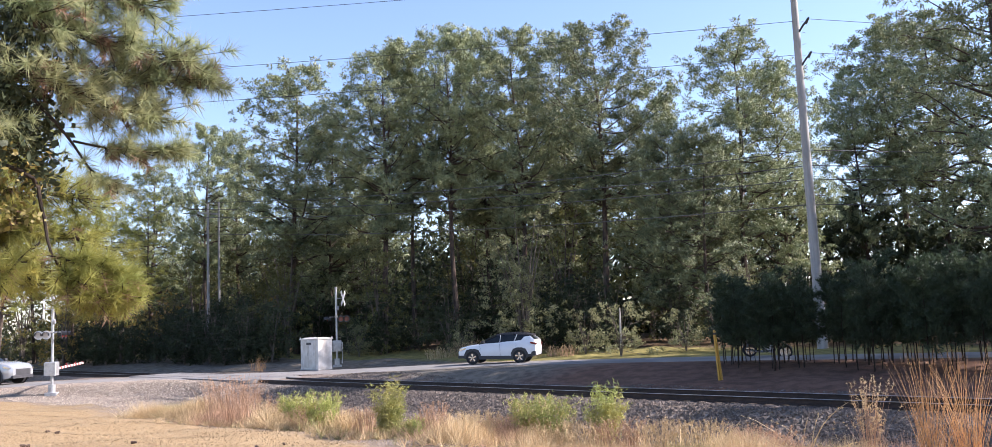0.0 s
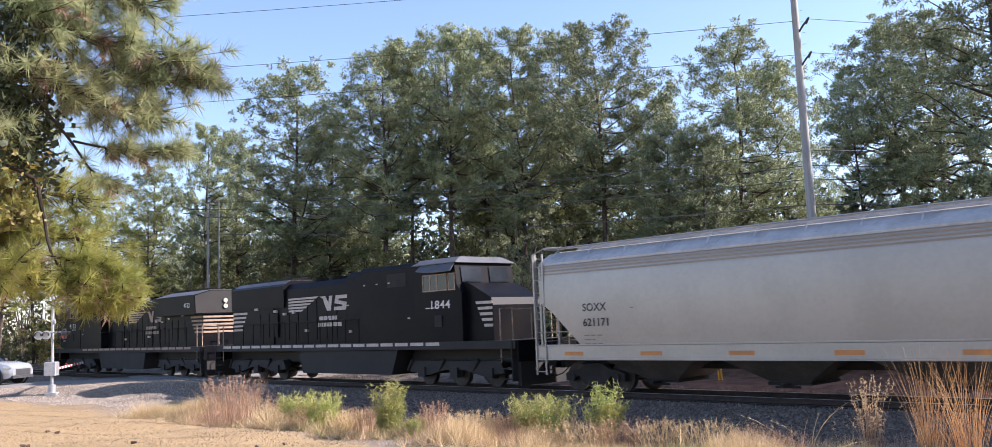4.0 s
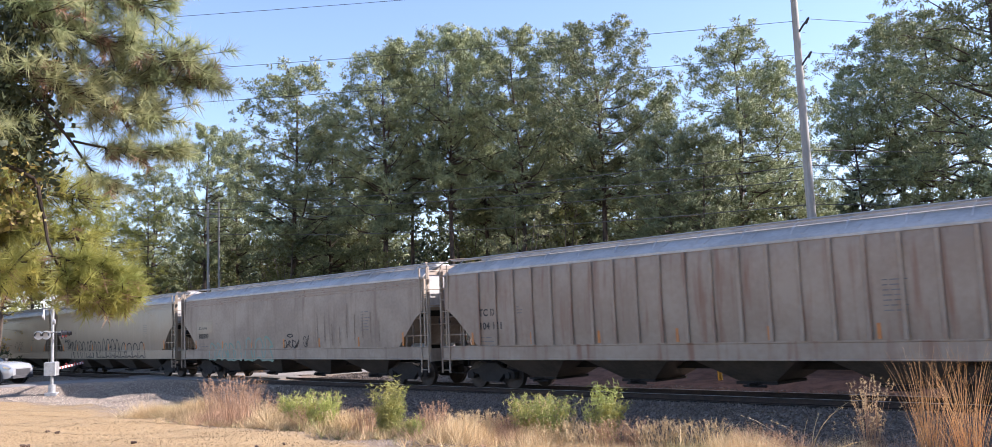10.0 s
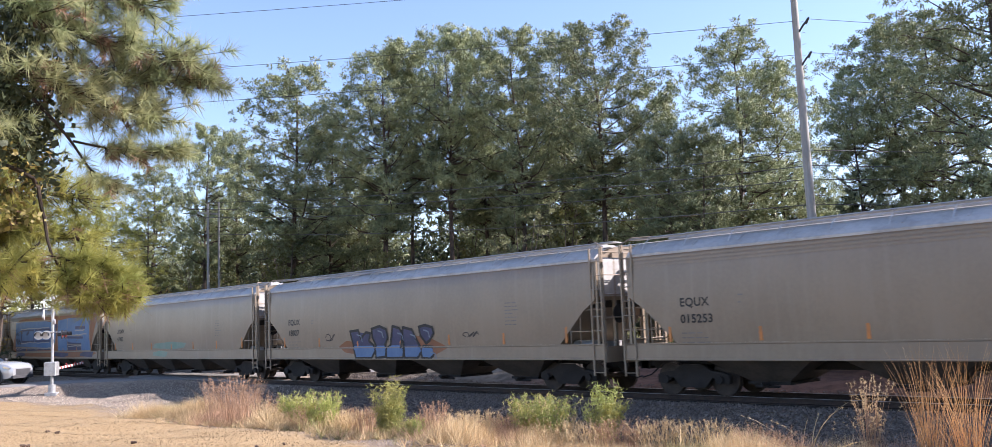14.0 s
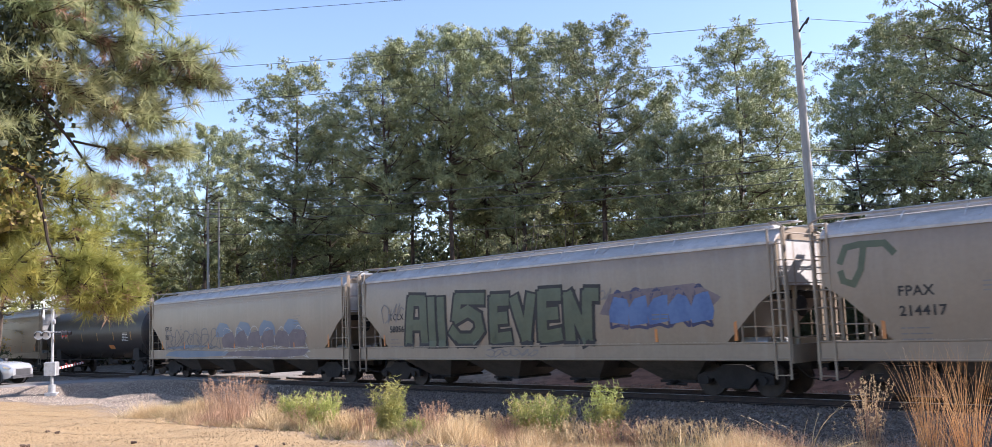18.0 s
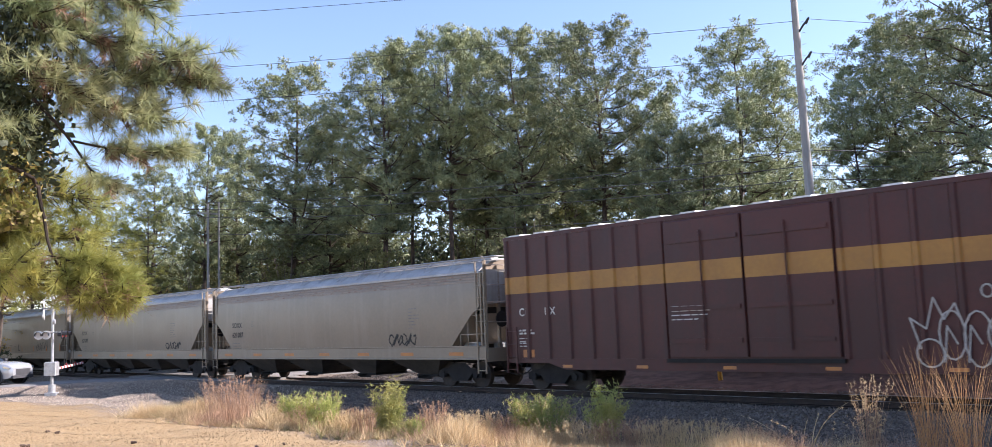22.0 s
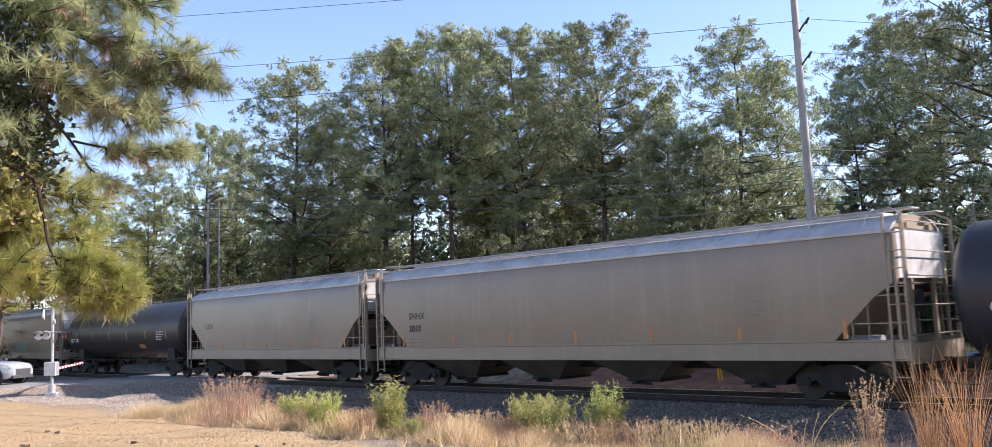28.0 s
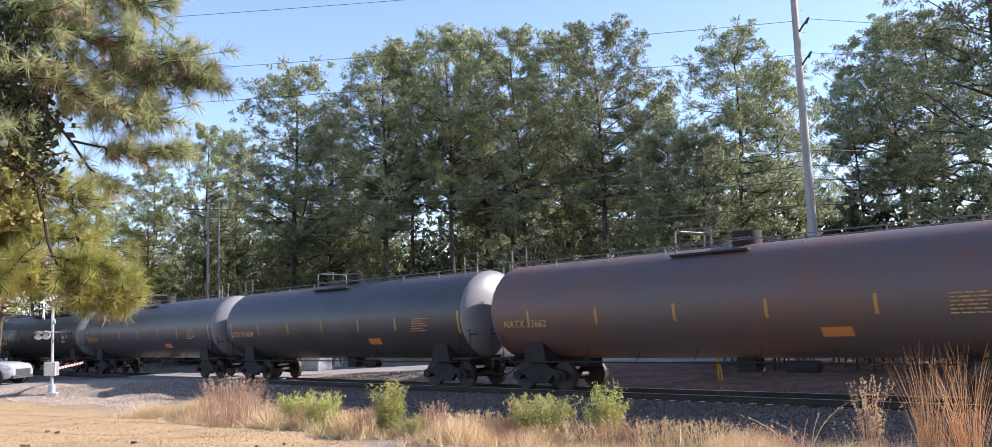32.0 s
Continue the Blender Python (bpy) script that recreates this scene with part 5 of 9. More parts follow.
    spray("ink", "black bubble lettering", lambda g: [line(g, oval(1.35, 2.9, 0.55, 0.68), 0.07, True), line(g, [(1.45, 3.6), (2.24, 3.3), (2.85, 2.8), (2.75, 2.3), (2.3, 1.95), (1.85, 1.93), (1.45, 2.2), (1.2, 2.5)], 0.08), line(g, oval(2.35, 2.95, 0.12, 0.2), 0.05, True), line(g, [(1.4, 2.9), (1.9, 2.75), (2.1, 2.4), (1.7, 2.35), (1.3, 2.75)], 0.06)])
    spray("spray_violet", "dark violet lettering", lambda g: [blob(g, oval(2.95 + k * 0.93, 1.55, 0.62, 0.62), y - 0.048) for k in range(4)] + [blob(g, oval(6.1, 1.5, 0.5, 0.6), y - 0.048)])
    spray("spray_navy", "navy letter shade", lambda g: [blob(g, oval(3.0 + k * 0.93, 1.35, 0.35, 0.38), y - 0.052) for k in range(4)])
    spray("spray_white", "white highlights", lambda g: [line(g, [(2.75 + k * 0.95, 1.85), (3.0 + k * 0.95, 2.0), (3.3 + k * 0.95, 1.95)], 0.035, lift=0.056) for k in range(4)] + [scrawl(g, np.random.default_rng(41), 3.1, 3.9, 1.15, 1.75, 0.035, y - 0.056, 4), scrawl(g, np.random.default_rng(42), 5.7, 6.3, 1.1, 1.5, 0.035, y - 0.056, 4)])
    spray("pale", "cream painted panel patch", lambda g: [blob(g, [(7.22, 3.2), (9.63, 3.07), (9.63, 3.75), (7.22, 3.86)], y - 0.046)])
    spray("spray_white", "white pointed shape outlined in black", lambda g: [blob(g, [(7.42, 3.0), (7.45, 3.5), (7.7, 3.8), (8.43, 4.02), (8.75, 3.85), (9.26, 3.95), (9.27, 3.34), (8.9, 2.86), (8.0, 2.75)], y - 0.048), blob(g, [(7.75, 2.6), (7.75, 1.17), (8.3, 0.9), (8.82, 1.17), (8.95, 2.7), (8.4, 2.95)], y - 0.048)])
    spray("ink", "black outline", lambda g: [line(g, [(7.6, 2.75), (7.42, 3.2), (7.58, 3.72), (8.0, 3.92), (8.43, 4.02), (8.45, 3.5), (8.4, 2.94)], 0.07, lift=0.056), line(g, [(8.45, 3.85), (8.9, 3.8), (9.26, 3.95), (9.25, 3.3), (8.9, 2.86), (8.4, 2.9)], 0.07, lift=0.056),
                                             stroke(g, [(7.6, 2.75), (7.19, 2.64), (7.5, 2.45), (7.3, 2.2), (7.65, 2.1), (7.38, 1.95), (7.74, 1.85), (7.74, 1.17), (8.05, 0.92), (8.3, 0.87), (8.6, 0.95), (8.82, 1.17), (9.0, 1.96), (9.3, 2.2), (9.05, 2.35), (9.34, 2.54), (9.0, 2.75)], 0.06, y - 0.056),
                                             line(g, oval(8.42, 2.42, 0.27, 0.34), 0.055, True, 0.058), line(g, oval(7.66, 2.05, 0.12, 0.22), 0.04, True, 0.058), line(g, oval(9.02, 2.1, 0.1, 0.2), 0.04, True, 0.058), line(g, oval(8.3, 1.55, 0.36, 0.12), 0.05, True, 0.058), line(g, oval(8.3, 1.2, 0.36, 0.1), 0.04, True, 0.058), blob(g, oval(8.25, 1.58, 0.22, 0.07), y - 0.058), blob(g, oval(8.36, 2.4, 0.06, 0.1), y - 0.058)])
    spray("ink", "black handwriting", lambda g: [scrawl(g, np.random.default_rng(k), a, b, c, d, 0.03, y - 0.05, n_) for k, a, b, c, d, n_ in ((51, 9.05, 9.7, 1.35, 1.6, 6), (52, 9.05, 9.6, 1.05, 1.3, 5), (53, 12.4, 13.3, 1.75, 1.95, 7), (54, 12.5, 13.5, 1.2, 1.45, 6), (55, 12.3, 12.8, 2.25, 2.5, 3), (56, 19.9, 21.2, 1.6, 1.95, 8), (57, 20.3, 21.3, 1.3, 1.5, 5))])
    spray("ink", "black bubble outlines", lambda g: [line(g, oval(cx, cz, rx, rz), 0.085, True) for cx, cz, rx, rz in ((10.45, 1.85, 0.45, 0.45), (10.2, 1.4, 0.45, 0.3), (11.0, 1.25, 0.38, 0.62), (11.85, 1.4, 0.62, 0.72), (11.75, 1.5, 0.12, 0.22), (23.7, 1.8, 0.5, 0.45), (23.5, 1.3, 0.45, 0.35), (24.3, 1.45, 0.4, 0.65), (25.1, 1.5, 0.6, 0.6))] + [line(g, [(12.6, 2.3), (12.25, 2.1), (12.2, 1.4), (12.5, 1.06), (13.6, 1.03)], 0.06)])
    spray("spray_brown", "brown rounded shape", lambda g: [blob(g, oval(14.15, 1.9, 0.38, 0.38), y - 0.048), blob(g, oval(13.62, 1.92, 0.2, 0.24), y - 0.048), blob(g, oval(14.68, 1.92, 0.2, 0.24), y - 0.048), blob(g, oval(14.15, 1.3, 0.34, 0.38), y - 0.048)])
    spray("spray_peach", "peach inner patches", lambda g: [blob(g, oval(14.15, 1.78, 0.26, 0.2), y - 0.052), blob(g, oval(13.62, 1.92, 0.1, 0.13), y - 0.052), blob(g, oval(14.68, 1.92, 0.1, 0.13), y - 0.052), blob(g, oval(14.15, 1.3, 0.22, 0.28), y - 0.052)])
    spray("spray_blue", "blue lower fill", lambda g: blob(g, [(15.5, 0.66), (15.6, 1.0), (15.95, 1.35), (19.4, 1.3), (19.7, 1.1), (20.15, 0.62)], y - 0.048))
    crown = [(15.92, 1.25), (15.99, 2.12), (16.63, 1.72), (17.15, 2.1), (17.5, 1.75), (17.92, 1.9), (18.25, 1.7), (18.5, 2.12), (19.0, 1.78), (19.24, 1.95), (19.44, 1.5), (19.41, 1.25)]
    spray("spray_teal", "turquoise pointed lettering", lambda g: [blob(g, [(a[0], 1.25), a, b, (b[0], 1.25)], y - 0.052) for a, b in zip(crown[1:-1], crown[2:]) if b[0] > a[0]])
    spray("spray_white", "white outline", lambda g: [stroke(g, crown, 0.05, y - 0.057), stroke(g, [(19.45, 1.5), (20.2, 0.7), (21.0, 0.55)], 0.04, y - 0.057)])
    spray("ink", "black letter edges", lambda g: [line(g, [(x, 1.2), (x + 0.05, 1.6), (x + 0.2, 1.75)], 0.05, lift=0.06) for x in (16.5, 17.3, 17.75, 18.45)] + [line(g, [(18.55, 2.1), (18.8, 1.9), (19.05, 1.85), (18.95, 2.15)], 0.04, lift=0.06)])
    spray("spray_orange", "orange flames", lambda g: [blob(g, [(14.6, 0.7), (15.0, 0.95), (15.3, 1.55), (15.8, 1.65), (15.9, 1.3), (15.5, 0.75)], y - 0.047), blob(g, [(19.5, 1.55), (19.9, 1.5), (20.2, 1.0), (20.7, 0.75), (21.0, 0.6), (20.1, 0.62), (19.75, 1.1)], y - 0.047)])
    part("underframe", Geo().box(0.5, L - 0.5, -0.4, 0.4, 0.62, 0.9), M["grime_shade"], car)
    trucks(car, (3.3, L - 3.3))
    couplers(car, L)
    return car


def locomotive(label, start, length, number, flip):
    """A six-axle road locomotive, nose at the low end unless flipped."""
    car = rolling("locomotive", label, "locomotive", start)
    L = length
    X = (lambda d: L - d) if flip else (lambda d: d)
    o = 0.0 if flip else 1.4        # the leading engine's nose stands further from its coupler
    c = 0.58 if flip else 0.0       # set-back of nose and cab
    h = 0.15 if flip else 0.0       # the trailing engine's cab windows sit lower

    def bx(g, a, b, *q):
        return g.box(min(X(a), X(b)), max(X(a), X(b)), *q)
    P = M["loco"]
    marks = M["cream_ink"] if flip else M["tan_ink"]
    frame_ = Geo()
    bx(frame_, 0.7, L - 0.7, -1.50, 1.50, 1.38, 1.66)
    bx(frame_, 0.8, L - 0.8, -0.6, 0.6, 0.85, 1.38)
    part("underframe", frame_, M["loco_dusty"], car)
    dash = Geo()
    for k in range(18):
        a = 4.6 + o + k * 0.93
        if a < L - 2.2:
            bx(dash, a, a + 0.78, -1.507, -1.50, 1.52, 1.64)
    part("sill_stripe", dash, marks, car, "pale dashes along the walkway edge")
    # nose and cab
    nose = Geo().prism([(X(d + c), z) for d, z in ((1.42, 1.40), (3.2, 1.40), (3.2, 3.78), (2.66, 3.74), (1.75, 3.30), (1.50, 3.16), (1.42, 2.9))], -1.20, 1.20)
    part("nose", nose, P, car)
    cab = part("cab", Geo().prism([(X(d + c), z) for d, z in ((2.75, 1.40), (5.42, 1.40), (5.42, 4.52), (3.10, 4.50), (3.0, 3.70), (2.75, 3.4))], -1.46, 1.46), P, car)
    g = Geo().loft([[(X(d + c + q), -1.50, 4.50), (X(d + c + q), -1.50, 4.53), (X(d + c), -1.05, 4.74), (X(d + c), 1.05, 4.74), (X(d + c + q), 1.50, 4.53), (X(d + c + q), 1.50, 4.50)] for d, q in ((3.22, -0.24), (5.50, 0.0))])
    part("cab_roof", g, M["loco_roof"], cab, "dusty grey cab roof")
    for a, b in ((3.12, 3.42), (3.58, 4.05), (4.13, 4.45), (4.53, 4.88)):
        a, b = a + c, b + c
        win = Geo()
        bx(win, a, b, -1.468, -1.44, 3.70 - h, 4.24 - h)
        pane = part("cab_window", win, M["glass"], cab)
        fr = Geo()
        for q in ((a - 0.045, a, 3.655, 4.285), (b, b + 0.045, 3.655, 4.285), (a, b, 3.655, 3.70), (a, b, 4.24, 4.285)):
            bx(fr, q[0], q[1], -1.478, -1.44, q[2] - h, q[3] - h)
        part("window_frame", fr, M["tan_ink"], pane, "pale window frame")
    shade = Geo().loft([[(X(d + c), -1.48, 4.49), (X(d + c), -1.48, 4.46), (X(d + c), -1.72, z - h), (X(d + c), -1.72, z + 0.03 - h)] for d, z in ((3.05, 4.33), (4.3, 4.33), (5.0, 4.42))])
    part("sun_shade", shade, M["loco_roof"], cab, "blue-grey sun visor over the cab windows")
    part("cab_box", bx(Geo(), 3.85 + c, 4.25 + c, -1.50, -1.46, 2.2, 2.62), M["grime_shade"], cab)
    # windscreen
    for y in (-0.7, 0.7):
        part("windscreen", Geo().prism([(X(3.07 + c), 4.35), (X(2.99 + c), 3.80), (X(2.97 + c), 3.80), (X(3.05 + c), 4.35)], y - 0.5, y + 0.5), M["glass"], cab)
    # long hood, radiator, stacks
    top = 4.42
    hood = Geo().loft([[(X(a), -0.92, 1.66), (X(a), -0.92, top - 0.25), (X(a), -0.70, top), (X(a), 0.70, top), (X(a), 0.92, top - 0.25), (X(a), 0.92, 1.66)] for a in (5.4 + c, L - 5.6)])
    part("hood", hood, P, car)
    inv = Geo().loft([[(X(a), -1.44, 1.40), (X(a), -1.44, 4.50), (X(a), -1.30, 4.66), (X(a), 1.30, 4.66), (X(a), 1.44, 4.50), (X(a), 1.44, 1.40)] for a in (5.43 + c, 8.94 + c)])
    part("inverter_cabinet", inv, P, car)
    part("blower_housing", Geo().loft([[(X(a), -0.98, 1.66), (X(a), -0.98, 4.40), (X(a), -0.78, 4.62), (X(a), 0.78, 4.62), (X(a), 0.98, 4.40), (X(a), 0.98, 1.66)] for a in (8.95 + c, 10.6 + c if flip else 11.46)]), P, car)
    for a, b in () if flip else ((6.36, 7.18), (7.30, 8.08), (8.28, 9.00)):
        fr = Geo()
        bx(fr, a, a + 0.05, -1.475, -1.44, 4.02, 4.54)
        bx(fr, b - 0.05, b, -1.475, -1.44, 4.02, 4.54)
        grille = part("grille_frame", fr, M["tan_ink"], car, "dusty upright of a grille frame")
        for k in range(5):
            z = 4.05 + k * 0.1
            part("grille_slat", bx(Geo(), a + 0.05, b - 0.05, -1.465, -1.44, z, z + 0.035), M["loco_dusty"], grille)
    if flip:
        part("grille_panel", bx(Geo(), 5.95 + c, 7.15 + c, -1.455, -1.44, 3.80, 4.32), M["grime_shade"], car, "dark recessed grille panel")
    else:
        part("cable_pipe", Geo().tube([(X(d + c), y, z) for d, y, z in ((5.5, -1.49, 4.40), (6.4, -1.50, 4.50), (9.0, -1.50, 4.52), (9.15, -1.40, 4.45), (10.2, -1.02, 3.30))], 0.022, 6), M["loco_roof"], car)
    for d, z in ((6.95, 3.95), (7.75, 3.95), (8.6, 3.95), (5.75, 2.55), (10.45, 3.22)):
        y = -1.445 if d < 9 else -0.985
        part("label_plate", bx(Geo(), d + c, d + c + 0.14, y - 0.012, y, z, z + 0.05), M["cream_ink"], car)
    u = 1.02 if flip else 1.48
    rad_ = Geo().loft([[(X(a), -u, 3.35), (X(a), -u - 0.02, 4.36), (X(a), -0.6, 4.62), (X(a), 0.6, 4.62), (X(a), u + 0.02, 4.36), (X(a), u, 3.35)] for a in (L - 6.6, L - 1.6)])
    part("radiator_housing", rad_, P, car)
    part("rear_hood", bx(Geo(), L - 5.6, L - 1.7, -0.98, 0.98, 1.66, 3.4), P, car)
    g = Geo().loft([[(X(a), -u + 0.03, 4.38), (X(a), -0.6, 4.64), (X(a), 0.6, 4.64), (X(a), u - 0.03, 4.38)] for a in (L - 6.5, L - 1.65)])
    part("radiator_roof", g, M["loco_roof"], car, "dusty grey radiator roof")
    end = Geo().run([(0.06 - u, 3.4), (0.02 - u, 4.32), (-0.58, 4.58), (0.58, 4.58), (u - 0.02, 4.32), (u - 0.06, 3.4)], min(X(L - 1.6), X(L - 1.58)), max(X(L - 1.6), X(L - 1.58)))
    part("rear_panel", end, M["loco_dusty"], car, "dusty rear hood panel")
    g = Geo().disc((X(L - 1.55), 0.25, 4.05), (1, 0, 0), 0.13, 0.06).disc((X(L - 1.55), 0.25, 3.75), (1, 0, 0), 0.13, 0.06)
    part("headlight", g, M["chrome"], car)
    st = Geo()
    bx(st, 9.6 + o * 1.5, 10.9 + o * 1.5, -0.45, 0.45, top, top + 0.22)
    part("exhaust_stack", st, M["loco_roof"], car)
    part("roof_fan", Geo().disc((X(13.0 + o), 0, top + 0.09), (0, 0, 1), 0.55, 0.18, 20).disc((X(14.3 + o), 0, top + 0.09), (0, 0, 1), 0.55, 0.18, 20), P, car)
    part("horn", bx(Geo(), 4.6 + c, 5.0 + c, -0.3, 0.3, 4.72, 4.86), P, car)
    # doors on the hood
    for k in range(10):
        a = 8.9 + o + k * 0.78
        door = part("hood_door", bx(Geo(), a, a + 0.70, -0.942, -0.92, 1.85, 3.6), P, car)
        part("latch", bx(Geo(), a + 0.60, a + 0.64, -0.965, -0.942, 2.6, 2.75), M["loco_dusty"], door)
    for k in range(3):
        part("vent", bx(Geo(), L - 6.0 + k * 0.8, L - 5.4 + k * 0.8, -1.0, -0.97, 2.0, 3.1), M["loco"], car)
    for d, z, ww in ((5.9, 3.15, 0.22), (6.7, 3.0, 0.18), (7.5, 3.05, 0.16), (4.2, 3.3, 0.3), (8.6, 2.2, 0.2), (12.0, 2.1, 0.16)):
        part("label_plate", bx(Geo(), L - d, L - d + ww, -1.03, -1.0, z, z + 0.11) if d < 6.6 and not flip else bx(Geo(), L - d, L - d + ww, -1.045, -0.93, z, z + 0.11), M["cream_ink"], car)
    part("roof_hatch", bx(Geo(), L - 6.4, L - 4.4, -0.45, 0.45, 4.62, 4.76), P, car)
    part("roof_hatch", bx(Geo(), L - 4.0, L - 2.2, -0.45, 0.45, 4.62, 4.74), P, car)
    # fuel tank, trucks, steps, rails
    part("fuel_tank", Geo().prism([(X(7.2 + o), 1.36), (X(14.3 + o), 1.36), (X(14.0 + o), 0.42), (X(7.6 + o), 0.42)], -1.42, 1.42), M["loco_dusty"], car)
    for w in (4.2 + o * 0.25, L - 4.3):
        t = Geo()
        for s in (-1, 1):
            y0, y1 = sorted((s * 0.95, s * 1.15))
            t.prism([(X(w - 2.6), 0.55), (X(w - 2.4), 0.95), (X(w + 2.4), 0.95), (X(w + 2.6), 0.55), (X(w + 1.5), 0.42), (X(w + 0.6), 0.62), (X(w - 0.6), 0.62), (X(w - 1.5), 0.42)], y0, y1)
            for d in (-1.85, 0, 1.85):
                t.box(min(X(w + d - 0.2), X(w + d + 0.2)), max(X(w + d - 0.2), X(w + d + 0.2)), min(y0, s * 1.22), max(y1, s * 1.22), 0.36, 0.72)
                t.tube([(X(w + d + 0.9), s * 1.1, 0.6), (X(w + d + 0.5), s * 1.2, 1.0)], 0.07, 8)
        t = part("truck", t, M["loco_dusty"], car)
        for d in (-1.85, 0, 1.85):
            part("wheelset", WHEELS, None, t, at=pose(X(w + d), 0, 0.04))
    rl = Geo()
    for k in range(12):
        a = 9.1 + c + k * (L - 11.7 - c) / 11
        rl.tube([(X(a), -1.45, 1.66), (X(a), -1.45, 2.65)], 0.02, 5)
    rl.tube([(X(9.1 + c), -1.45, 2.65), (X(L - 2.6), -1.45, 2.65)], 0.02, 5)
    part("handrail", rl, M["loco"], car)
    for a in (0.85, L - 0.85):
        s = 1 if a < 3 else -1
        for y in (-1.40, 1.40):
            for z in (0.35, 0.7, 1.05, 1.4):
                part("step", Geo().box(min(X(a), X(a + s * 0.55)), max(X(a), X(a + s * 0.55)), y - 0.12, y + 0.12, z, z + 0.03), M["loco_dusty"], car)
            part("step_plate", Geo().box(min(X(a - s * 0.03), X(a)), max(X(a - s * 0.03), X(a)), y - 0.14, y + 0.14, 0.3, 1.66), M["loco_dusty"], car)
        rails = [[(X(a), y, 1.66), (X(a), y, 2.75)] for y in (-0.5, 0.5)]
        rails += [[(X(a), y, 1.66), (X(a), y, 2.75), (X(a + s * 0.6), y, 2.75), (X(a + s * 0.6), y, 0.9)] for y in (-1.42, 1.42)]
        rails += [[(X(a), -1.42, 2.7), (X(a), -0.5, 2.7)], [(X(a), 0.5, 2.7), (X(a), 1.42, 2.7)]]
        for pts in rails:
            part("end_rail", Geo().tube(pts, 0.022, 5), M["tan_ink"], car, "dusty tan end rail")
        part("end_sheet", Geo().box(min(X(a - s * 0.25), X(a - s * 0.2)), max(X(a - s * 0.25), X(a - s * 0.2)), -1.45, 1.45, 0.95, 1.66), M["loco"], car)
        part("pilot", Geo().prism([(X(a - s * 0.2), 0.15), (X(a - s * 0.05), 0.15), (X(a), 0.95), (X(a - s * 0.2), 0.95)], -1.3, 1.3), M["loco_dusty"], car)
    # stripes at the ends and pale marks on the hood
    st = Geo()
    for k in range(5):
        z = 2.95 - k * 0.20
        part("end_stripe", Geo().prism([(X(1.45 + c), z), (X(2.27 - k * 0.10 + c), z), (X(2.31 - k * 0.10 + c), z + 0.10), (X(1.45 + c), z + 0.10)], -1.212, -1.202), marks, car)
        part("end_stripe", bx(Geo(), L - 3.1 + k * 0.12, L - 1.72, -0.995, -0.975, z + 0.20, z + 0.30), marks, car)
        part("end_stripe", bx(Geo(), L - 1.71, L - 1.68, -0.95, 0.95, z + 0.20, z + 0.30), marks, car)
    c0 = 6.9 if flip else 12.15
    k0 = -0.957
    for k in range(5):
        z = 3.66 - k * 0.135
        part("hood_bar", Geo().prism([(c0, z), (c0 + 2.35 - 0.30 * k, z), (c0 + 2.5 - 0.30 * k, z + 0.085), (c0, z + 0.085)], k0, -0.945), marks, car)
    a = c0 + 2.75
    part("emblem_block", Geo().prism([(a - 0.15, 3.72), (a + 0.12, 3.62), (a + 0.25, 3.35), (a + 0.45, 3.08), (a + 0.72, 3.08), (a + 0.85, 3.72), (a + 0.62, 3.72), (a + 0.55, 3.42), (a + 0.30, 3.72)], k0, -0.945), marks, car)
    part("emblem_block", Geo().prism([(a + 0.98, 3.08), (a + 1.85, 3.08), (a + 1.95, 3.40), (a + 1.30, 3.50), (a + 1.32, 3.57), (a + 1.98, 3.57), (a + 2.02, 3.72), (a + 1.12, 3.72), (a + 1.02, 3.38), (a + 1.62, 3.30), (a + 1.60, 3.23), (a + 0.98, 3.23)], k0, -0.945), marks, car)
    for z, a0, a1 in ((2.68, 2.55, 4.35), (2.40, 2.45, 4.70)):
        part("hood_lettering", bars(np.random.default_rng(int(z * 100)), c0 + a0, z, -0.945, a1 - a0, 1, 0.17), marks, car)
    words(number, 0.42, M["pale"], car, X(4.56 + c) if flip else X(3.40), 3.02 - h, -1.466, squeeze=1.33)
    part("cab_marks", bars(np.random.default_rng(5), min(X(3.9 + c), X(4.8 + c)), 2.88, -1.466, 0.9, 1, 0.04), M["pale"], car)
    if not flip:
        words(number, 0.34, M["pale"], car, 20.9, 3.72, -1.525)
    couplers(car, L)
    return car


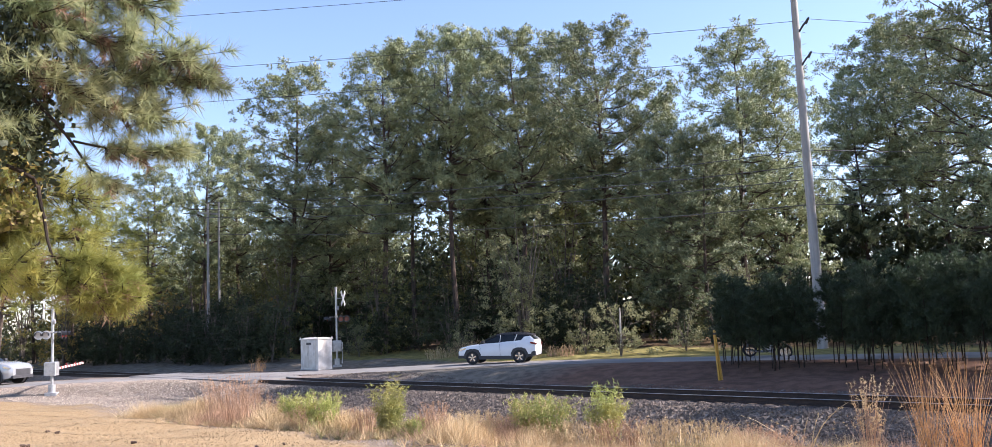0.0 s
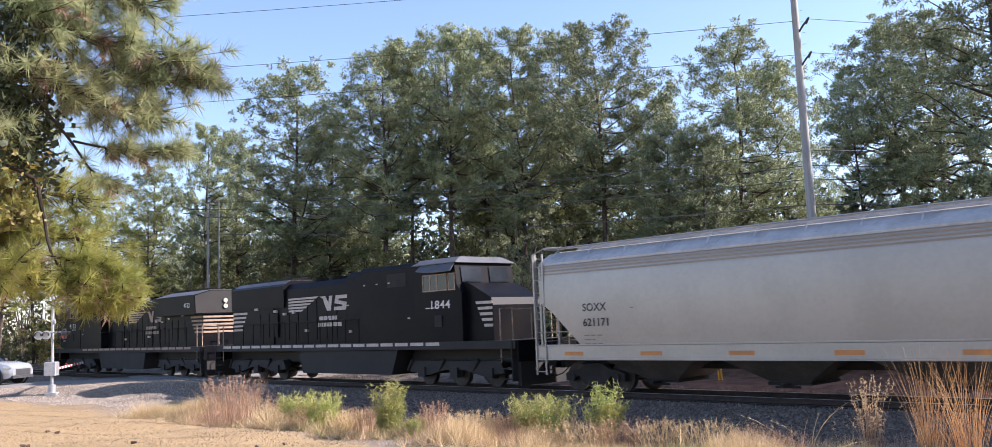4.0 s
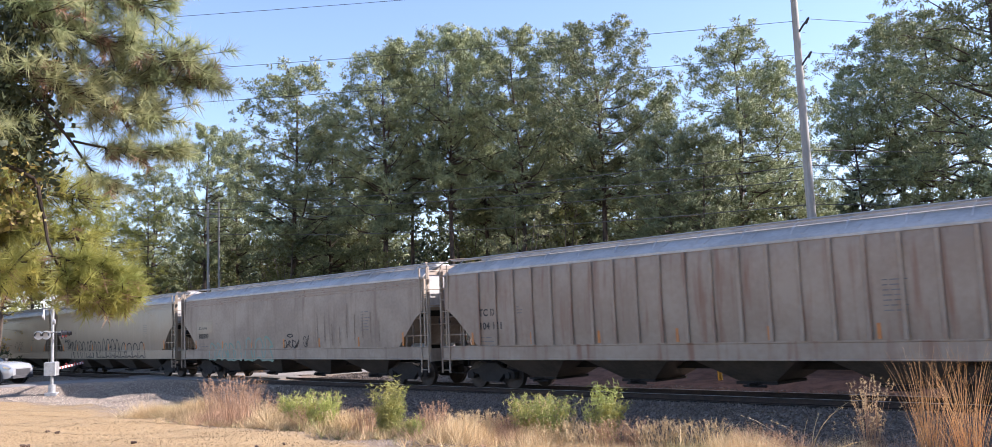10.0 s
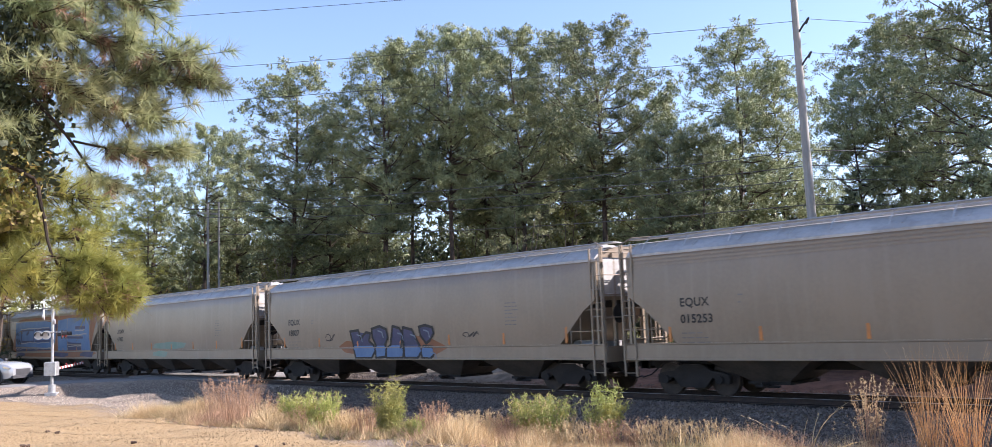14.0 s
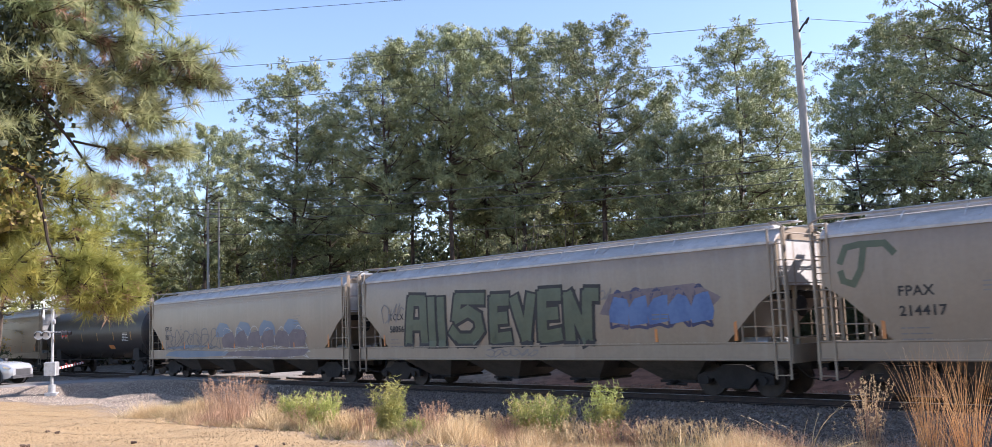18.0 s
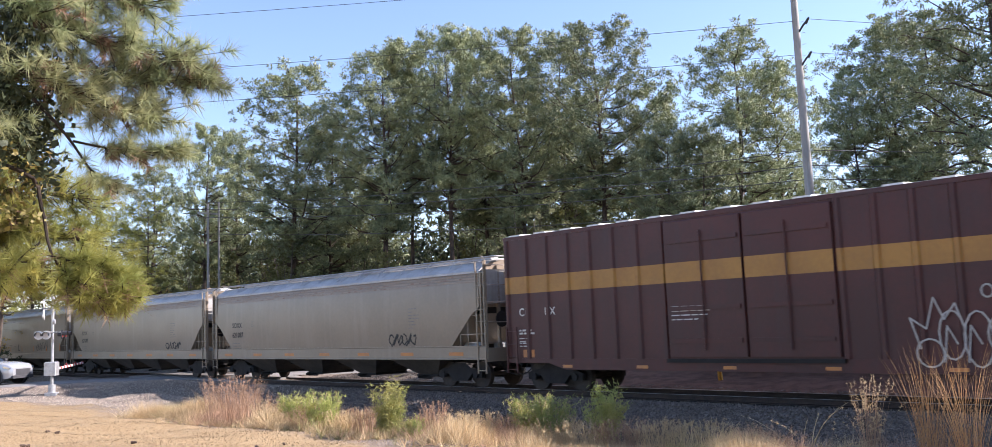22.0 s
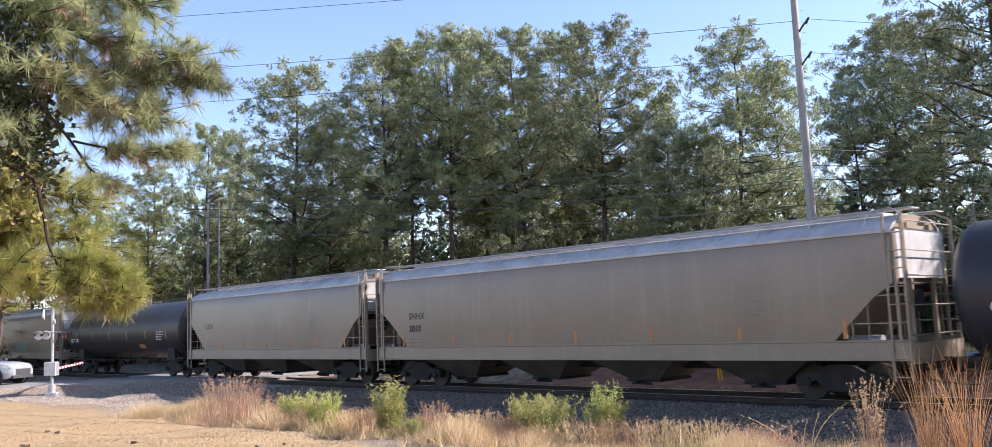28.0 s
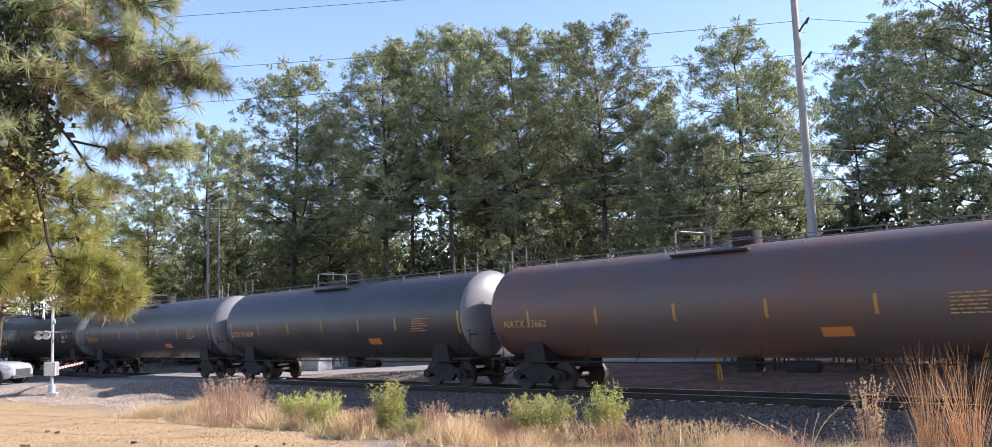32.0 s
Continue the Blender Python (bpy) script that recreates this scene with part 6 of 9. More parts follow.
# the train, from its head; starts are the places of the leading couplers at the clip's start
B = [6.99, 29.29, 52.11, 73.68, 94.25, 115.29, 135.18, 156.54, 177.57, 197.14, 216.74, 237.61, 258.59, 276.63, 296.96, 316.42, 336.76, 357.07, 377.92, 397.46, 425.30, 444.85, 463.34, 480.07, 501.33, 520.75, 539.99, 559.0, 578.25]
LEN = [b - a for a, b in zip(B[:-1], B[1:])]
locomotive("black road locomotive with pale bars on its nose", B[0] - 1.4, LEN[0] + 1.4, "4132", False)
locomotive("clean black road locomotive running cab last", B[1], LEN[1], "1844", True)
H = {}
for i, lab, paint, marks, extra in (
        (2, "silvery grey covered hopper with beaded eaves", "hop_silver", ("SOXX", "621171"), {"stripes": M["hop_tan"]}),
        (3, "silvery beige covered hopper with beaded eaves", "hop_silver", ("SOXX", "621168"), {"stripes": M["hop_rust"]}),
        (4, "beige covered hopper with dark peeling stains", "hop_tan", ("FPAX", "201318"), {}),
        (5, "pale covered hopper with a long black scrawl", "hop_grey", ("ECUX", "844991"), {"stripes": M["hop_grey"]}),
        (6, "soiled beige covered hopper with faded graffiti", "hop_dirty", ("ECUX", "880309"), {"stripes": M["hop_rust"]}),
        (7, "rust-streaked tan hopper with ribbed sides", "hop_rust", ("TC IX", "104 111"), {"ribs": 20}),
        (8, "covered hopper sprayed over in blue and orange", "hop_grey", ("EPAX", "945760"), {}),
        (9, "clean pale hopper with faint mint paint", "hop_tan", ("XOMX", "47425"), {}),
        (10, "beige hopper with blue block graffiti", "hop_tan", ("EQUX", "18027"), {}),
        (11, "clean beige hopper with beaded eaves", "hop_tan", ("EQUX", "015253"), {"stripes": M["hop_tan"]}),
        (13, "pale hopper with mauve and sky-blue graffiti", "hop_tan", ("GPLX", "751"), {"stripes": M["hop_tan"]}),
        (14, "grey hopper with large dark green lettering", "hop_grey", ("TCLX", "58056"), {}),
        (15, "beige hopper with small black tags", "hop_tan", ("FPAX", "214417"), {}),
        (16, "smooth beige hopper with an eave of three beads", "hop_tan", ("SOXX", "621083"), {"stripes": M["hop_rust"]}),
        (17, "smooth silvery beige hopper with three eave beads", "hop_tan", ("SOXX", "621087"), {"stripes": M["hop_rust"]}),
        (20, "pale hopper with mint and grey graffiti", "hop_grey", ("DOWX", "21007"), {}),
        (22, "short pale hopper with three bays", "hop_grey", ("CIGX", ""), {"bays": 3}),
        (23, "clean beige hopper with orange strips", "hop_tan", ("SNHX", "2010"), {})):
    H[i] = hopper(lab, B[i], LEN[i], M[paint], marks=marks, seed=i, **extra)
tank("black tank car with yellow strips", B[12], LEN[12], M["tank_black"], None, "", M["pale"], M["gold"], seed=12)
boxcar("maroon boxcar with an amber band and white roof", B[18], LEN[18])
autorack("tall grey autorack with perforated sides and graffiti", B[19], LEN[19])
tank("glossy black tank car with white lettering", B[21], LEN[21], M["tank_black"], None, "CBTX 781", M["pale"], M["gold"], seed=21)
tank("faded black tank car with white lettering, one end coloured as sunlit", B[24], LEN[24], M["tank_mid"], M["tank_end"], "GATX 215358", M["pale"], M["gold"], seed=24, walkway=True, placard=False, strips=(3.23, 6.33, 8.57, 11.57, 15.00, 18.43),
     patches=((3.81, 5.55, 2.35, 3.18, "tank_patch"), (3.68, 5.39, 1.5, 2.3, "tank_black"), (6.47, 8.47, 2.02, 2.5, "tank_black"), (9.71, 10.76, 1.35, 1.9, "tank_black"), (12.40, 13.65, 1.35, 1.85, "tank_black"), (14.8, 15.8, 2.0, 2.6, "tank_black")))
tank("charcoal tank car with one end coloured as sunlit", B[25], LEN[25], M["tank_grey"], M["tank_end"], "RCOX 5031", M["orange"], M["gold"], seed=25, strips=(1.2, 3.8, 6.44, 9.18, 11.85, 14.3, 17.98))
tank("charcoal tank car with orange lettering, one end coloured as sunlit", B[26], LEN[26], M["tank_grey"], M["tank_end"], "UTLX 910654", M["orange"], M["gold"], seed=26, strips=(1.2, 3.8, 6.44, 9.18, 11.85, 14.3, 17.98))
tank("rust-stained dark tank car with yellow lettering", B[27], LEN[27], M["tank_rusty"], None, "NATX 33662", M["gold"], M["gold"], seed=27)


# ---- graffiti and stains on the hoppers ----
def spray(i, material, label, fn):
    g = Geo()
    fn(g)
    part("graffiti", g, M[material], H[i], label)


def rect(x0, x1, z0, z1, r=None, k=0.0):
    if r is None:
        return [(x0, z0), (x1, z0), (x1, z1), (x0, z1)]
    return ragged(r, x0, x1, z0, z1, 12, k)


def rnd(s):
    return np.random.default_rng(s)


def letters(g, r, x0, x1, z0, z1, n, y=None, lift=0.004):
    """A row of bulging block shapes."""
    w = (x1 - x0) / n
    for k in range(n):
        a = x0 + w * k
        j = lambda q: r.uniform(-q, q)
        blob(g, [(a + 0.02 * w, z0 + abs(j(0.08))), (a + 0.95 * w, z0 + abs(j(0.08))), (a + w * (1.03 + j(0.08)), (z0 + z1) / 2 + j(0.15)), (a + w * (0.85 + j(0.15)), z1 - abs(j(0.12))), (a + w * (0.35 + j(0.1)), z1 - abs(j(0.1))), (a - w * (0.03 + j(0.05)), (z0 + z1) / 2 + j(0.2))], y, lift)


def outline(g, r, x0, x1, z0, z1, n, width, y=None):
    w = (x1 - x0) / n
    for k in range(n):
        a = x0 + w * k
        j = lambda q: r.uniform(-q, q)
        p = [(a + 0.05 * w, z0), (a + w * (0.1 + j(0.1)), (z0 + z1) / 2), (a + w * (0.25 + j(0.1)), z1 + j(0.08)), (a + w * (0.6 + j(0.1)), z1 + j(0.06)), (a + w * (0.9 + j(0.1)), (z0 + z1) / 2 + j(0.2)), (a + w * (0.7 + j(0.2)), (z0 + z1) / 2 + j(0.1)), (a + w * (0.95 + j(0.05)), z0), (a + w * 0.5, z0 + abs(j(0.2)))]
        stroke(g, [(q.x, q.z) for q in smooth_line([(u, 0, v) for u, v in p + p[:1]], 4)], width, y)


# 4: peeling dark stains and a faint scribble
spray(4, "stain", "dark peeling stains", lambda g: [blob(g, ragged(rnd(k), x, x + 0.05 + w_, z, z + 0.04 + h_, 5, 0.8), None) for k in range(1, 60) for x, z, w_, h_ in [(2.4 + rnd(k).uniform(0, 3.0), 1.55 + rnd(k + 40).uniform(0, 0.75), rnd(k + 9).uniform(0.02, 0.28), rnd(k + 19).uniform(0.02, 0.16))]] + [blob(g, ragged(rnd(k), x, x + 0.1, z, z + 0.1, 5, 0.8), None) for k in range(60, 76) for x, z in [(1.05 + rnd(k).uniform(0, 0.8), 2.6 + rnd(k + 40).uniform(0, 0.7))]])
spray(4, "ink", "black scribble", lambda g: scrawl(g, rnd(5), 12.6, 14.3, 1.6, 2.3, 0.03, None, 3))
# 5: long black scrawl
spray(5, "ink", "long black looping scrawl", lambda g: [outline(g, rnd(k + 5), a, b, z0, z1, n, 0.07) for k, (a, b, z0, z1, n) in enumerate(((3.6, 6.2, 0.95, 2.05, 4), (6.35, 8.8, 0.98, 2.0, 4), (8.95, 11.8, 1.05, 2.15, 4), (11.9, 15.5, 1.05, 1.9, 4)))] + [scrawl(g, rnd(58), 3.0, 3.6, 1.6, 2.1, 0.05, None, 3), scrawl(g, rnd(59), 8.7, 9.4, 1.0, 1.15, 0.03, None, 4)])
# 6: pale faded letters and tags
spray(6, "spray_mint", "faded pale letters", lambda g: [outline(g, rnd(61), 3.5, 6.9, 0.98, 1.75, 5, 0.08), outline(g, rnd(64), 7.1, 9.9, 0.98, 1.95, 3, 0.1)])
spray(6, "hop_grey", "grey repainted number panel", lambda g: blob(g, rect(2.16, 3.95, 2.02, 2.95), None, 0.002))
spray(6, "ink", "small black tags", lambda g: [scrawl(g, rnd(62), 10.7, 12.0, 1.5, 1.9, 0.045, None, 5), scrawl(g, rnd(65), 11.1, 11.5, 1.98, 2.14, 0.05, None, 1), scrawl(g, rnd(63), 12.4, 12.8, 1.5, 2.1, 0.03, None, 2)])
spray(6, "soot", "brown vertical soot smears", lambda g: [blob(g, ragged(rnd(k + 70), 13.5 + 0.55 * k, 13.62 + 0.55 * k, 1.55, 2.3 + rnd(k).uniform(0, 1.2), 4, 0.3), None) for k in range(9)])
# 8: blue panels edged with orange
spray(8, "spray_orange", "rusty orange border", lambda g: [blob(g, rect(1.2, 18.9, 1.52, 3.95, rnd(81), 0.05), None, 0.003), blob(g, rect(1.4, 18.8, 1.08, 1.49, rnd(82), 0.2), None, 0.003)])
spray(8, "spray_navy", "navy shadow blocks", lambda g: [blob(g, rect(2.0, 11.35, 1.53, 3.45, rnd(83), 0.06), None, 0.006), blob(g, rect(11.4, 17.5, 1.53, 3.74, rnd(84), 0.05), None, 0.006), blob(g, rect(2.2, 4.4, 1.1, 1.47, rnd(85), 0.2), None, 0.006), blob(g, rect(10.6, 13.6, 1.1, 1.47, rnd(86), 0.2), None, 0.006), blob(g, rect(15.6, 18, 1.1, 1.47, rnd(87), 0.2), None, 0.006)])
spray(8, "spray_blue", "blue panels", lambda g: [blob(g, [(2.1, 1.9), (9.8, 1.75), (10.9, 2.1), (11.15, 2.7), (10.8, 3.35), (9.9, 3.62), (2.15, 3.72)], None, 0.009), blob(g, [(11.5, 1.55), (13.2, 1.55), (13.3, 3.70), (11.5, 3.62)], None, 0.009), blob(g, [(13.3, 2.1), (17.3, 2.0), (17.4, 3.70), (13.3, 3.72)], None, 0.009), blob(g, [(15.9, 1.55), (17.4, 1.55), (17.4, 2.2), (15.9, 2.2)], None, 0.009)])
spray(8, "hop_grey", "pale rough outlines", lambda g: [stroke(g, p, 0.07, None, 0.013) for p in ([(2.1, 1.85), (4, 1.84), (7, 1.78), (9.8, 1.72), (10.9, 2.05), (11.2, 2.7), (10.85, 3.4), (9.9, 3.66), (5, 3.72), (2.1, 3.74)], [(11.45, 1.55), (11.45, 3.66)], [(13.3, 1.6), (13.35, 2.55), (16.0, 2.5)], [(13.3, 2.7), (13.3, 3.7)], [(17.45, 1.55), (17.5, 3.7)], [(13.3, 1.95), (15.9, 1.9)], [(15.85, 1.6), (15.85, 1.95)])])
spray(8, "spray_navy", "navy inner rectangles", lambda g: [stroke(g, [(a, 2.25), (b, 2.25), (b, 3.05), (a, 3.08), (a, 2.25)], 0.13, None, 0.016) for a, b in ((3.6, 6.4), (6.7, 9.9))] + [stroke(g, [(13.4, 2.42), (16.2, 2.38)], 0.14, None, 0.016), stroke(g, [(14.9, 3.05), (16.6, 3.02)], 0.18, None, 0.016), stroke(g, [(7.6, 2.4), (8.8, 2.9)], 0.1, None, 0.016), stroke(g, [(4.8, 2.75), (5.3, 2.95)], 0.2, None, 0.016)])
words("EPAX", 0.33, M["ink"], H[8], 2.35, 2.72, -1.66)
words("945760", 0.33, M["ink"], H[8], 2.35, 2.26, -1.66)
spray(8, "hop_silver", "pale ragged edges of the letters", lambda g: [stroke(g, [(x, z + rnd(int(x * 50)).uniform(-0.05, 0.05)) for x in np.arange(a, b, 0.35)], 0.06, None, 0.02) for a, b, z in ((3.4, 10.0, 2.14), (3.4, 10.0, 3.17), (2.2, 10.8, 1.74), (13.4, 17.2, 2.58), (13.5, 16.0, 1.86), (14.8, 16.8, 2.86))])
spray(8, "spray_sky", "pale blue tag", lambda g: scrawl(g, rnd(88), 18.35, 18.6, 2.9, 3.7, 0.05, None, 1))
# 9: a faint mint patch
spray(9, "spray_mint", "faint mint paint", lambda g: [blob(g, rect(7.4, 9.4, 1.1, 1.48, rnd(91), 0.2), None), blob(g, rect(7.4, 11.7, 1.53, 1.95, rnd(92), 0.3), None)])
# 10: bulging navy and blue letters over an orange flare
FLARE = [[(6.29, 1.55), (6.89, 1.78), (7.64, 1.72), (7.60, 1.22), (6.85, 1.27)], [(11.34, 1.93), (12.46, 1.75), (13.26, 1.45), (12.48, 1.17), (11.44, 1.21)]]
BULGES = [
    [(7.19, 2.15), (7.78, 2.19), (7.91, 1.85), (8.29, 2.10), (8.59, 2.05), (8.45, 1.75), (8.75, 1.57), (8.83, 1.31), (8.61, 1.07), (7.54, 1.07), (7.36, 1.59)],
    [(8.68, 2.22), (9.20, 2.32), (9.62, 2.19), (9.69, 1.85), (9.48, 1.60), (9.59, 1.43), (9.54, 1.13), (8.91, 1.07), (8.90, 1.57), (8.70, 1.90)],
    [(10.05, 2.30), (10.45, 2.21), (10.64, 2.03), (10.51, 1.50), (10.69, 1.36), (10.62, 1.08), (9.60, 1.07), (9.58, 1.39), (9.85, 1.59)],
    [(10.69, 2.24), (11.23, 2.14), (11.41, 1.84), (11.65, 1.51), (11.74, 1.29), (11.51, 1.08), (10.73, 1.08), (10.71, 1.46), (10.62, 1.87)],
    [(11.65, 2.23), (12.03, 2.29), (12.42, 2.20), (12.49, 1.98), (12.22, 1.71), (12.01, 1.62), (11.71, 1.91)],
    [(11.84, 1.52), (12.39, 1.48), (12.42, 1.17), (12.24, 1.05), (11.78, 1.08), (11.73, 1.29)]]


def below(poly, z):
    """The part of a polygon under the height z."""
    out = []
    for (xa, za), (xb, zb) in zip(poly, poly[1:] + poly[:1]):
        if za <= z:
            out.append((xa, za))
        if (za - z) * (zb - z) < 0:
            out.append((xa + (xb - xa) * (z - za) / (zb - za), z))
    return out


spray(10, "spray_orange", "orange flare", lambda g: [blob(g, p, None, 0.004) for p in FLARE])
spray(10, "spray_navy", "navy letters", lambda g: [blob(g, p, None, 0.008) for p in BULGES])
spray(10, "spray_blue", "blue lower halves of the letters", lambda g: [blob(g, below(p, 1.56), None, 0.012) for p in BULGES if min(z for x, z in p) < 1.4])
spray(10, "ink", "black letter outlines", lambda g: [stroke(g, p + p[:1], 0.10, None, 0.016) for p in BULGES])
spray(10, "spray_sky", "pale letter highlights", lambda g: [stroke(g, [(p[1][0] - 0.1, p[1][1] - 0.18), (p[1][0] + 0.15, p[1][1] - 0.24), (p[1][0] + 0.22, p[1][1] - 0.45)], 0.05, None, 0.02) for p in BULGES])
spray(10, "ink", "small black tags", lambda g: [scrawl(g, rnd(105), 5.4, 6.0, 1.75, 2.1, 0.04, None, 2), scrawl(g, rnd(106), 14.1, 14.9, 1.8, 2.0, 0.03, None, 3)])
# 13: mauve letters with sky-blue domes, dark outlines, washed blue sill
spray(13, "spray_sky", "sky-blue domes", lambda g: [blob(g, [(c - 0.75, 2.1), (c + 0.75, 2.1), (c + 0.7, 2.5), (c + 0.35, 2.8), (c - 0.3, 2.82), (c - 0.7, 2.5)], None, 0.004) for c in (9.1, 11.2, 13.4, 15.6)])
spray(13, "spray_sky", "washed blue over the sill", lambda g: [blob(g, rect(2.3, 10.0, 1.08, 1.48, rnd(131), 0.2), None, 0.004), blob(g, rect(2.6, 8.6, 1.53, 1.75, rnd(132), 0.6), None, 0.004)])
spray(13, "spray_mauve", "mauve letters", lambda g: [letters(g, rnd(133), 9.0, 16.6, 1.53, 2.4, 6, None, 0.007), blob(g, rect(9.2, 17.0, 1.08, 1.48, rnd(134), 0.2), None, 0.007)])
spray(13, "spray_white", "white outlines", lambda g: [outline(g, rnd(135), 9.0, 16.8, 1.53, 2.45, 6, 0.05), outline(g, rnd(136), 9.0, 17.0, 1.1, 1.46, 5, 0.04)])
spray(13, "greyink", "dark letter outlines", lambda g: [outline(g, rnd(137), 2.4, 8.8, 1.53, 2.5, 6, 0.07), scrawl(g, rnd(138), 2.6, 8.6, 1.55, 2.4, 0.05, None, 6), outline(g, rnd(139), 9.1, 16.7, 1.55, 2.3, 6, 0.03)])
# 14: large green letters, a blue tag in a dark haze
ALL_STROKES = [
    [(3.55, 1.66), (3.79, 3.23), (4.49, 3.19), (4.49, 1.65)],
    [(3.80, 2.31), (4.47, 2.29)],
    [(4.96, 1.61), (4.97, 3.19)],
    [(5.50, 1.61), (5.50, 3.16)],
    [(7.72, 3.12), (6.46, 3.17), (6.32, 2.49), (6.98, 2.72), (7.46, 2.48), (7.55, 2.06), (7.15, 1.73), (6.42, 1.74), (6.09, 2.04)],
    [(8.93, 3.03), (8.29, 3.04), (8.23, 1.71), (8.96, 1.77)],
    [(8.29, 2.41), (8.82, 2.43)],
    [(9.29, 3.01), (9.75, 1.68), (10.07, 3.06)],
    [(11.27, 3.09), (10.56, 3.10), (10.50, 1.74), (11.23, 1.83)],
    [(10.54, 2.48), (11.12, 2.50)],
    [(11.68, 1.63), (11.69, 3.02), (12.37, 1.64), (12.48, 3.03), (12.81, 3.01)]]
spray(14, "ink", "black outline of large block letters", lambda g: [stroke(g, p, 0.62, None, 0.010) for p in ALL_STROKES])
spray(14, "spray_green", "large grey-green block letters reading ALL5EVEN", lambda g: [stroke(g, p, 0.40, None, 0.018) for p in ALL_STROKES])
spray(14, "spray_mauve", "dark haze behind the tag", lambda g: blob(g, ragged(rnd(141), 12.9, 17.2, 1.9, 3.2, 10, 0.5), None, 0.004))
spray(14, "spray_royal", "blue letters", lambda g: letters(g, rnd(142), 13.3, 16.9, 2.0, 2.95, 5, None, 0.008))
spray(14, "spray_navy", "navy outlines", lambda g: outline(g, rnd(143), 13.3, 16.9, 1.98, 2.98, 5, 0.09))
spray(14, "greyink", "black scrawls", lambda g: [scrawl(g, rnd(144), 1.9, 3.3, 2.3, 3.2, 0.05, None, 3), scrawl(g, rnd(145), 7.8, 10.2, 1.1, 1.4, 0.035, None, 6), scrawl(g, rnd(146), 12.9, 13.4, 2.8, 3.2, 0.04, None, 2)])
# 15: a green mark and small black tags
spray(15, "spray_green", "curling green mark", lambda g: [stroke(g, [(1.1, 3.4), (1.25, 3.75), (1.6, 3.8), (2.2, 3.78), (2.4, 3.55)], 0.16, None), stroke(g, [(1.7, 3.75), (1.6, 3.2), (1.4, 2.85), (1.15, 2.95), (1.1, 3.15)], 0.16, None)])
spray(15, "ink", "small black tags", lambda g: [stroke(g, [(9.4, 2.1), (9.4, 1.62), (9.6, 1.62)], 0.07, None), stroke(g, [(9.75, 2.1), (9.8, 1.8)], 0.05, None), scrawl(g, rnd(151), 13.6, 14.7, 1.55, 2.15, 0.045, None, 4), scrawl(g, rnd(152), 14.9, 16.0, 1.6, 2.2, 0.035, None, 3)])
# 16, 17: one black tag each
spray(16, "ink", "black tag", lambda g: scrawl(g, rnd(161), 15.1, 16.9, 1.52, 1.95, 0.06, None, 6))
spray(17, "ink", "black tag", lambda g: scrawl(g, rnd(171), 15.0, 16.6, 1.52, 2.0, 0.06, None, 6))
# 20: grey-green letters round a mint patch
spray(20, "spray_mint", "mint patch", lambda g: blob(g, [(9.1, 1.53), (11.6, 1.53), (11.2, 2.0), (10.6, 2.25), (9.2, 2.2)], None, 0.004))
spray(20, "greyink", "faded grey-green letters", lambda g: [scrawl(g, rnd(k + 200), a, b, 1.52, 2.2, 0.05, None, 5) for k, (a, b) in enumerate(((3.1, 4.6), (3.2, 4.5), (7.1, 9.2), (7.2, 9.0), (11.6, 14.6), (11.8, 14.5)))])
spray(20, "hop_dirty", "faded letter fill", lambda g: [letters(g, rnd(207), 3.1, 4.7, 1.53, 2.1, 2), letters(g, rnd(208), 7.2, 9.1, 1.53, 2.2, 2), letters(g, rnd(209), 11.7, 14.5, 1.53, 2.2, 4)])

# ---- beside the track ----
UROAD = math.degrees(math.atan2(5.8, 7.5))


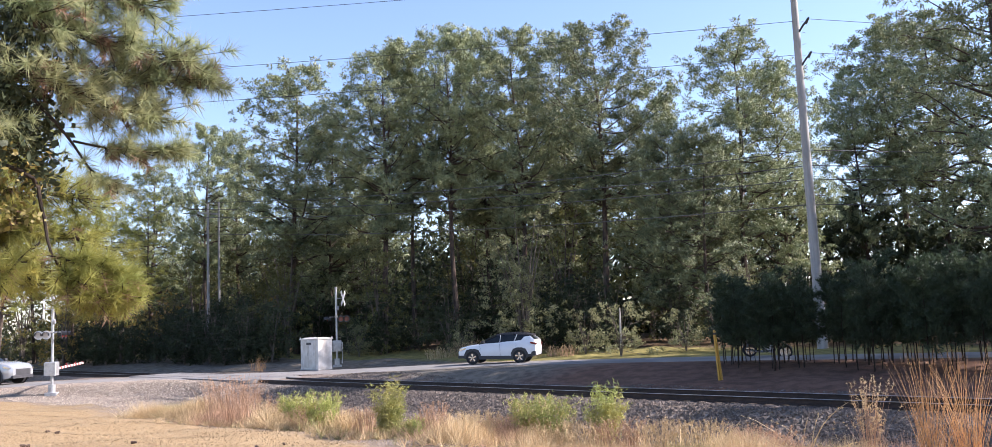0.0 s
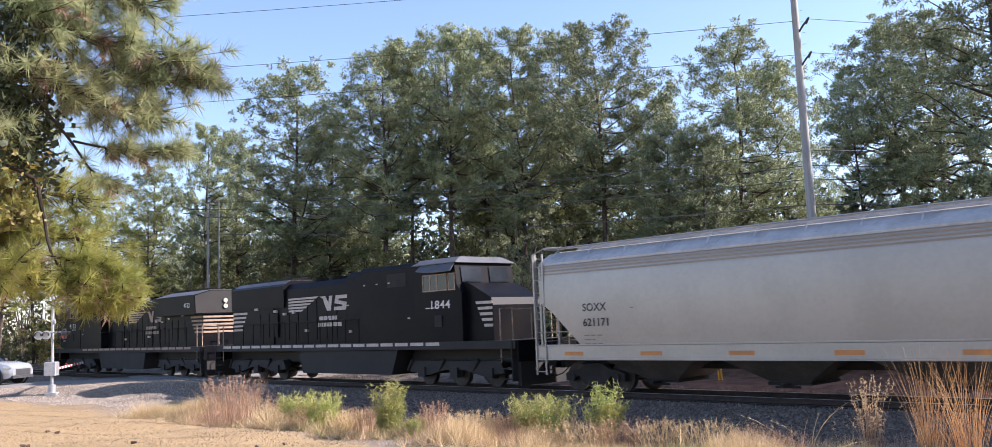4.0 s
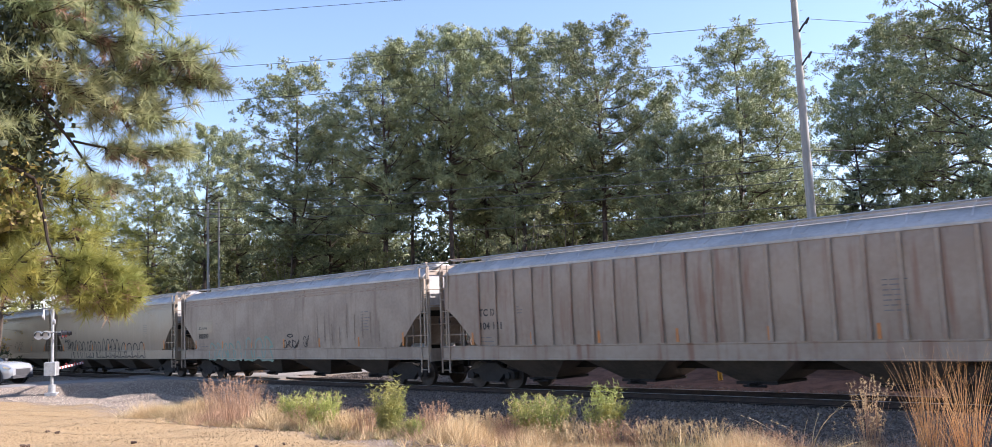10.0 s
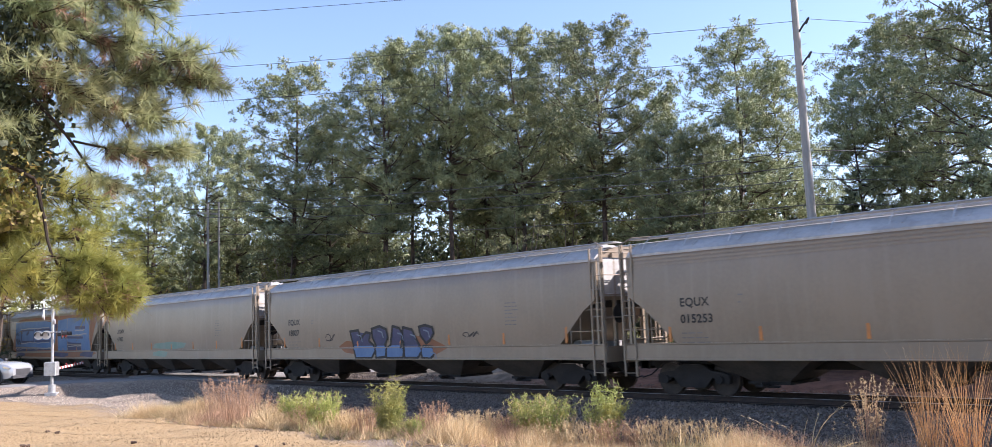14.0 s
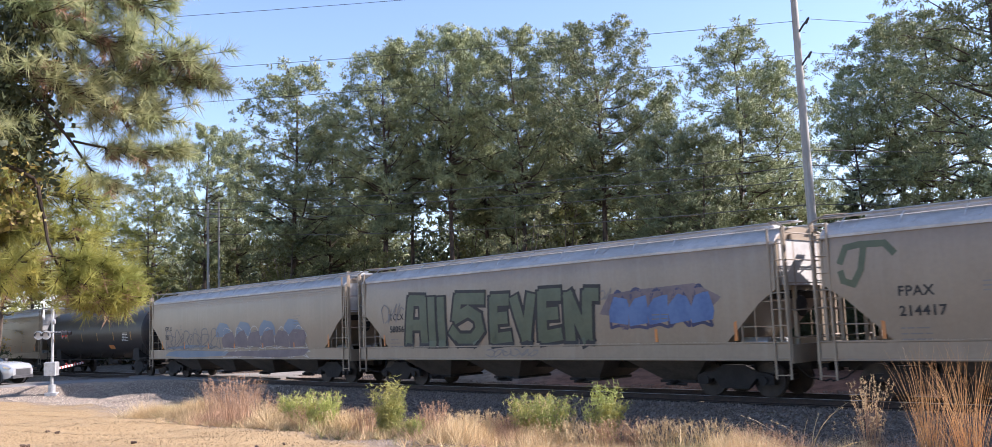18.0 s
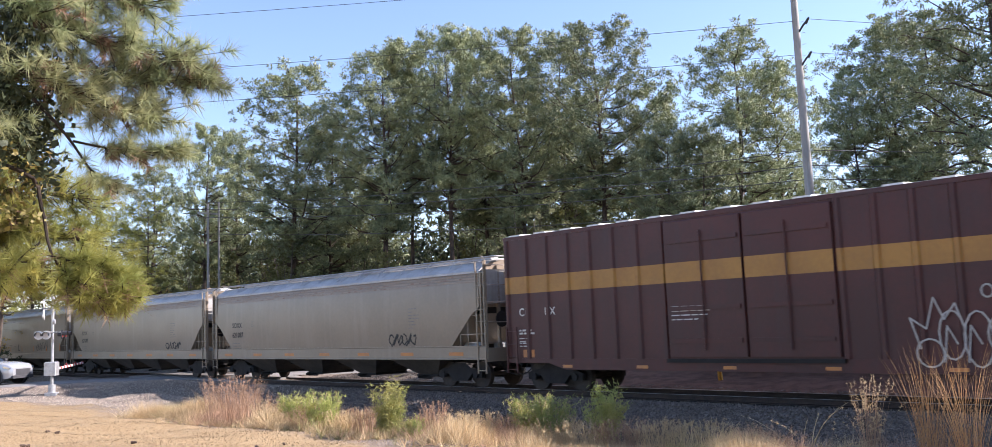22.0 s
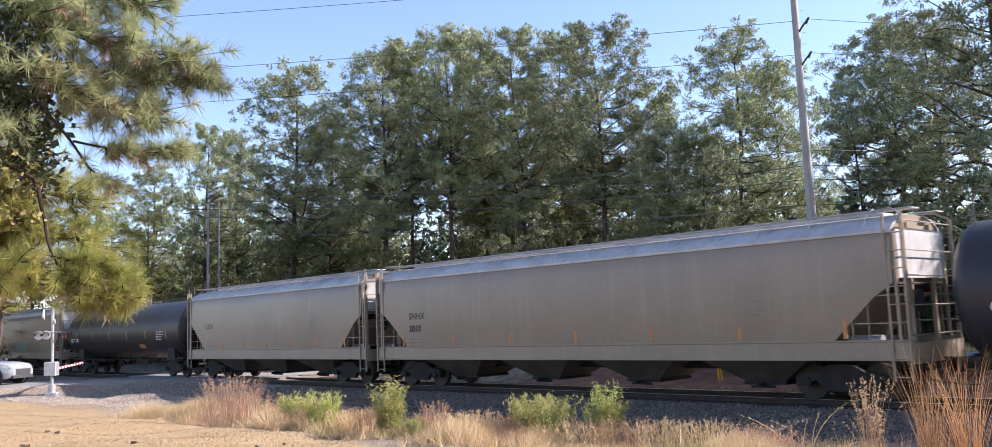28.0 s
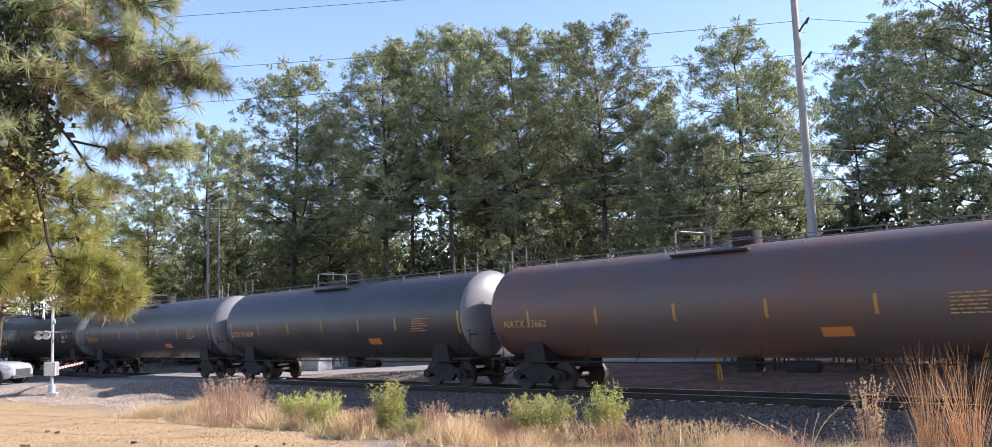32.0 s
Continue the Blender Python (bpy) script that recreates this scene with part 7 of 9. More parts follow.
def signal(x, y, turn, arm, label):
    """A crossing signal: mast, crossbuck, flashers, gate machine and arm; local x is the way of the road."""
    z = float(gz(x, y))
    ob = thing("crossing_signal", label, "crossing signal", pose(x, y, z, 0, 0, turn), "crossing signals")
    part("base", Geo().slab(-0.28, 0.28, -0.28, 0.28, -0.1, 0.12, 0.03).tube([(0, 0, 0.1), (0, 0, 0.5)], 0.17, 12), M["galv"], ob, smooth=True)
    part("mast", Geo().tube([(0, 0, 0.1), (0, 0, 4.85)], 0.068, 12).tube([(0, 0, 4.85), (0, 0, 4.93)], 0.085, 12), M["galv"], ob, smooth=True)
    part("crossarm", Geo().tube([(0, -0.72, 3.08), (0, 0.72, 3.08)], 0.03, 8).tube([(0, -0.3, 4.52), (0, 0.3, 4.52)], 0.025, 8), M["galv"], ob)
    q = arm
    lamps = [(q * 0.62, 0, (0, -1, 0), "white"), (q * 0.27, 0, (0, -1, 0), "white"), (-q * 0.42, -0.30, (-q, 0, 0), "black"), (-q * 0.42, 0.30, (-q, 0, 0), "black")]
    for lx, ly, d, tone in lamps:
        d = Vector(d)
        c = Vector((lx, ly, 2.95)) + d * 0.1
        side, up_ = d.cross(Vector((0, 0, 1))), Vector((0, 0, 1))
        tone = tone if arm < 0 else "black"
        lamp = part("flasher", Geo().disc(c, d, 0.22, 0.03, 24), M[tone], ob, "round flasher backing plate")
        hood = Geo()
        for k in range(8):
            t0, t1 = (k / 8 * 1.2 - 0.1) * math.pi, ((k + 1) / 8 * 1.2 - 0.1) * math.pi
            e0, e1 = (c + side * 0.15 * math.cos(t) + up_ * 0.15 * math.sin(t) for t in (t0, t1))
            hood.add([e0, e1, e1 + d * 0.26, e0 + d * 0.26], [(0, 1, 2, 3)])
        part("hood", hood, M["black"], lamp)
        part("lens", Geo().disc(c + d * 0.02, d, 0.14, 0.03, 20), M["white" if tone == "white" else "lens"], lamp)
        part("lamp_body", Geo().tube([c - d * 0.2, c], 0.09, 12), M["black"], lamp)
        part("bracket", Geo().tube([(0, 0, 3.08), (lx, ly, 3.08), (lx, ly, 2.95)], 0.022, 6), M["galv"], lamp)
    for a in (45, -45):
        part("crossbuck", Geo().slab(-0.61, 0.61, -0.11, 0.11, 0, 0.012, 0.003), M["white"], ob, at=pose(q * (0.42 + 0.015 * (a > 0)), 0.0, 4.22, 90, 0, 90 + (11 if arm < 0 else -18)) @ pose(0, 0, 0, 0, 0, a))
    part("crossbuck_bracket", Geo().tube([(0, 0, 4.22), (q * 0.42, 0, 4.22)], 0.025, 6), M["galv"], ob)
    machine = part("gate_machine", Geo().slab(-0.28, 0.28, -0.42, 0.22, 0.95, 1.62, 0.04), M["galv"], ob, "silver gate machine housing")
    part("arm_bracket", Geo().prism([(-0.07, 1.12), (0.07, 1.12), (0.07, 1.5), (-0.07, 1.5)], 0.22, 0.55), M["galv"], machine)
    if arm < 0:
        n = 19
        for k in range(n):
            y0, y1 = 0.5 + k * 0.28, 0.5 + (k + 1) * 0.28
            part("arm_stripe", Geo().box(-0.03, 0.03, y0, y1, 1.20 + k * 0.006, 1.31 + k * 0.006), M["red" if k % 2 else "white"], machine)
        for k in (7, 13, 18.6):
            part("arm_lamp", Geo().tube([(0, 0.5 + k * 0.28, 1.33), (0, 0.5 + k * 0.28, 1.47)], 0.05, 10), M["lens"], machine)
    else:
        part("arm_weight", Geo().box(-0.35, -0.30, -0.9, -0.3, 1.1, 1.5).box(0.30, 0.35, -0.9, -0.3, 1.1, 1.5), M["galv"], machine)
        part("conduit", Geo().tube([(0.3, 0.3, 0.2), (0.35, 0.45, 0.7), (0.3, 0.3, 1.1)], 0.03, 6), M["galv"], machine)
    part("bell", Geo().disc((0.1, -0.15, 3.6), (1, 0, 0), 0.12, 0.1, 16), M["galv"], ob)
    return ob


signal(-47.8, 15.2, 57, -1, "silver crossing mast with lowered red and white gate arm")
signal(-47.4, 31.7, 57, 1, "silver crossing mast with white crossbuck beside the cabinet")

# signal cabinet
z = float(gz(-45.8, 29.1)) - 0.05
cab_ = thing("signal_cabinet", "weathered white steel signal cabinet with two doors", "cabinet", pose(-45.75, 29.15, z) @ Matrix.Scale(0.87, 4))
part("body", Geo().slab(-1.08, 1.08, -0.55, 0.55, 0.12, 2.12, 0.02), M["boxgrey"], cab_)
part("roof", Geo().loft([[(-1.14, -0.61, 2.10), (1.14, -0.61, 2.10), (1.14, 0.61, 2.10), (-1.14, 0.61, 2.10)], [(-1.14, -0.61, 2.16), (1.14, -0.61, 2.16), (1.14, 0.61, 2.16), (-1.14, 0.61, 2.16)], [(-0.9, -0.1, 2.24), (0.9, -0.1, 2.24), (0.9, 0.1, 2.24), (-0.9, 0.1, 2.24)]]), M["boxgrey"], cab_)
part("plinth", Geo().box(-1.12, 1.12, -0.6, 0.6, -0.1, 0.12), M["pole"], cab_)
for a, b in ((-0.75, -0.02), (0.02, 0.75)):
    d = part("door", Geo().slab(a, b, -0.585, -0.55, 0.25, 1.98, 0.008), M["boxgrey"], cab_)
    part("handle", Geo().tube([((a + b) / 2 + 0.25, -0.61, 1.0), ((a + b) / 2 + 0.25, -0.61, 1.25)], 0.015, 6), M["galv"], d)
    for zz in (0.5, 1.7):
        part("hinge", Geo().tube([(a + 0.02, -0.59, zz), (a + 0.02, -0.59, zz + 0.12)], 0.015, 6), M["galv"], d)
part("vent", Geo().box(-0.3, 0.3, -0.592, -0.58, 1.75, 1.9), M["trim"], cab_)
for x in (-1.08, 1.08):
    for y in (-0.55, 0.55):
        part("lifting_lug", Geo().tube([(x, y, 2.1), (x, y, 2.26)], 0.04, 6), M["boxgrey"], cab_)


def wheel_part(car_, x, y, r, w):
    tyre = part("wheel", Geo().tube([(x, y - w / 2, r), (x, y + w / 2, r)], r, 24), M["rubber"], car_, smooth=True)
    s = -1 if y < 0 else 1
    part("rim", Geo().disc((x, y + s * (w / 2 + 0.004), r), (0, 1, 0), r * 0.66, 0.02, 20), M["trim"], tyre)
    sp = Geo()
    for k in range(5):
        a = k * math.tau / 5 + 0.3
        c, n = Vector((math.cos(a), 0, math.sin(a))), Vector((-math.sin(a), 0, math.cos(a)))
        o = Vector((x, y + s * (w / 2 + 0.016), r))
        sp.add([o + n * 0.03, o - n * 0.03, o + c * r * 0.62 - n * 0.045, o + c * r * 0.62 + n * 0.045], [(0, 1, 2, 3)])
    part("spokes", sp, M["chrome"], tyre)


def motor_car(label, category, m, paint, length, width, height, roof_mat, wheel_r, hood_z=0.98, belt=1.05):
    """A sport utility car, nose towards +x."""
    ob = thing("car", label, category, m)
    L, w = length / 2, width / 2
    # body shell: rings along the length
    def ring(x, hw, z0, z1, tuck=0.06):
        return [(x, -hw + tuck, z0), (x, -hw, z0 + 0.14), (x, -hw, z1 - 0.16), (x, -hw + 0.05, z1 - 0.03), (x, -hw + 0.16, z1), (x, hw - 0.16, z1), (x, hw - 0.05, z1 - 0.03), (x, hw, z1 - 0.16), (x, hw, z0 + 0.14), (x, hw - tuck, z0)]
    stn = [(-L, w - 0.16, 0.45, belt - 0.06), (-L + 0.12, w - 0.05, 0.36, belt), (-L + 0.7, w, 0.30, belt + 0.02), (-0.3, w - 0.01, 0.26, belt), (0.75, w - 0.01, 0.26, belt - 0.02), (0.95, w, 0.28, hood_z + 0.05), (L - 0.75, w - 0.01, 0.30, hood_z), (L - 0.22, w - 0.07, 0.36, hood_z - 0.10), (L, w - 0.22, 0.42, hood_z - 0.28)]
    part("body", Geo().loft([ring(*q) for q in stn]), paint, ob, smooth=True)
    rear, front = -L + 0.25, 1.05
    low = [(rear, -w + 0.12), (front, -w + 0.12), (front, w - 0.12), (rear, w - 0.12)]
    hi = [(rear + 0.42, -w + 0.26), (0.12, -w + 0.26), (0.12, w - 0.26), (rear + 0.42, w - 0.26)]
    part("cabin_glass", Geo().loft([[(x, y, belt - 0.04) for x, y in low], [(x, y, height - 0.06) for x, y in hi]]), M["glass"], ob, "dark glazed upper cabin")
    part("roof", Geo().loft([[(rear + 0.36, -w + 0.25, height - 0.07), (0.16, -w + 0.25, height - 0.07), (0.16, w - 0.25, height - 0.07), (rear + 0.36, w - 0.25, height - 0.07)], [(rear + 0.5, -w + 0.34, height), (0.0, -w + 0.34, height), (0.0, w - 0.34, height), (rear + 0.5, w - 0.34, height)]]), roof_mat, ob)
    # pillars over the glass
    for s in (-1, 1):
        for xa, xb, ta, tb in ((front - 0.02, front - 0.16, 0.13, 0.03), (-0.05, -0.17, -0.12, -0.24), (-1.02, -1.12, -0.98, -1.10), (rear + 0.32, rear - 0.01, rear + 0.62, rear + 0.40)):
            y0, y1 = s * (w - 0.112), s * (w - 0.25)
            part("pillar", Geo().add([(xa, y0, belt - 0.03), (xb, y0, belt - 0.03), (tb, y1, height - 0.05), (ta, y1, height - 0.05)], [(0, 1, 2, 3)]), roof_mat, ob)
    # cladding, arches, lights
    for s in (-1, 1):
        y0, y1 = sorted((s * (w - 0.02), s * (w + 0.012)))
        part("sill_cladding", Geo().box(-L + 1.25, L - 1.35, y0, y1, 0.26, 0.44), M["trim"], ob)
        for x in (-L + 0.85, L - 0.92):
            arch = Geo()
            pts = [(x + (wheel_r + q) * math.cos(t), wheel_r + (wheel_r + q) * math.sin(t)) for q, tt in ((0.05, np.linspace(-0.35, math.pi + 0.35, 14)), (0.13, np.linspace(math.pi + 0.35, -0.35, 14))) for t in tt]
            for i in range(13):
                a, b, c, d = pts[i], pts[i + 1], pts[26 - i], pts[27 - i]
                arch.add([(a[0], s * (w + 0.014), a[1]), (b[0], s * (w + 0.014), b[1]), (c[0], s * (w + 0.014), c[1]), (d[0], s * (w + 0.014), d[1])], [(0, 1, 2, 3)])
            part("arch_trim", arch, M["trim"], ob)
            part("wheel_well", Geo().disc((x, s * (w + 0.006), wheel_r), (0, 1, 0), wheel_r + 0.06, 0.012, 24), M["rubber"], ob)
            wheel_part(ob, x, s * (w - 0.085), wheel_r, 0.22)
        part("headlight", Geo().prism([(L - 0.45, hood_z - 0.16), (L - 0.08, hood_z - 0.26), (L - 0.12, hood_z - 0.34), (L - 0.45, hood_z - 0.26)], min(s * (w - 0.2), s * (w - 0.035)), max(s * (w - 0.2), s * (w - 0.035))), M["chrome"], ob)
        part("tail_light", Geo().box(-L + 0.02, -L + 0.36, min(s * (w - 0.2), s * (w + 0.002)), max(s * (w - 0.2), s * (w + 0.002)), belt - 0.20, belt - 0.08), M["lens"], ob)
        part("mirror", Geo().slab(0.72, 0.92, min(s * (w + 0.02), s * (w + 0.2)), max(s * (w + 0.02), s * (w + 0.2)), belt + 0.0, belt + 0.14, 0.02), M["trim"], ob)
        for x in (0.1, -0.95):
            part("door_handle", Geo().box(x - 0.1, x + 0.1, min(s * w, s * (w + 0.02)), max(s * w, s * (w + 0.02)), belt - 0.2, belt - 0.16), M["trim"], ob)
    part("grille", Geo().box(L - 0.06, L + 0.01, -w + 0.42, w - 0.42, 0.5, hood_z - 0.34), M["trim"], ob)
    part("bumper", Geo().slab(L - 0.25, L + 0.03, -w + 0.2, w - 0.2, 0.34, 0.50, 0.03), M["trim"], ob)
    part("rear_bumper", Geo().slab(-L - 0.03, -L + 0.3, -w + 0.12, w - 0.12, 0.36, 0.56, 0.03), M["trim"], ob)
    return ob


ang = math.degrees(math.atan2(0.75, 2.7)) + 180


def white_suv(m):
    ob = thing("car", "white sport utility car with black roof stopped on the road", "car", m)
    w = 0.93

    def ring(x, hw, z0, z1):
        return [(x, -hw + 0.10, z0), (x, -hw, z0 + 0.16), (x, -hw - 0.0, z0 + 0.5 * (z1 - z0)), (x, -hw + 0.03, z1 - 0.10), (x, -hw + 0.12, z1), (x, hw - 0.12, z1), (x, hw - 0.03, z1 - 0.10), (x, hw, z0 + 0.5 * (z1 - z0)), (x, hw, z0 + 0.16), (x, hw - 0.10, z0)]
    stn = [(-2.30, 0.72, 0.55, 1.16), (-2.24, 0.84, 0.42, 1.28), (-2.0, 0.91, 0.36, 1.30), (-1.4, w, 0.32, 1.26), (-0.3, w - 0.01, 0.28, 1.20), (0.6, w - 0.01, 0.28, 1.14), (0.95, w, 0.30, 1.10), (1.5, w, 0.32, 1.05), (1.95, 0.88, 0.36, 0.97), (2.2, 0.76, 0.42, 0.88), (2.30, 0.60, 0.50, 0.74)]
    part("body", Geo().loft([ring(*q) for q in stn]), M["carwhite"], ob, smooth=True)
    part("hood", Geo().loft([[(x, -q, z), (x, -q * 0.6, z + 0.03), (x, q * 0.6, z + 0.03), (x, q, z)] for x, q, z in ((0.98, 0.78, 1.09), (1.6, 0.74, 1.035), (2.12, 0.60, 0.915))]), M["carwhite"], ob, smooth=True)

    def house(x, zb, zt, qb, qt):
        return [(x, -qb, zb), (x, -qt - 0.03, zt - 0.06), (x, -qt + 0.10, zt), (x, qt - 0.10, zt), (x, qt + 0.03, zt - 0.06), (x, qb, zb)]
    part("cabin_glass", Geo().loft([house(1.0, 1.04, 1.12, 0.82, 0.78), house(0.45, 1.08, 1.40, 0.83, 0.70), house(-0.05, 1.10, 1.60, 0.84, 0.66), house(-0.8, 1.12, 1.645, 0.84, 0.65), (house(-1.65, 1.14, 1.60, 0.83, 0.63)), house(-2.16, 1.16, 1.34, 0.80, 0.66)]), M["glass"], ob, "dark glazed cabin", smooth=True)
    part("roof", Geo().loft([[(x, -q - 0.03, z - 0.08), (x, -q + 0.02, z), (x, 0, z + 0.03), (x, q - 0.02, z), (x, q + 0.03, z - 0.08)] for x, q, z in ((0.02, 0.62, 1.615), (-0.4, 0.65, 1.665), (-1.0, 0.65, 1.675), (-1.7, 0.63, 1.635), (-2.02, 0.60, 1.585))]), M["black"], ob, "glossy black roof with rear spoiler", smooth=True)
    for s in (-1, 1):
        part("roof_rail", Geo().tube([(-0.2, s * 0.6, 1.69), (-0.9, s * 0.61, 1.71), (-1.6, s * 0.58, 1.68)], 0.018, 6), M["trim"], ob)
        part("front_pillar", Geo().tube([(0.98, s * 0.81, 1.10), (0.45, s * 0.735, 1.40), (0.0, s * 0.69, 1.58)], 0.035, 6), M["black"], ob)
        for xa, xb in ((-0.22, -0.26), (-1.02, -1.20)):
            part("pillar", Geo().tube([(xa, s * 0.845, 1.13), (xb, s * 0.69, 1.585)], 0.026, 6), M["galv"], ob)
        part("rear_quarter", Geo().loft([[(x, s * 0.80, zb), (x, s * (0.885 - 0.0), zb), (x, s * qt, zt), (x, s * (qt - 0.08), zt)] for x, zb, zt, qt in ((-1.42, 1.14, 1.22, 0.87), (-1.62, 1.16, 1.45, 0.77), (-1.95, 1.18, 1.50, 0.72), (-2.18, 1.18, 1.30, 0.80))]), M["carwhite"], ob, "white rear quarter panel")
        y0, y1 = sorted((s * (w - 0.03), s * (w + 0.014)))
        part("sill_cladding", Geo().prism([(-0.98, 0.26), (0.98, 0.26), (0.94, 0.46), (-0.94, 0.42)], y0, y1), M["trim"], ob)
        part("bumper_cladding", Geo().prism([(-2.28, 0.42), (-1.82, 0.34), (-1.82, 0.56), (-2.26, 0.66)], *sorted((s * 0.70, s * 0.90))), M["trim"], ob)
        part("front_cladding", Geo().prism([(1.80, 0.34), (2.2, 0.38), (2.24, 0.50), (1.80, 0.50)], *sorted((s * 0.66, s * 0.885))), M["trim"], ob)
        for x in (-1.35, 1.37):
            part("arch_trim", Geo().prism([(x + 0.47, 0.30), (x + 0.49, 0.55), (x + 0.36, 0.80), (x + 0.14, 0.87), (x - 0.14, 0.87), (x - 0.36, 0.80), (x - 0.49, 0.55), (x - 0.47, 0.30)], *sorted((s * (w - 0.05), s * (w + 0.012)))), M["trim"], ob, "black angular arch cladding")
            wheel_part(ob, x, s * (w - 0.092), 0.37, 0.23)
        part("headlight", Geo().prism([(1.72, 0.95), (2.18, 0.84), (2.14, 0.77), (1.80, 0.85)], *sorted((s * 0.62, s * 0.885))), M["chrome"], ob)
        part("tail_light", Geo().prism([(-2.31, 1.10), (-1.98, 1.16), (-2.0, 1.07), (-2.31, 1.0)], *sorted((s * 0.55, s * 0.905))), M["lens"], ob)
        part("mirror", Geo().slab(0.62, 0.80, *sorted((s * 0.92, s * 1.12)), 1.16, 1.30, 0.03), M["black"], ob)
        for x in (-0.05, -0.95):
            part("door_handle", Geo().box(x - 0.12, x + 0.10, *sorted((s * (w - 0.01), s * (w + 0.02))), 1.02, 1.055), M["carwhite"], ob)
        for x, zt in ((0.92, 1.02), (-0.24, 1.10), (-1.18, 1.1)):
            part("door_seam", Geo().box(x - 0.006, x + 0.006, *sorted((s * (w - 0.02), s * (w + 0.003))), 0.46, zt), M["trim"], ob)
    part("grille", Geo().slab(2.2, 2.315, -0.5, 0.5, 0.52, 0.78, 0.03), M["trim"], ob)
    part("bumper", Geo().slab(2.1, 2.31, -0.62, 0.62, 0.34, 0.50, 0.03), M["trim"], ob)
    return ob


def motorcycle(m):
    """A standing motorcycle, nose along +x: wheels, frame, tank, seat, engine, fork and bars."""
    ob = thing("motorcycle", "dark motorcycle parked behind the young pines", "motorcycle", m)
    for x in (-0.74, 0.74):
        w = part("wheel", Geo().disc((x, 0, 0.31), (0, 1, 0), 0.24, 0.035, 20), M["chrome"], ob)
        part("tyre", Geo().loft([[(x + q * math.cos(t * math.tau / 24), y, 0.31 + q * math.sin(t * math.tau / 24)) for t in range(24)] for y, q in ((-0.06, 0.23), (-0.065, 0.29), (0, 0.315), (0.065, 0.29), (0.06, 0.23))], False), M["rubber"], w, smooth=True)
        part("fender", Geo().loft([[(x + q * math.cos(t), y, 0.31 + q * math.sin(t)) for y, q in ((-0.08, 0.33), (0, 0.36), (0.08, 0.33))] for t in np.linspace(0.5, 2.7, 9)], False), M["black"], ob, smooth=True)
    for y in (-0.09, 0.09):
        part("fork", Geo().tube([(0.74, y, 0.31), (0.52, y, 0.95)], 0.024, 8), M["chrome"], ob)
        part("handlebar", Geo().tube([(0.50, y * 0.5, 0.98), (0.40, y * 2.4, 1.12), (0.24, y * 4.2, 1.10)], 0.015, 6), M["chrome"], ob)
        part("exhaust", Geo().tube([(0.18, y * 1.6, 0.35), (-0.2, y * 1.8, 0.26), (-0.95, y * 1.9, 0.30)], 0.045, 10), M["chrome"], ob)
    part("frame", Geo().tube([(0.52, 0, 0.85), (0.30, 0, 0.30), (-0.30, 0, 0.28), (-0.74, 0, 0.31)], 0.028, 8), M["black"], ob)
    part("engine", Geo().slab(-0.22, 0.26, -0.17, 0.17, 0.25, 0.58, 0.04), M["galv"], ob, "finned metal engine")
    part("fuel_tank", Geo().loft([[(x, -h, z), (x, -h, z + 0.12), (x, 0, z + 0.2), (x, h, z + 0.12), (x, h, z)] for x, h, z in ((0.42, 0.07, 0.72), (0.25, 0.15, 0.68), (0.0, 0.15, 0.66), (-0.15, 0.08, 0.66))]), M["black"], ob, smooth=True)
    part("seat", Geo().loft([[(x, -h, z), (x, -h * 0.8, z + 0.09), (x, h * 0.8, z + 0.09), (x, h, z)] for x, h, z in ((-0.12, 0.11, 0.63), (-0.4, 0.16, 0.60), (-0.62, 0.14, 0.68), (-0.85, 0.10, 0.72))]), M["rubber"], ob, smooth=True)
    part("headlamp", Geo().tube([(0.54, 0, 0.88), (0.68, 0, 0.87), (0.70, 0, 0.87)], 0.09, 14), M["chrome"], ob, smooth=True)
    part("saddlebag", Geo().slab(-0.9, -0.5, 0.14, 0.32, 0.40, 0.66, 0.04).slab(-0.9, -0.5, -0.32, -0.14, 0.40, 0.66, 0.04), M["black"], ob)
    return ob


motorcycle(pose(-20.3, 35.7, float(gz(-20.3, 35.7)), 0, 6, 35))
white_suv(pose(-33.9, 32.7, float(gz(-33.9, 32.7)) + 0.05, 0, 0, 212) @ Matrix.Scale(0.91, 4))
motor_car("silver pickup waiting at the lowered gate", "car", pose(-58.4, 14.45, float(gz(-58.4, 14.45)) + 0.05, 0, 0, UROAD) @ Matrix.Scale(1.1, 4), M["silver"], 5.4, 1.98, 1.86, M["silver"], 0.40, 1.15, 1.22)

# ---- power line ----
pole_ = thing("utility_pole", "tall weathered grey utility pole with stacked insulator arms", "utility pole", pose(-21.35, 43.0, float(gz(-21.35, 43.0))))
part("shaft", Geo().tube([(0, 0, -0.3), (-0.05, 0, 10), (-0.1, 0, 22)], 0.27, 16, 0.15), M["pole"], pole_, smooth=True)
for z in (19.9, 16.75, 14.95):
    arm = part("insulator_arm", Geo().tube([(0.02, 0, z - 0.5), (0.35, 0.05, z - 0.08), (0.5, 0.06, z + 0.02)], 0.055, 8), M["black"], pole_)
    part("insulator", Geo().tube([(0.42, 0.05, z - 0.1), (0.62, 0.07, z + 0.2)], 0.09, 10, 0.05), M["black"], arm)
for k in range(24):
    part("climbing_peg", Geo().tube([(0.2, 0, 6 + k * 0.6), (0.38, 0, 6 + k * 0.6)], 0.012, 4), M["galv"], pole_)
left_pole = thing("utility_pole", "slim weathered wooden pole with a crossarm among the trees", "utility pole", pose(-71.8, 35.2, float(gz(-71.8, 35.2))))
part("shaft", Geo().tube([(0, 0, -0.3), (0, 0, 13.2)], 0.14, 10, 0.10), M["pole"], left_pole, smooth=True)
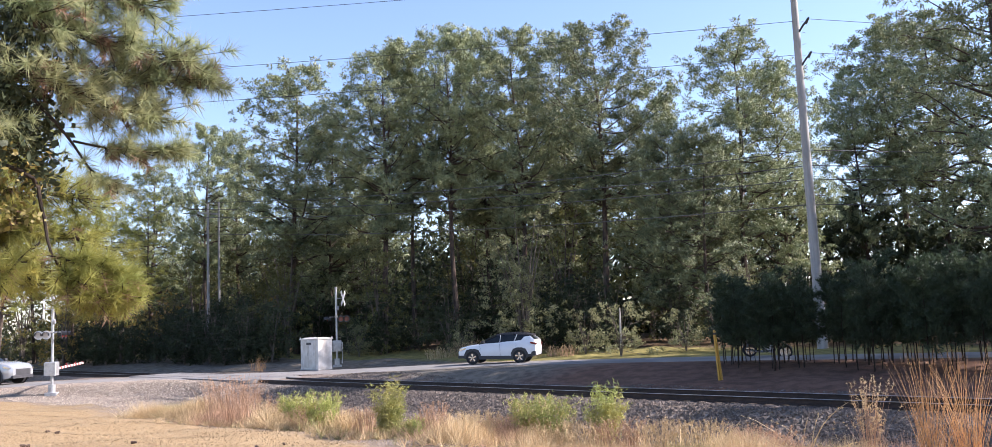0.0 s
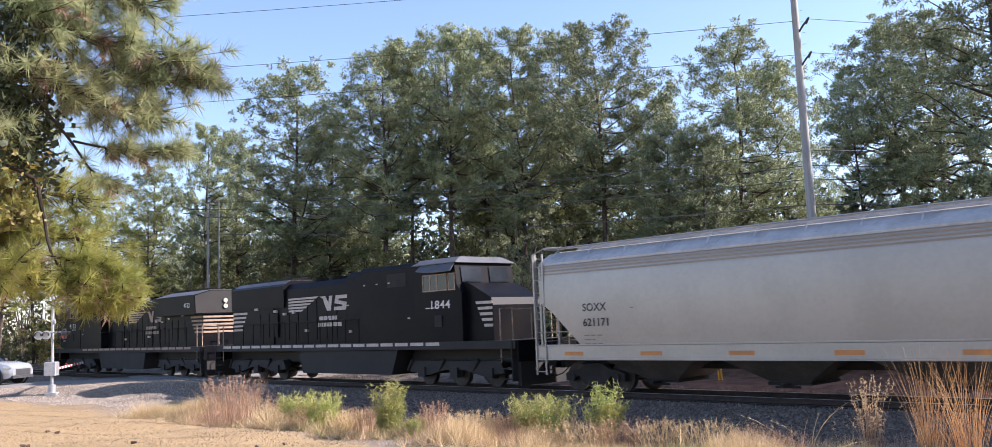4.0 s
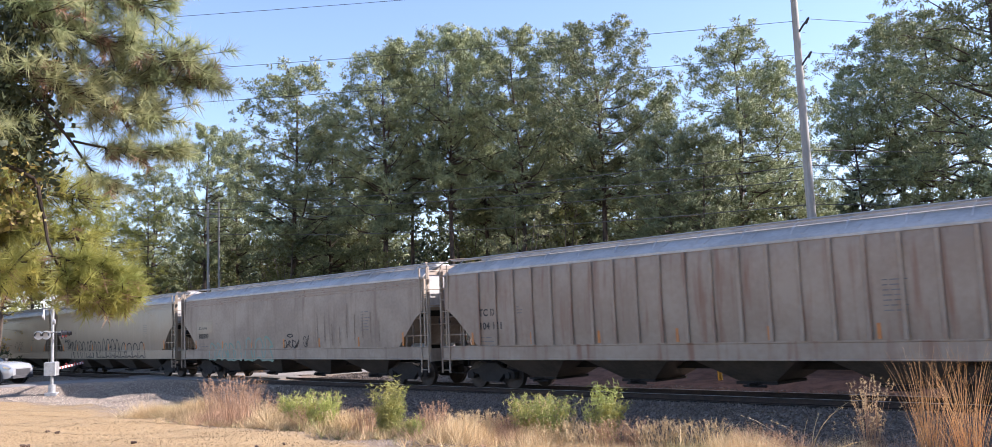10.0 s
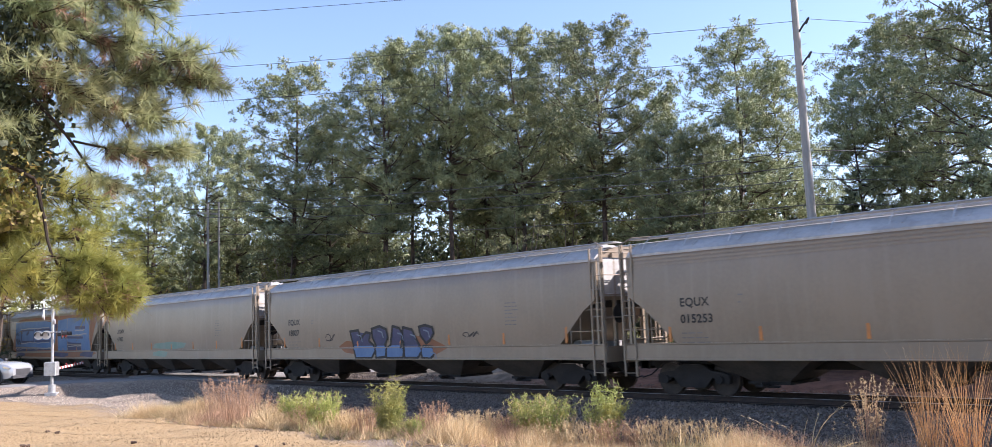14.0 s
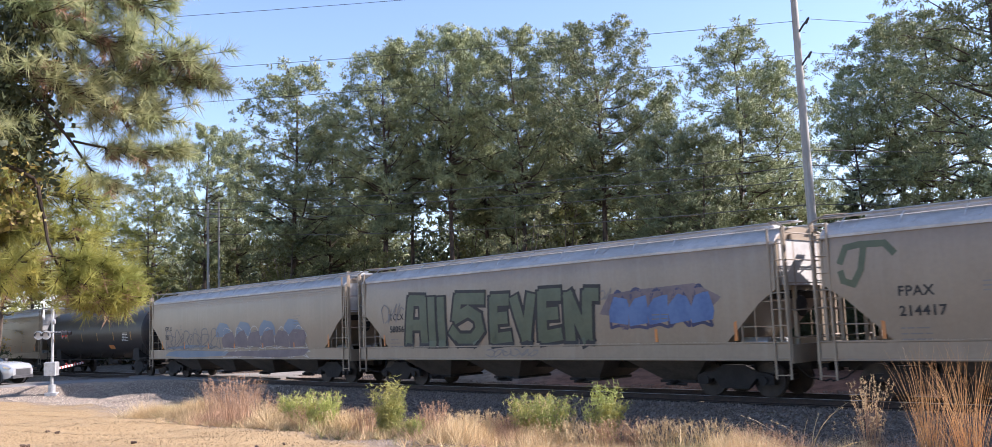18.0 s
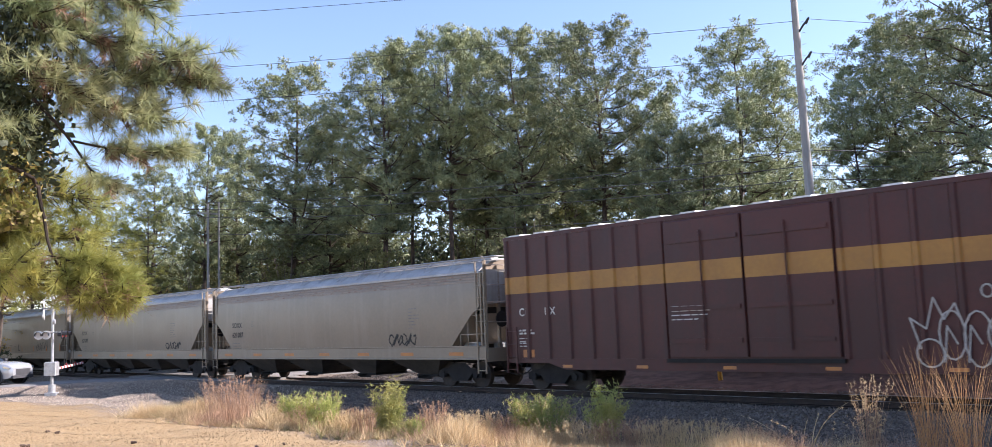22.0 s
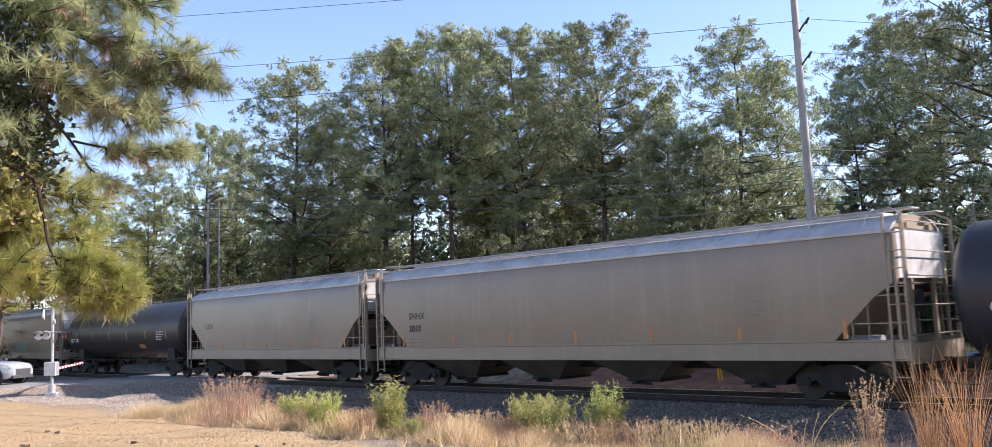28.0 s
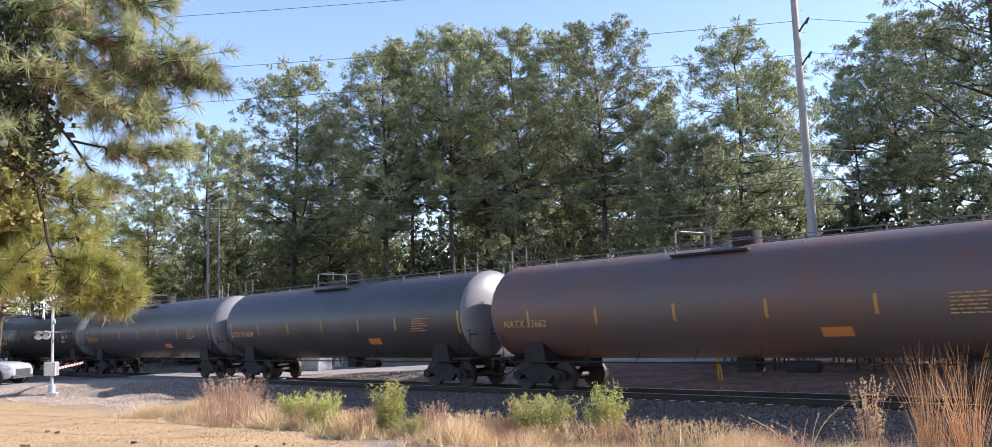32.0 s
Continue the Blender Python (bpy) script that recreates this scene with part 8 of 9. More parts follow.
part("crossarm", Geo().box(-0.06, 0.06, -0.9, 0.9, 12.3, 12.42), M["pole"], left_pole)
second = thing("utility_pole", "slim weathered wooden pole with a crossarm among the trees", "utility pole", pose(-73.2, 36.9, float(gz(-73.2, 36.9))))
part("shaft", Geo().tube([(0, 0, -0.3), (0, 0, 13.6)], 0.13, 10, 0.09), M["pole"], second, smooth=True)


def cable(a, b, sag, r=0.014):
    a, b = Vector(a), Vector(b)
    pts = [a.lerp(b, t) - Vector((0, 0, 4 * sag * t * (1 - t))) for t in np.linspace(0, 1, 17)]
    solo("power_cable", Geo().tube(pts, r, 5), M["wire"], "dark sagging overhead power cable", "cable", group="overhead cables")


for z, zl in ((20.2, 20.6), (17.25, 17.4), (15.45, 15.4)):
    cable((-21.3, 43.1, z), (-78, -6.5, zl), 0.55)
    cable((-20.9, 43.1, z), (15, 96, z + 0.4), 0.8)
for z, zl in ((10.4, 13.5), (9.6, 12.9), (8.9, 12.2), (7.6, 10.8)):
    cable((-21.4, 42.9, z), (-72.0, 35.0, zl), 0.6, 0.024)
    cable((-21.2, 43.1, z), (14, 96, z + 0.3), 0.5, 0.024)

# yellow pipeline marker
mk = thing("pipeline_marker", "weathered yellow plastic marker posts", "marker post", pose(-18.1, 28.4, float(gz(-18.1, 28.4)), 0, -3, 0) @ Matrix.Scale(0.78, 4))
part("post", Geo().run([(-0.06, 0.0), (0.06, 0.0), (0.06, 2.25), (0, 2.32), (-0.06, 2.25)], -0.04, 0.04), M["yellow"], mk)
part("post", Geo().run([(-0.05, 0.0), (0.05, 0.0), (0.05, 2.0), (-0.05, 2.0)], 0.06, 0.11), M["yellow"], mk, at=pose(0.02, 0.05, 0, 0, -3, 0))
part("cap", Geo().slab(-0.05, 0.05, -0.07, 0.07, 2.1, 2.2, 0.01), M["black"], mk)

# ---- young pines beside the track ----
SAPLINGS = []
for s in range(5):
    r = np.random.default_rng(300 + s)
    h = 3.7 + 0.25 * s
    wood = Geo().tube([(0, 0, -0.1), (0.05 * (s - 2), 0.03, h * 0.5), (0.02, 0.05 * (s - 2), h)], 0.026 + 0.003 * s, 6, 0.008)
    cs, outs = [], []
    for k in range(24):
        u = k / 23
        z0 = 1.15 + (h - 1.15) * u
        an, reach = r.uniform(0, math.tau), (0.95 - 0.62 * u) * r.uniform(0.7, 1.15)
        tip = np.array([math.cos(an) * reach, math.sin(an) * reach, z0 + reach * 0.35])
        wood.tube([(0, 0, z0), tip], 0.010, 4, 0.004)
        q = r.uniform(0.25, 1.05, 15)[:, None]
        at = np.array([0, 0, z0]) * (1 - q) + tip * q + r.normal(size=(15, 3)) * 0.10
        cs.append(at)
        outs.append(unit(at - np.array([0, 0, z0 - 0.3])))
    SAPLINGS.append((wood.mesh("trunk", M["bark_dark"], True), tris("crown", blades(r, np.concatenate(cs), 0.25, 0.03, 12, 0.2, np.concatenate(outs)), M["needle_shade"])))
r6 = np.random.default_rng(66)
spots = [(-20.2 + 0.135 * i + r6.uniform(-0.25, 0.25), 31.0 + r6.uniform(-0.6, 2.6)) for i in range(92)]
# saplings beyond the view, added to cast shade
spots += [(-7.6 + 0.9 * i + r6.uniform(-0.4, 0.4), 29.8 + r6.uniform(-1.2, 2.5)) for i in range(18)]
for i, (x, y) in enumerate(spots):
    if abs(x + 0.4965 * y) < 0.3:
        continue
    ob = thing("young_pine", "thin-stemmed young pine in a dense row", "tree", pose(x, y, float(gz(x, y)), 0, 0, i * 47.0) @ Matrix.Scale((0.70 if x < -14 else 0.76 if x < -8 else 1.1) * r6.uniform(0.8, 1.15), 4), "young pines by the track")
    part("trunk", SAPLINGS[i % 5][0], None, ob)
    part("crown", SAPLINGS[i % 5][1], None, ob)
# tall pines out of view, added to go on beside the track and shade it
for i, (x, y, hh) in enumerate(((-1.5, 33.5, 11.5), (2.5, 32.5, 12), (6, 33.5, 11.5), (10, 32.5, 12), (14, 33, 12))):
    k = (3, 5)[i % 2]
    pine(k, x, y, hh / PINE_H[k], i * 80.0, "tall pine out of view that shades the track", "pines by the track")

# ---- trees by the near road ----
for i, (k, x, y, s) in enumerate(((4, -79, 18.6, 0.72), (4, -73.5, 17.2, 0.62), (4, -88, 16, 0.85), (4, -69.5, 17.6, 0.68), (4, -75.5, 18.3, 0.80), (4, -64.5, 17.2, 0.62), (4, -83, 18.2, 0.8), (4, -97, 29, 0.8), (4, -90, 30.5, 0.7), (4, -84, 31.5, 0.62), (4, -93, 18, 0.85))):
    pine(k, x, y, s, i * 77.0 + 20, "yellow-green pine lit by the sun beside the road", "pines by the near road")
for i, (k, x, y, s) in enumerate(((3, -76, 18, 1.1), (1, -72, 18.4, 0.8), (3, -84, 14, 1.3), (4, -92, 20, 1.1), (2, -69, 18.8, 0.8), (1, -78, 17.5, 0.9), (4, -83, 17, 0.9), (3, -88, 29, 1.2), (4, -96, 27.8, 1.2), (1, -81, 30.5, 1.0))):
    shrub(k, x, y, s, i * 61.0, LABELS[k], "bushes by the near road")
for i in range(26):
    x = -86 + i * 1.45 + r6.uniform(-0.4, 0.4)
    y = 29.0 + 0.16 * (x + 86) * 0.5 + r6.uniform(0, 2.5) 
    if x > -57:
        continue
    shrub((0, 2, 0, 0)[i % 4], x, y, r6.uniform(0.8, 1.25), i * 53.0, "evergreen thicket with shade-darkened leaves by the crossing", "thicket by the crossing")
# lone sapling with a pale stem on the verge, dry brush by the wood's edge
verge_tree = shrub(6, -30.6, 38.6, 1.0, 20, "small pale-stemmed bush on the verge")
part("stem", Geo().tube([(0, 0, 0), (0.05, 0, 2.6)], 0.06, 8, 0.04), M["pole"], verge_tree, smooth=True)
shrub(5, -37.6, 38.4, 1.0, 80, "large pale grey-green bush at the wood's edge")
for x, y, s in ((-33.8, 39.4, 0.9), (-28.2, 41.2, 0.8), (-43, 38.2, 0.8), (-52, 36.6, 0.8), (-25.6, 43.0, 1.5), (-22.6, 44.5, 1.3), (-19.5, 46, 1.4)):
    shrub(6, x, y, s, x * 31, "pale-leaved bush at the wood's edge")


# ---- foreground pine ----
near = thing("pine_tree", "large pine with long-needled hanging boughs over the lawn", "tree", None)
part("trunk", Geo().tube([(-13.4, 0.2, 0.2), (-13.35, 0.25, 4), (-13.2, 0.3, 11), (-13.2, 0.3, 16)], 0.24, 14, 0.12), M["bark"], near, smooth=True)
BOUGHS = [  # points of each bough, radius, tufts, spread, from which share of it needles grow
    ([(-13.3, 0.3, 7.3), (-11.6, 1.9, 6.5), (-10.6, 2.9, 6.0), (-10.4, 3.6, 5.75), (-10.0, 4.45, 5.55)], 0.06, 120, 0.42, 0.45),
    ([(-11.0, 2.5, 6.25), (-10.5, 3.3, 6.2), (-10.3, 3.9, 6.25), (-10.2, 4.2, 6.2)], 0.03, 60, 0.34, 0.2),
    ([(-13.3, 0.3, 6.2), (-11.5, 1.9, 5.6), (-10.6, 2.9, 5.3), (-10.4, 3.6, 5.05), (-10.2, 4.2, 4.85)], 0.05, 90, 0.36, 0.45),
    ([(-10.55, 3.0, 5.25), (-10.35, 3.7, 5.35), (-10.05, 4.4, 5.25), (-9.9, 4.75, 5.35)], 0.022, 60, 0.28, 0.25),
    ([(-10.5, 3.1, 4.95), (-10.45, 3.45, 4.55), (-10.35, 3.7, 4.15), (-10.3, 3.95, 4.05)], 0.022, 10, 0.14, 0.5),
    ([(-10.42, 3.5, 4.5), (-10.2, 4.0, 4.4), (-10.0, 4.5, 4.42)], 0.016, 34, 0.16, 0.3),
    ([(-13.3, 0.3, 5.0), (-11.8, 1.9, 4.6), (-10.6, 3.0, 4.15), (-10.5, 3.2, 3.75), (-10.48, 3.3, 3.25), (-10.4, 3.55, 2.85), (-10.3, 3.8, 2.75)], 0.035, 40, 0.22, 0.75),
    ([(-10.48, 3.3, 3.2), (-10.35, 3.65, 3.1), (-10.25, 3.95, 2.95)], 0.015, 55, 0.22, 0.2),
    ([(-10.5, 3.2, 3.35), (-10.6, 2.95, 3.1), (-10.6, 2.8, 2.9)], 0.015, 24, 0.22, 0.3),
    ([(-10.45, 3.4, 3.05), (-10.3, 3.75, 2.75), (-10.2, 4.0, 2.75)], 0.015, 50, 0.2, 0.1),
    ([(-12.5, 1.0, 7.0), (-11.2, 2.2, 7.0), (-10.5, 3.0, 6.7)], 0.04, 70, 0.4, 0.3),
    ([(-12.9, 0.6, 5.6), (-11.4, 2.2, 5.0), (-10.7, 2.75, 4.7)], 0.03, 50, 0.34, 0.5)]
rb = np.random.default_rng(71)


def brushes(r, foot, tip, k, length, width):
    """Long needles set like a bottle brush along the ends of twigs."""
    f, t = np.repeat(foot, k, axis=0), np.repeat(tip, k, axis=0)
    ax = unit(t - f)
    c = t - ax * (0.17 * r.uniform(0, 1, (len(t), 1)) ** 1.3)
    d = unit(np.cross(ax, r.normal(size=c.shape)) + ax * r.uniform(0.35, 1.3, (len(c), 1)) + np.array([0, 0, -0.12]))
    s = unit(np.cross(d, r.normal(size=c.shape))) * (width * r.uniform(0.7, 1.3, (len(c), 1)) / 2)
    return np.stack([c - s, c + s, c + d * (length * r.uniform(0.65, 1.15, (len(c), 1)))], axis=1)


def leafy_bough(parent, r, pts, rad, n, spread, start, fresh, k=62, brown=0.14):
    """A bough with side twigs that end in needle brushes; some of them are dead and brown."""
    line = smooth_line(pts, 4)
    bough = part("bough", Geo().tube(line, rad, 7, 0.006), M["bark_dark"], parent, smooth=True)
    seg = np.array([tuple(p) for p in line])
    q = r.uniform(start, 1.02, n)
    u = np.linspace(0, 1, len(seg))
    c0 = np.stack([np.interp(q, u, seg[:, j]) for j in range(3)], 1)
    ahead = unit(np.stack([np.interp(q + 0.1, u, seg[:, j]) - np.interp(q - 0.1, u, seg[:, j]) for j in range(3)], 1))
    off = r.normal(size=(n, 3)) * np.array([0.5, 0.5, 0.42]) * spread + ahead * spread * r.uniform(0.1, 0.9, (n, 1))
    c = c0 + off
    tw = Geo()
    for a, b in zip(c0, c):
        tw.tube([a, (a + b) / 2 + r.normal(size=3) * 0.03 + np.array([0, 0, -0.03]), b], 0.007, 3, 0.004)
    part("twig", tw, M["bark_dark"], bough)
    dead = r.uniform(0, 1, n) < brown + 0.5 * (np.linalg.norm(off, axis=1) < 0.3 * spread) * (brown > 0)
    foot = c0 * 0.4 + c * 0.6
    part("needle_tuft", tris("needle_tuft", brushes(r, foot[~dead], c[~dead], k, 0.21, 0.0085), fresh), None, bough)
    if dead.any():
        part("needle_tuft", tris("needle_tuft", brushes(r, foot[dead], c[dead] - np.array([0, 0, 0.05]), k // 2, 0.19, 0.0085), M["needle_dead"]), None, bough, "brown dead needles")
    return bough, c0


for pts, rad, n, spread, start in BOUGHS:
    bough, c0 = leafy_bough(near, rb, pts, rad, int(n * 1.7), spread, start, M["needle_warm" if pts[-1][2] < 3.1 else "needle_near"])
    if n > 50:
        for k in range(3):
            p0 = c0[k * 7] + np.array([0.03, 0, -0.08])
            part("cone", Geo().tube([p0, p0 + np.array([0, 0, -0.04]), p0 + np.array([0.01, 0, -0.09])], 0.036, 8, 0.02), M["cone"], bough)
# a few needles of a bough above
part("bough", Geo().tube([(-9.2, 5.2, 7.6), (-8.6, 6.4, 6.6), (-8.5, 6.6, 6.45)], 0.02, 6, 0.006), M["bark"], near)
part("needle_tuft", tris("needle_tuft", blades(rb, np.array([(-8.55, 6.5, 6.5), (-8.5, 6.6, 6.45), (-8.62, 6.42, 6.55)]), 0.19, 0.0075, 60, -0.1), M["needle_near"]), None, near)
second_pine = thing("pine_tree", "sunlit pine with yellow-green boughs behind the large pine", "tree", None)
part("trunk", Geo().tube([(-18.5, 2.4, 0.1), (-18.4, 2.5, 5), (-18.3, 2.5, 12)], 0.2, 12, 0.09), M["bark"], second_pine, smooth=True)
for x, y, z, n in ((-15.6, 4.6, 5.1, 110), (-15.3, 5.2, 4.6, 110), (-15.5, 4.5, 4.2, 120), (-15.2, 5.3, 3.9, 110), (-15.6, 4.4, 3.45, 120), (-15.4, 5.0, 3.2, 100), (-15.8, 4.5, 5.9, 90)):
    leafy_bough(second_pine, rb, [(-18.4, 2.5, z + 0.9), (-17.2, 3.4, z + 0.5), (-16.2, 4.0, z + 0.2), (x, y, z)], 0.04, int(n * 1.5), 0.5, 0.5, M["needle_warm"], 50, 0.1)
# a dark-leaved vine and autumn leaves in its lower crown
n = 5200
c = np.stack([rb.uniform(-11.2, -10.4, n), rb.uniform(2.5, 3.7, n), rb.uniform(4.1, 5.9, n)], 1)
c[:, 2] += 0.25 * np.sin(c[:, 1] * 9)
c = c[(c[:, 1] - 2.6) < 1.0 * (0.35 + 0.65 * rb.uniform(0, 1, len(c)))]
vine = thing("climbing_vine", "dark-leaved vine climbing in the large pine", "vine")
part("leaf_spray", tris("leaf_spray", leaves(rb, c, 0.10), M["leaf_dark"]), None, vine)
stem = part("stem", Geo().tube([(-13.1, 0.4, 0.4), (-12.6, 0.9, 3.5), (-11.4, 2.0, 4.4), (-10.7, 2.7, 5.0), (-10.6, 3.0, 5.5)], 0.02, 6, 0.008), M["greybark"], vine)
n = 620
c = np.stack([rb.uniform(-11.2, -10.3, n), rb.uniform(2.3, 3.25, n), rb.uniform(3.2, 4.3, n)], 1)
c[:, 2] += 0.12 * np.sin(c[:, 1] * 14)
part("autumn_leaf", tris("autumn_leaf", leaves(rb, c[c[:, 2] > 3.5], 0.075), M["leaf_gold"]), None, vine, "yellow autumn leaves")


# ---- weeds and grass ----
def tuft(name, label, x, y, h, w, n, material, thick=0.012, lean=0.25, seeds=None, leafy=None, seed=1):
    """A clump of stalks that bend outwards, with seed heads or leaves."""
    r = np.random.default_rng(seed)
    z = float(gz(x, y)) - 0.03
    ob = thing(name, label, "weed", pose(x, y, z), "weeds by the track")
    an, rad = r.uniform(0, math.tau, n), w * np.sqrt(r.uniform(0, 1, n)) * 0.5
    foot = np.stack([np.cos(an) * rad, np.sin(an) * rad, np.zeros(n)], 1)
    hh = h * r.uniform(0.5, 1.05, n)
    out = foot / max(w, 0.1) + r.normal(size=(n, 3)) * 0.4
    out[:, 2] = 0
    tip = foot + out * lean * hh[:, None]
    tip[:, 2] = hh * (1 - 0.25 * lean * np.linalg.norm(out, axis=1))
    bend = foot + np.stack([out[:, 0] * lean * 0.18 * hh, out[:, 1] * lean * 0.18 * hh, 0.6 * hh], 1)
    curve = [foot * (1 - q) ** 2 + 2 * bend * q * (1 - q) + tip * q * q for q in (0.0, 0.3, 0.55, 0.8, 1.0)]
    s = unit(np.cross(tip - foot, r.normal(size=(n, 3)))) * thick / 2
    v = []
    for p0, p1, k0, k1 in zip(curve[:-1], curve[1:], (1, 0.9, 0.75, 0.5), (0.9, 0.75, 0.5, 0.15)):
        v += [np.stack([p0 - s * k0, p0 + s * k0, p1 + s * k1], 1), np.stack([p0 - s * k0, p1 + s * k1, p1 - s * k1], 1)]
    v = np.concatenate(v)
    part("stalk", tris("stalk", v, material), None, ob)
    if leafy:
        q = r.uniform(0.25, 1.02, (n * 26, 1))
        i = r.integers(0, n, n * 26)
        c = foot[i] * (1 - q) ** 2 + 2 * bend[i] * q * (1 - q) + tip[i] * q * q
        part("leaf_spray", tris("leaf_spray", blades(r, c + r.normal(size=c.shape) * 0.045, 0.115, 0.018, 3, 0.35), leafy), None, ob)
    if seeds:
        q = r.uniform(0.72, 1.02, (n * 4, 1))
        i = r.integers(0, n, n * 4)
        c = foot[i] * (1 - q) ** 2 + 2 * bend[i] * q * (1 - q) + tip[i] * q * q
        part("seed_head", tris("seed_head", blades(r, c, 0.055, 0.011, 5, 0.3), seeds), None, ob)
    return ob


S, PG, RG, WG = M["straw"], M["pink_grass"], M["rust_grass"], M["weed_green"]
tuft("weed_clump", "tall feathery green weed in dry grass", -18.6, 13.95, 1.5, 0.55, 60, M["weed_olive"], 0.010, 0.26, None, WG, 11)
tuft("weed_clump", "tall branching green weed in dry grass", -13.5, 16.3, 1.55, 0.6, 64, M["weed_olive"], 0.010, 0.28, None, WG, 12)
tuft("weed_clump", "golden-green bushy weed in dry grass", -15.0, 15.7, 1.25, 1.2, 120, M["weed_olive"], 0.010, 0.35, S, WG, 13)
tuft("weed_clump", "pinkish dry grass clump with seed heads", -27.4, 14.2, 1.5, 1.7, 260, PG, 0.012, 0.3, PG, None, 14)
tuft("weed_clump", "pinkish dry grass clump with seed heads", -25.6, 13.9, 1.1, 1.5, 200, PG, 0.012, 0.35, PG, None, 15)
tuft("weed_clump", "yellow-green leafy weed in dry grass", -23.0, 13.9, 1.0, 0.7, 44, M["weed_olive"], 0.012, 0.3, None, WG, 16)
tuft("weed_clump", "yellow-green leafy weed in dry grass", -21.4, 13.8, 1.15, 0.8, 50, M["weed_olive"], 0.012, 0.3, S, WG, 17)
tuft("weed_clump", "brown withered weed in dry grass", -17.3, 14.4, 0.95, 0.6, 90, PG, 0.014, 0.25, PG, None, 18)
tuft("weed_clump", "small bright yellow-green weed", -17.7, 14.1, 0.5, 0.5, 60, M["weed_green"], 0.014, 0.4, None, WG, 19)
tuft("weed_clump", "brown withered weed in dry grass", -19.7, 14.0, 0.9, 0.7, 80, PG, 0.014, 0.25, PG, None, 20)
tuft("weed_clump", "pale dry weed beside the gravel", -16.0, 14.8, 0.75, 0.6, 80, S, 0.014, 0.3, S, None, 21)
tuft("broom_grass", "tall russet broom grass clump", -6.1, 16.0, 2.4, 0.45, 120, RG, 0.008, 0.34, None, None, 22)
tuft("broom_grass", "tall russet broom grass clump", -5.5, 15.9, 2.3, 0.4, 110, RG, 0.008, 0.40, None, None, 23)
tuft("broom_grass", "low straw grass round the broom grass", -6.0, 15.5, 0.6, 1.8, 260, S, 0.012, 0.9, None, None, 41)
tuft("broom_grass", "low straw grass round the broom grass", -7.6, 15.3, 0.45, 1.8, 200, S, 0.012, 0.9, None, None, 42)
tuft("broom_grass", "pale seeding weed beside the broom grass", -7.35, 16.4, 1.65, 0.35, 90, M["pink_grass"], 0.008, 0.25, S, None, 24)
tuft("weed_stalks", "few bare arching straw stalks", -8.7, 16.2, 1.5, 0.5, 6, S, 0.022, 1.3, S, None, 25)
tuft("weed_stalks", "few bare arching straw stalks", -8.0, 15.9, 1.2, 0.7, 6, S, 0.022, 1.2, S, None, 26)
tuft("dry_brush", "dry reddish brush at the crossing", -49.4, 27.4, 1.0, 0.9, 60, RG, 0.014, 0.4, None, None, 27)
for i, (x, y, h) in enumerate(((-40.5, 36.5, 1.0), (-38.5, 37.0, 0.8), (-36.6, 37.4, 1.1), (-42.5, 36.0, 0.8), (-34.5, 38.2, 0.7), (-37.6, 37.6, 1.3))):
    tuft("dry_brush", "dry tan brush along the wood's edge", x, y, h, 1.8, 120, S if i % 2 else PG, 0.02, 0.4, S, None, 30 + i)

for i, (x, y, h, m) in enumerate(((-14.3, 15.4, 0.85, S), (-12.6, 15.7, 0.75, PG), (-11.6, 15.9, 0.8, S), (-10.5, 15.8, 0.7, S), (-16.5, 14.9, 0.8, S), (-9.3, 16.0, 0.7, PG), (-15.4, 15.2, 0.75, PG), (-20.4, 14.1, 0.8, S), (-24.3, 14.0, 0.85, S), (-22.2, 14.0, 0.75, PG), (-13.2, 15.3, 0.7, S))):
    tuft("grass_clump", "knee-high dry grass clump beside the gravel", x, y, h, 1.1, 150, m, 0.012, 0.5, m, None, 60 + i)

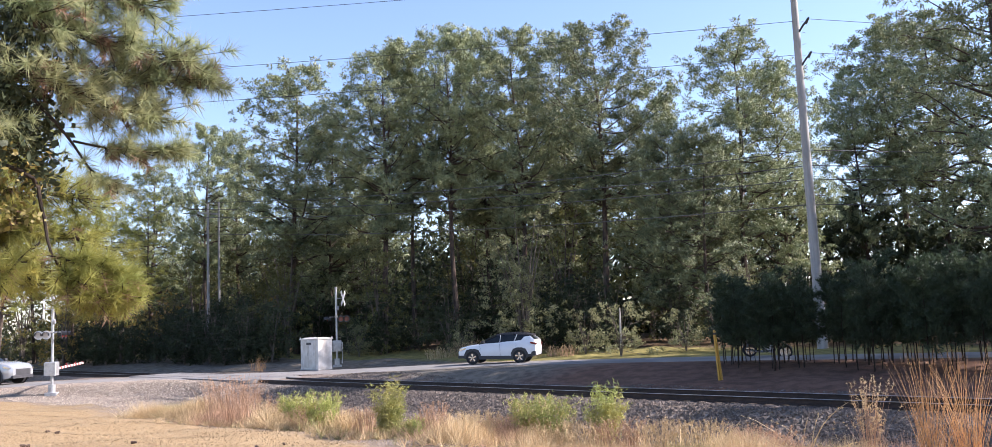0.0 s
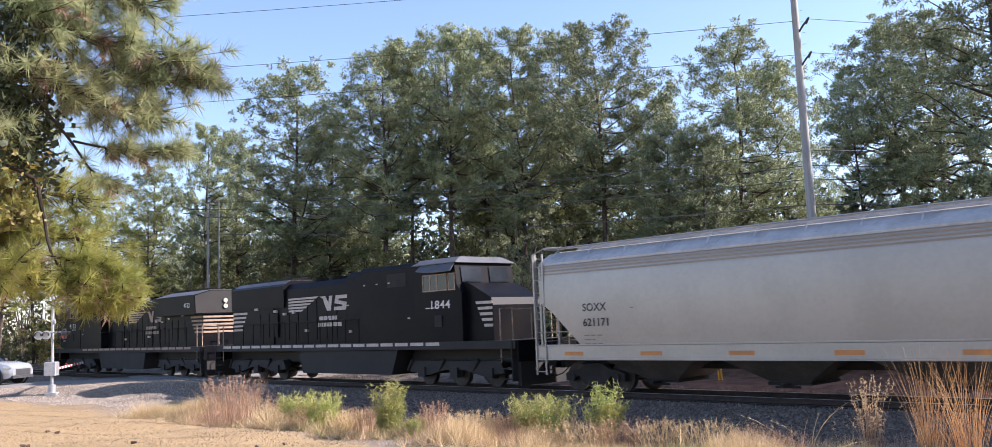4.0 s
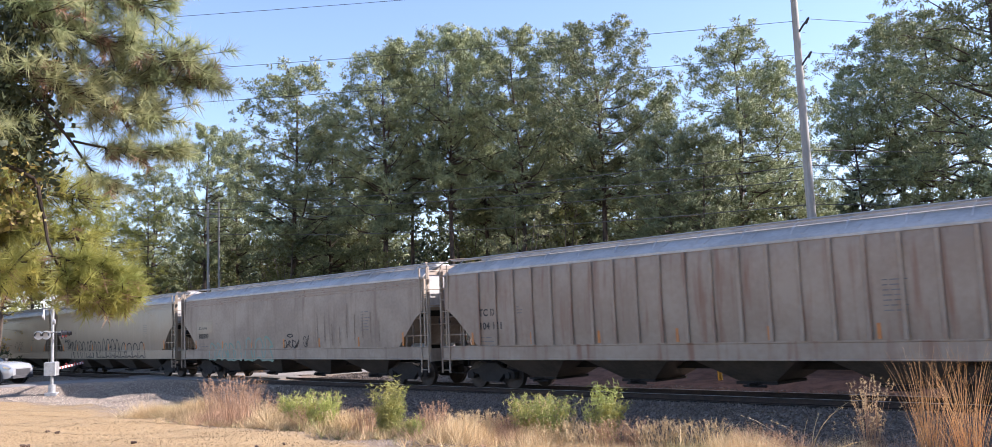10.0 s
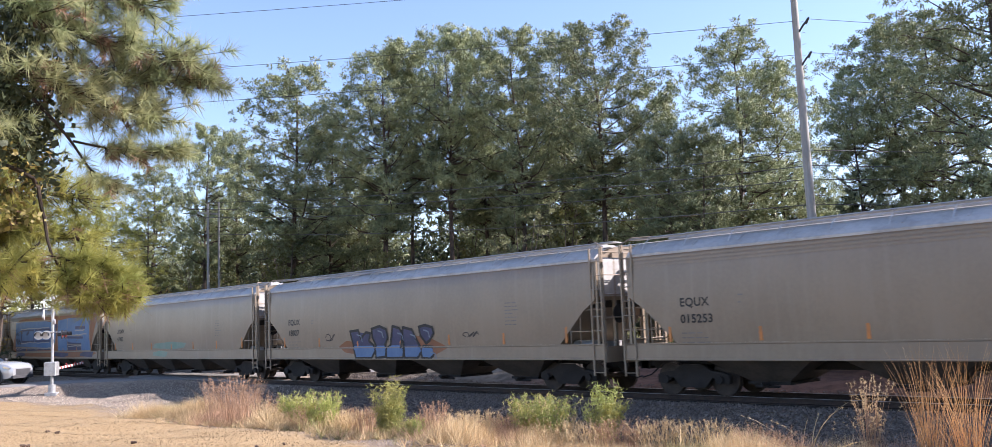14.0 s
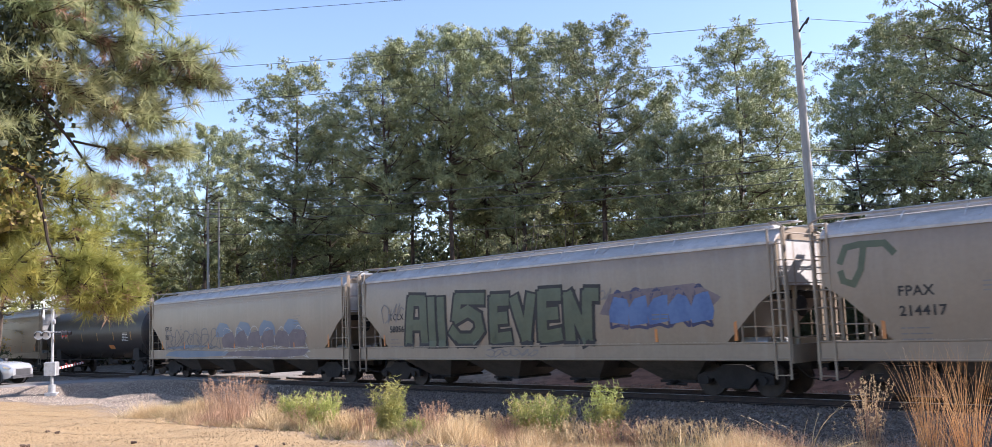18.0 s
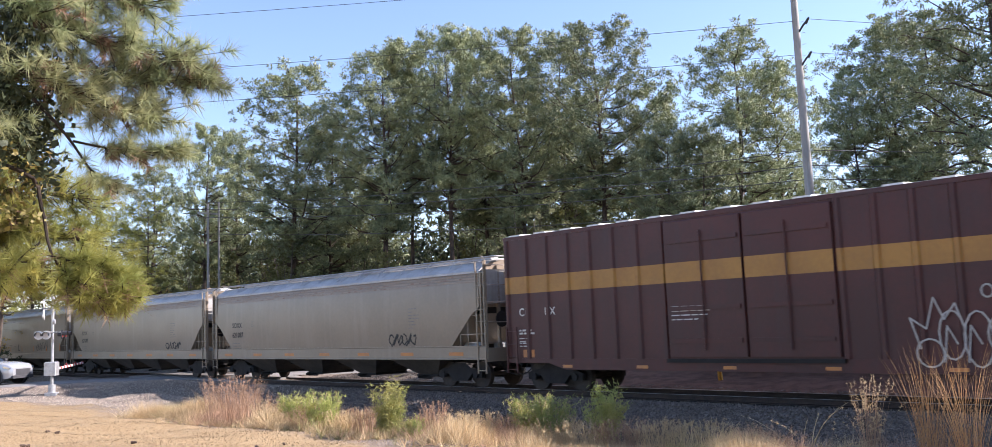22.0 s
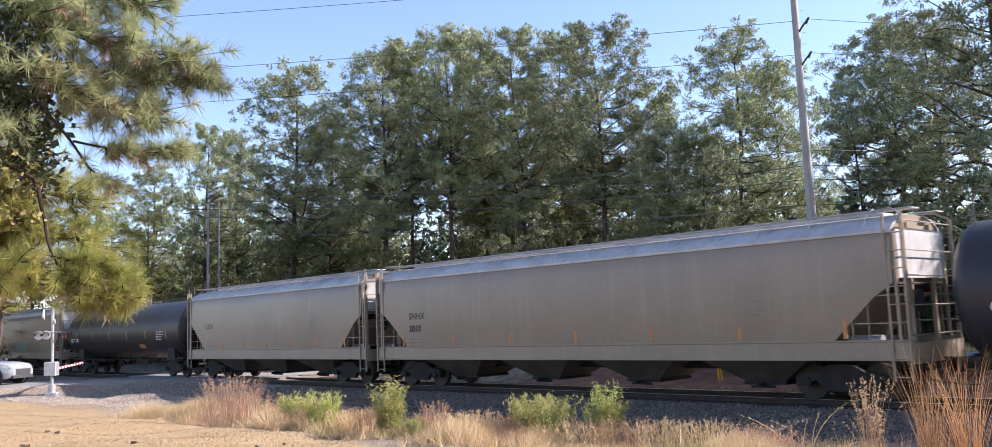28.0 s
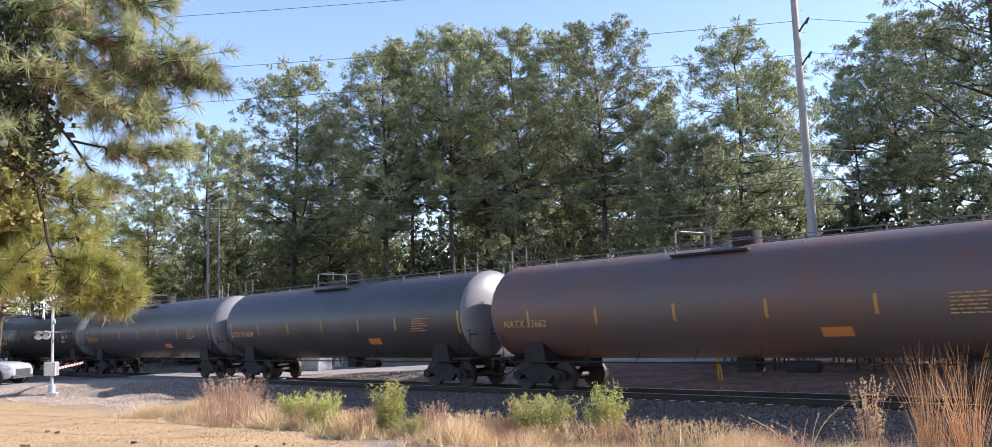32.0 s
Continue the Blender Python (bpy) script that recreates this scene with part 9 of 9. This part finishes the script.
# the strip of dry grass between lawn and gravel: three sorts, in patches of uneven height
def strip(n, name, label, material, seed, wave, y_off, height):
    r = np.random.default_rng(seed)
    t = r.uniform(0, 1, n)
    x = -30.5 + 27.5 * t
    y = 13.25 + y_off + 2.5 * t + r.normal(size=n) * (0.5 + 0.35 * t) + 0.35 * np.sin(x * 1.7)
    patch = np.clip(0.55 + 0.45 * np.sin(x * wave + seed) + 0.35 * np.sin(x * wave * 2.7 + y * 2), 0.38, 1.3)
    keep = r.uniform(0, 1, n) < patch
    c = np.stack([x, y, gz(x, y)], 1)[keep]
    tall = height * patch[keep]
    parts_ = [blades(r, c[(tall >= lo) & (tall < hi)], (lo + hi) / 2, 0.011, 9, 1.3, flat=0.6) for lo, hi in zip((0, 0.2, 0.35, 0.5, 0.65, 0.8), (0.2, 0.35, 0.5, 0.65, 0.8, 2.0))]
    tagged(new(name, tris(name, np.concatenate(parts_), material)), label, "grass", kind="stuff")


strip(15000, "dry_grass_strip", "tangled straw-coloured grass between lawn and gravel", M["straw"], 3, 0.9, 0.1, 0.55)
strip(4200, "russet_grass", "pinkish brown grass among the straw", M["pink_grass"], 7, 0.7, 0.25, 0.6)
strip(2600, "green_grass", "olive green blades among the straw", M["weed_olive"], 12, 0.55, 0.15, 0.46)
n = 26000
x, y = rng.uniform(-42, -5, n), rng.uniform(4.5, 13.6, n)
keep = (y > 0.25 * -x * 0.6)
x, y = x[keep], y[keep]
tagged(new("lawn_grass", tris("lawn_grass", blades(rng, np.stack([x, y, gz(x, y)], 1), 0.06, 0.012, 3, 0.7), M["lawn"])), "short dry tan lawn grass", "grass", kind="stuff")
for i in range(16):
    x, y = r6.uniform(-28, -10), r6.uniform(5.8, 11.5)
    if y < 0.27 * -x:
        y = 0.27 * -x + 0.4
    z = float(gz(x, y))
    solo("pine_cone", Geo().tube([(-0.05, 0, 0.03), (-0.02, 0, 0.035), (0.03, 0.01, 0.035), (0.06, 0.01, 0.03)], 0.035, 8, 0.02), M["cone"], "fallen brown pine cone on the lawn", "pine cone", smooth=True, group="fallen pine cones", at=pose(x, y, z, 0, 0, i * 70))


def motions():
    """The train runs along the track at an even speed."""
    for car, start in CARS:
        walk(car, [(0.0, pose(start, TY, 0)), (16.0, pose(start - SPEED * 16, TY, 0)), (32.0, pose(start - SPEED * 32, TY, 0))])


motions()
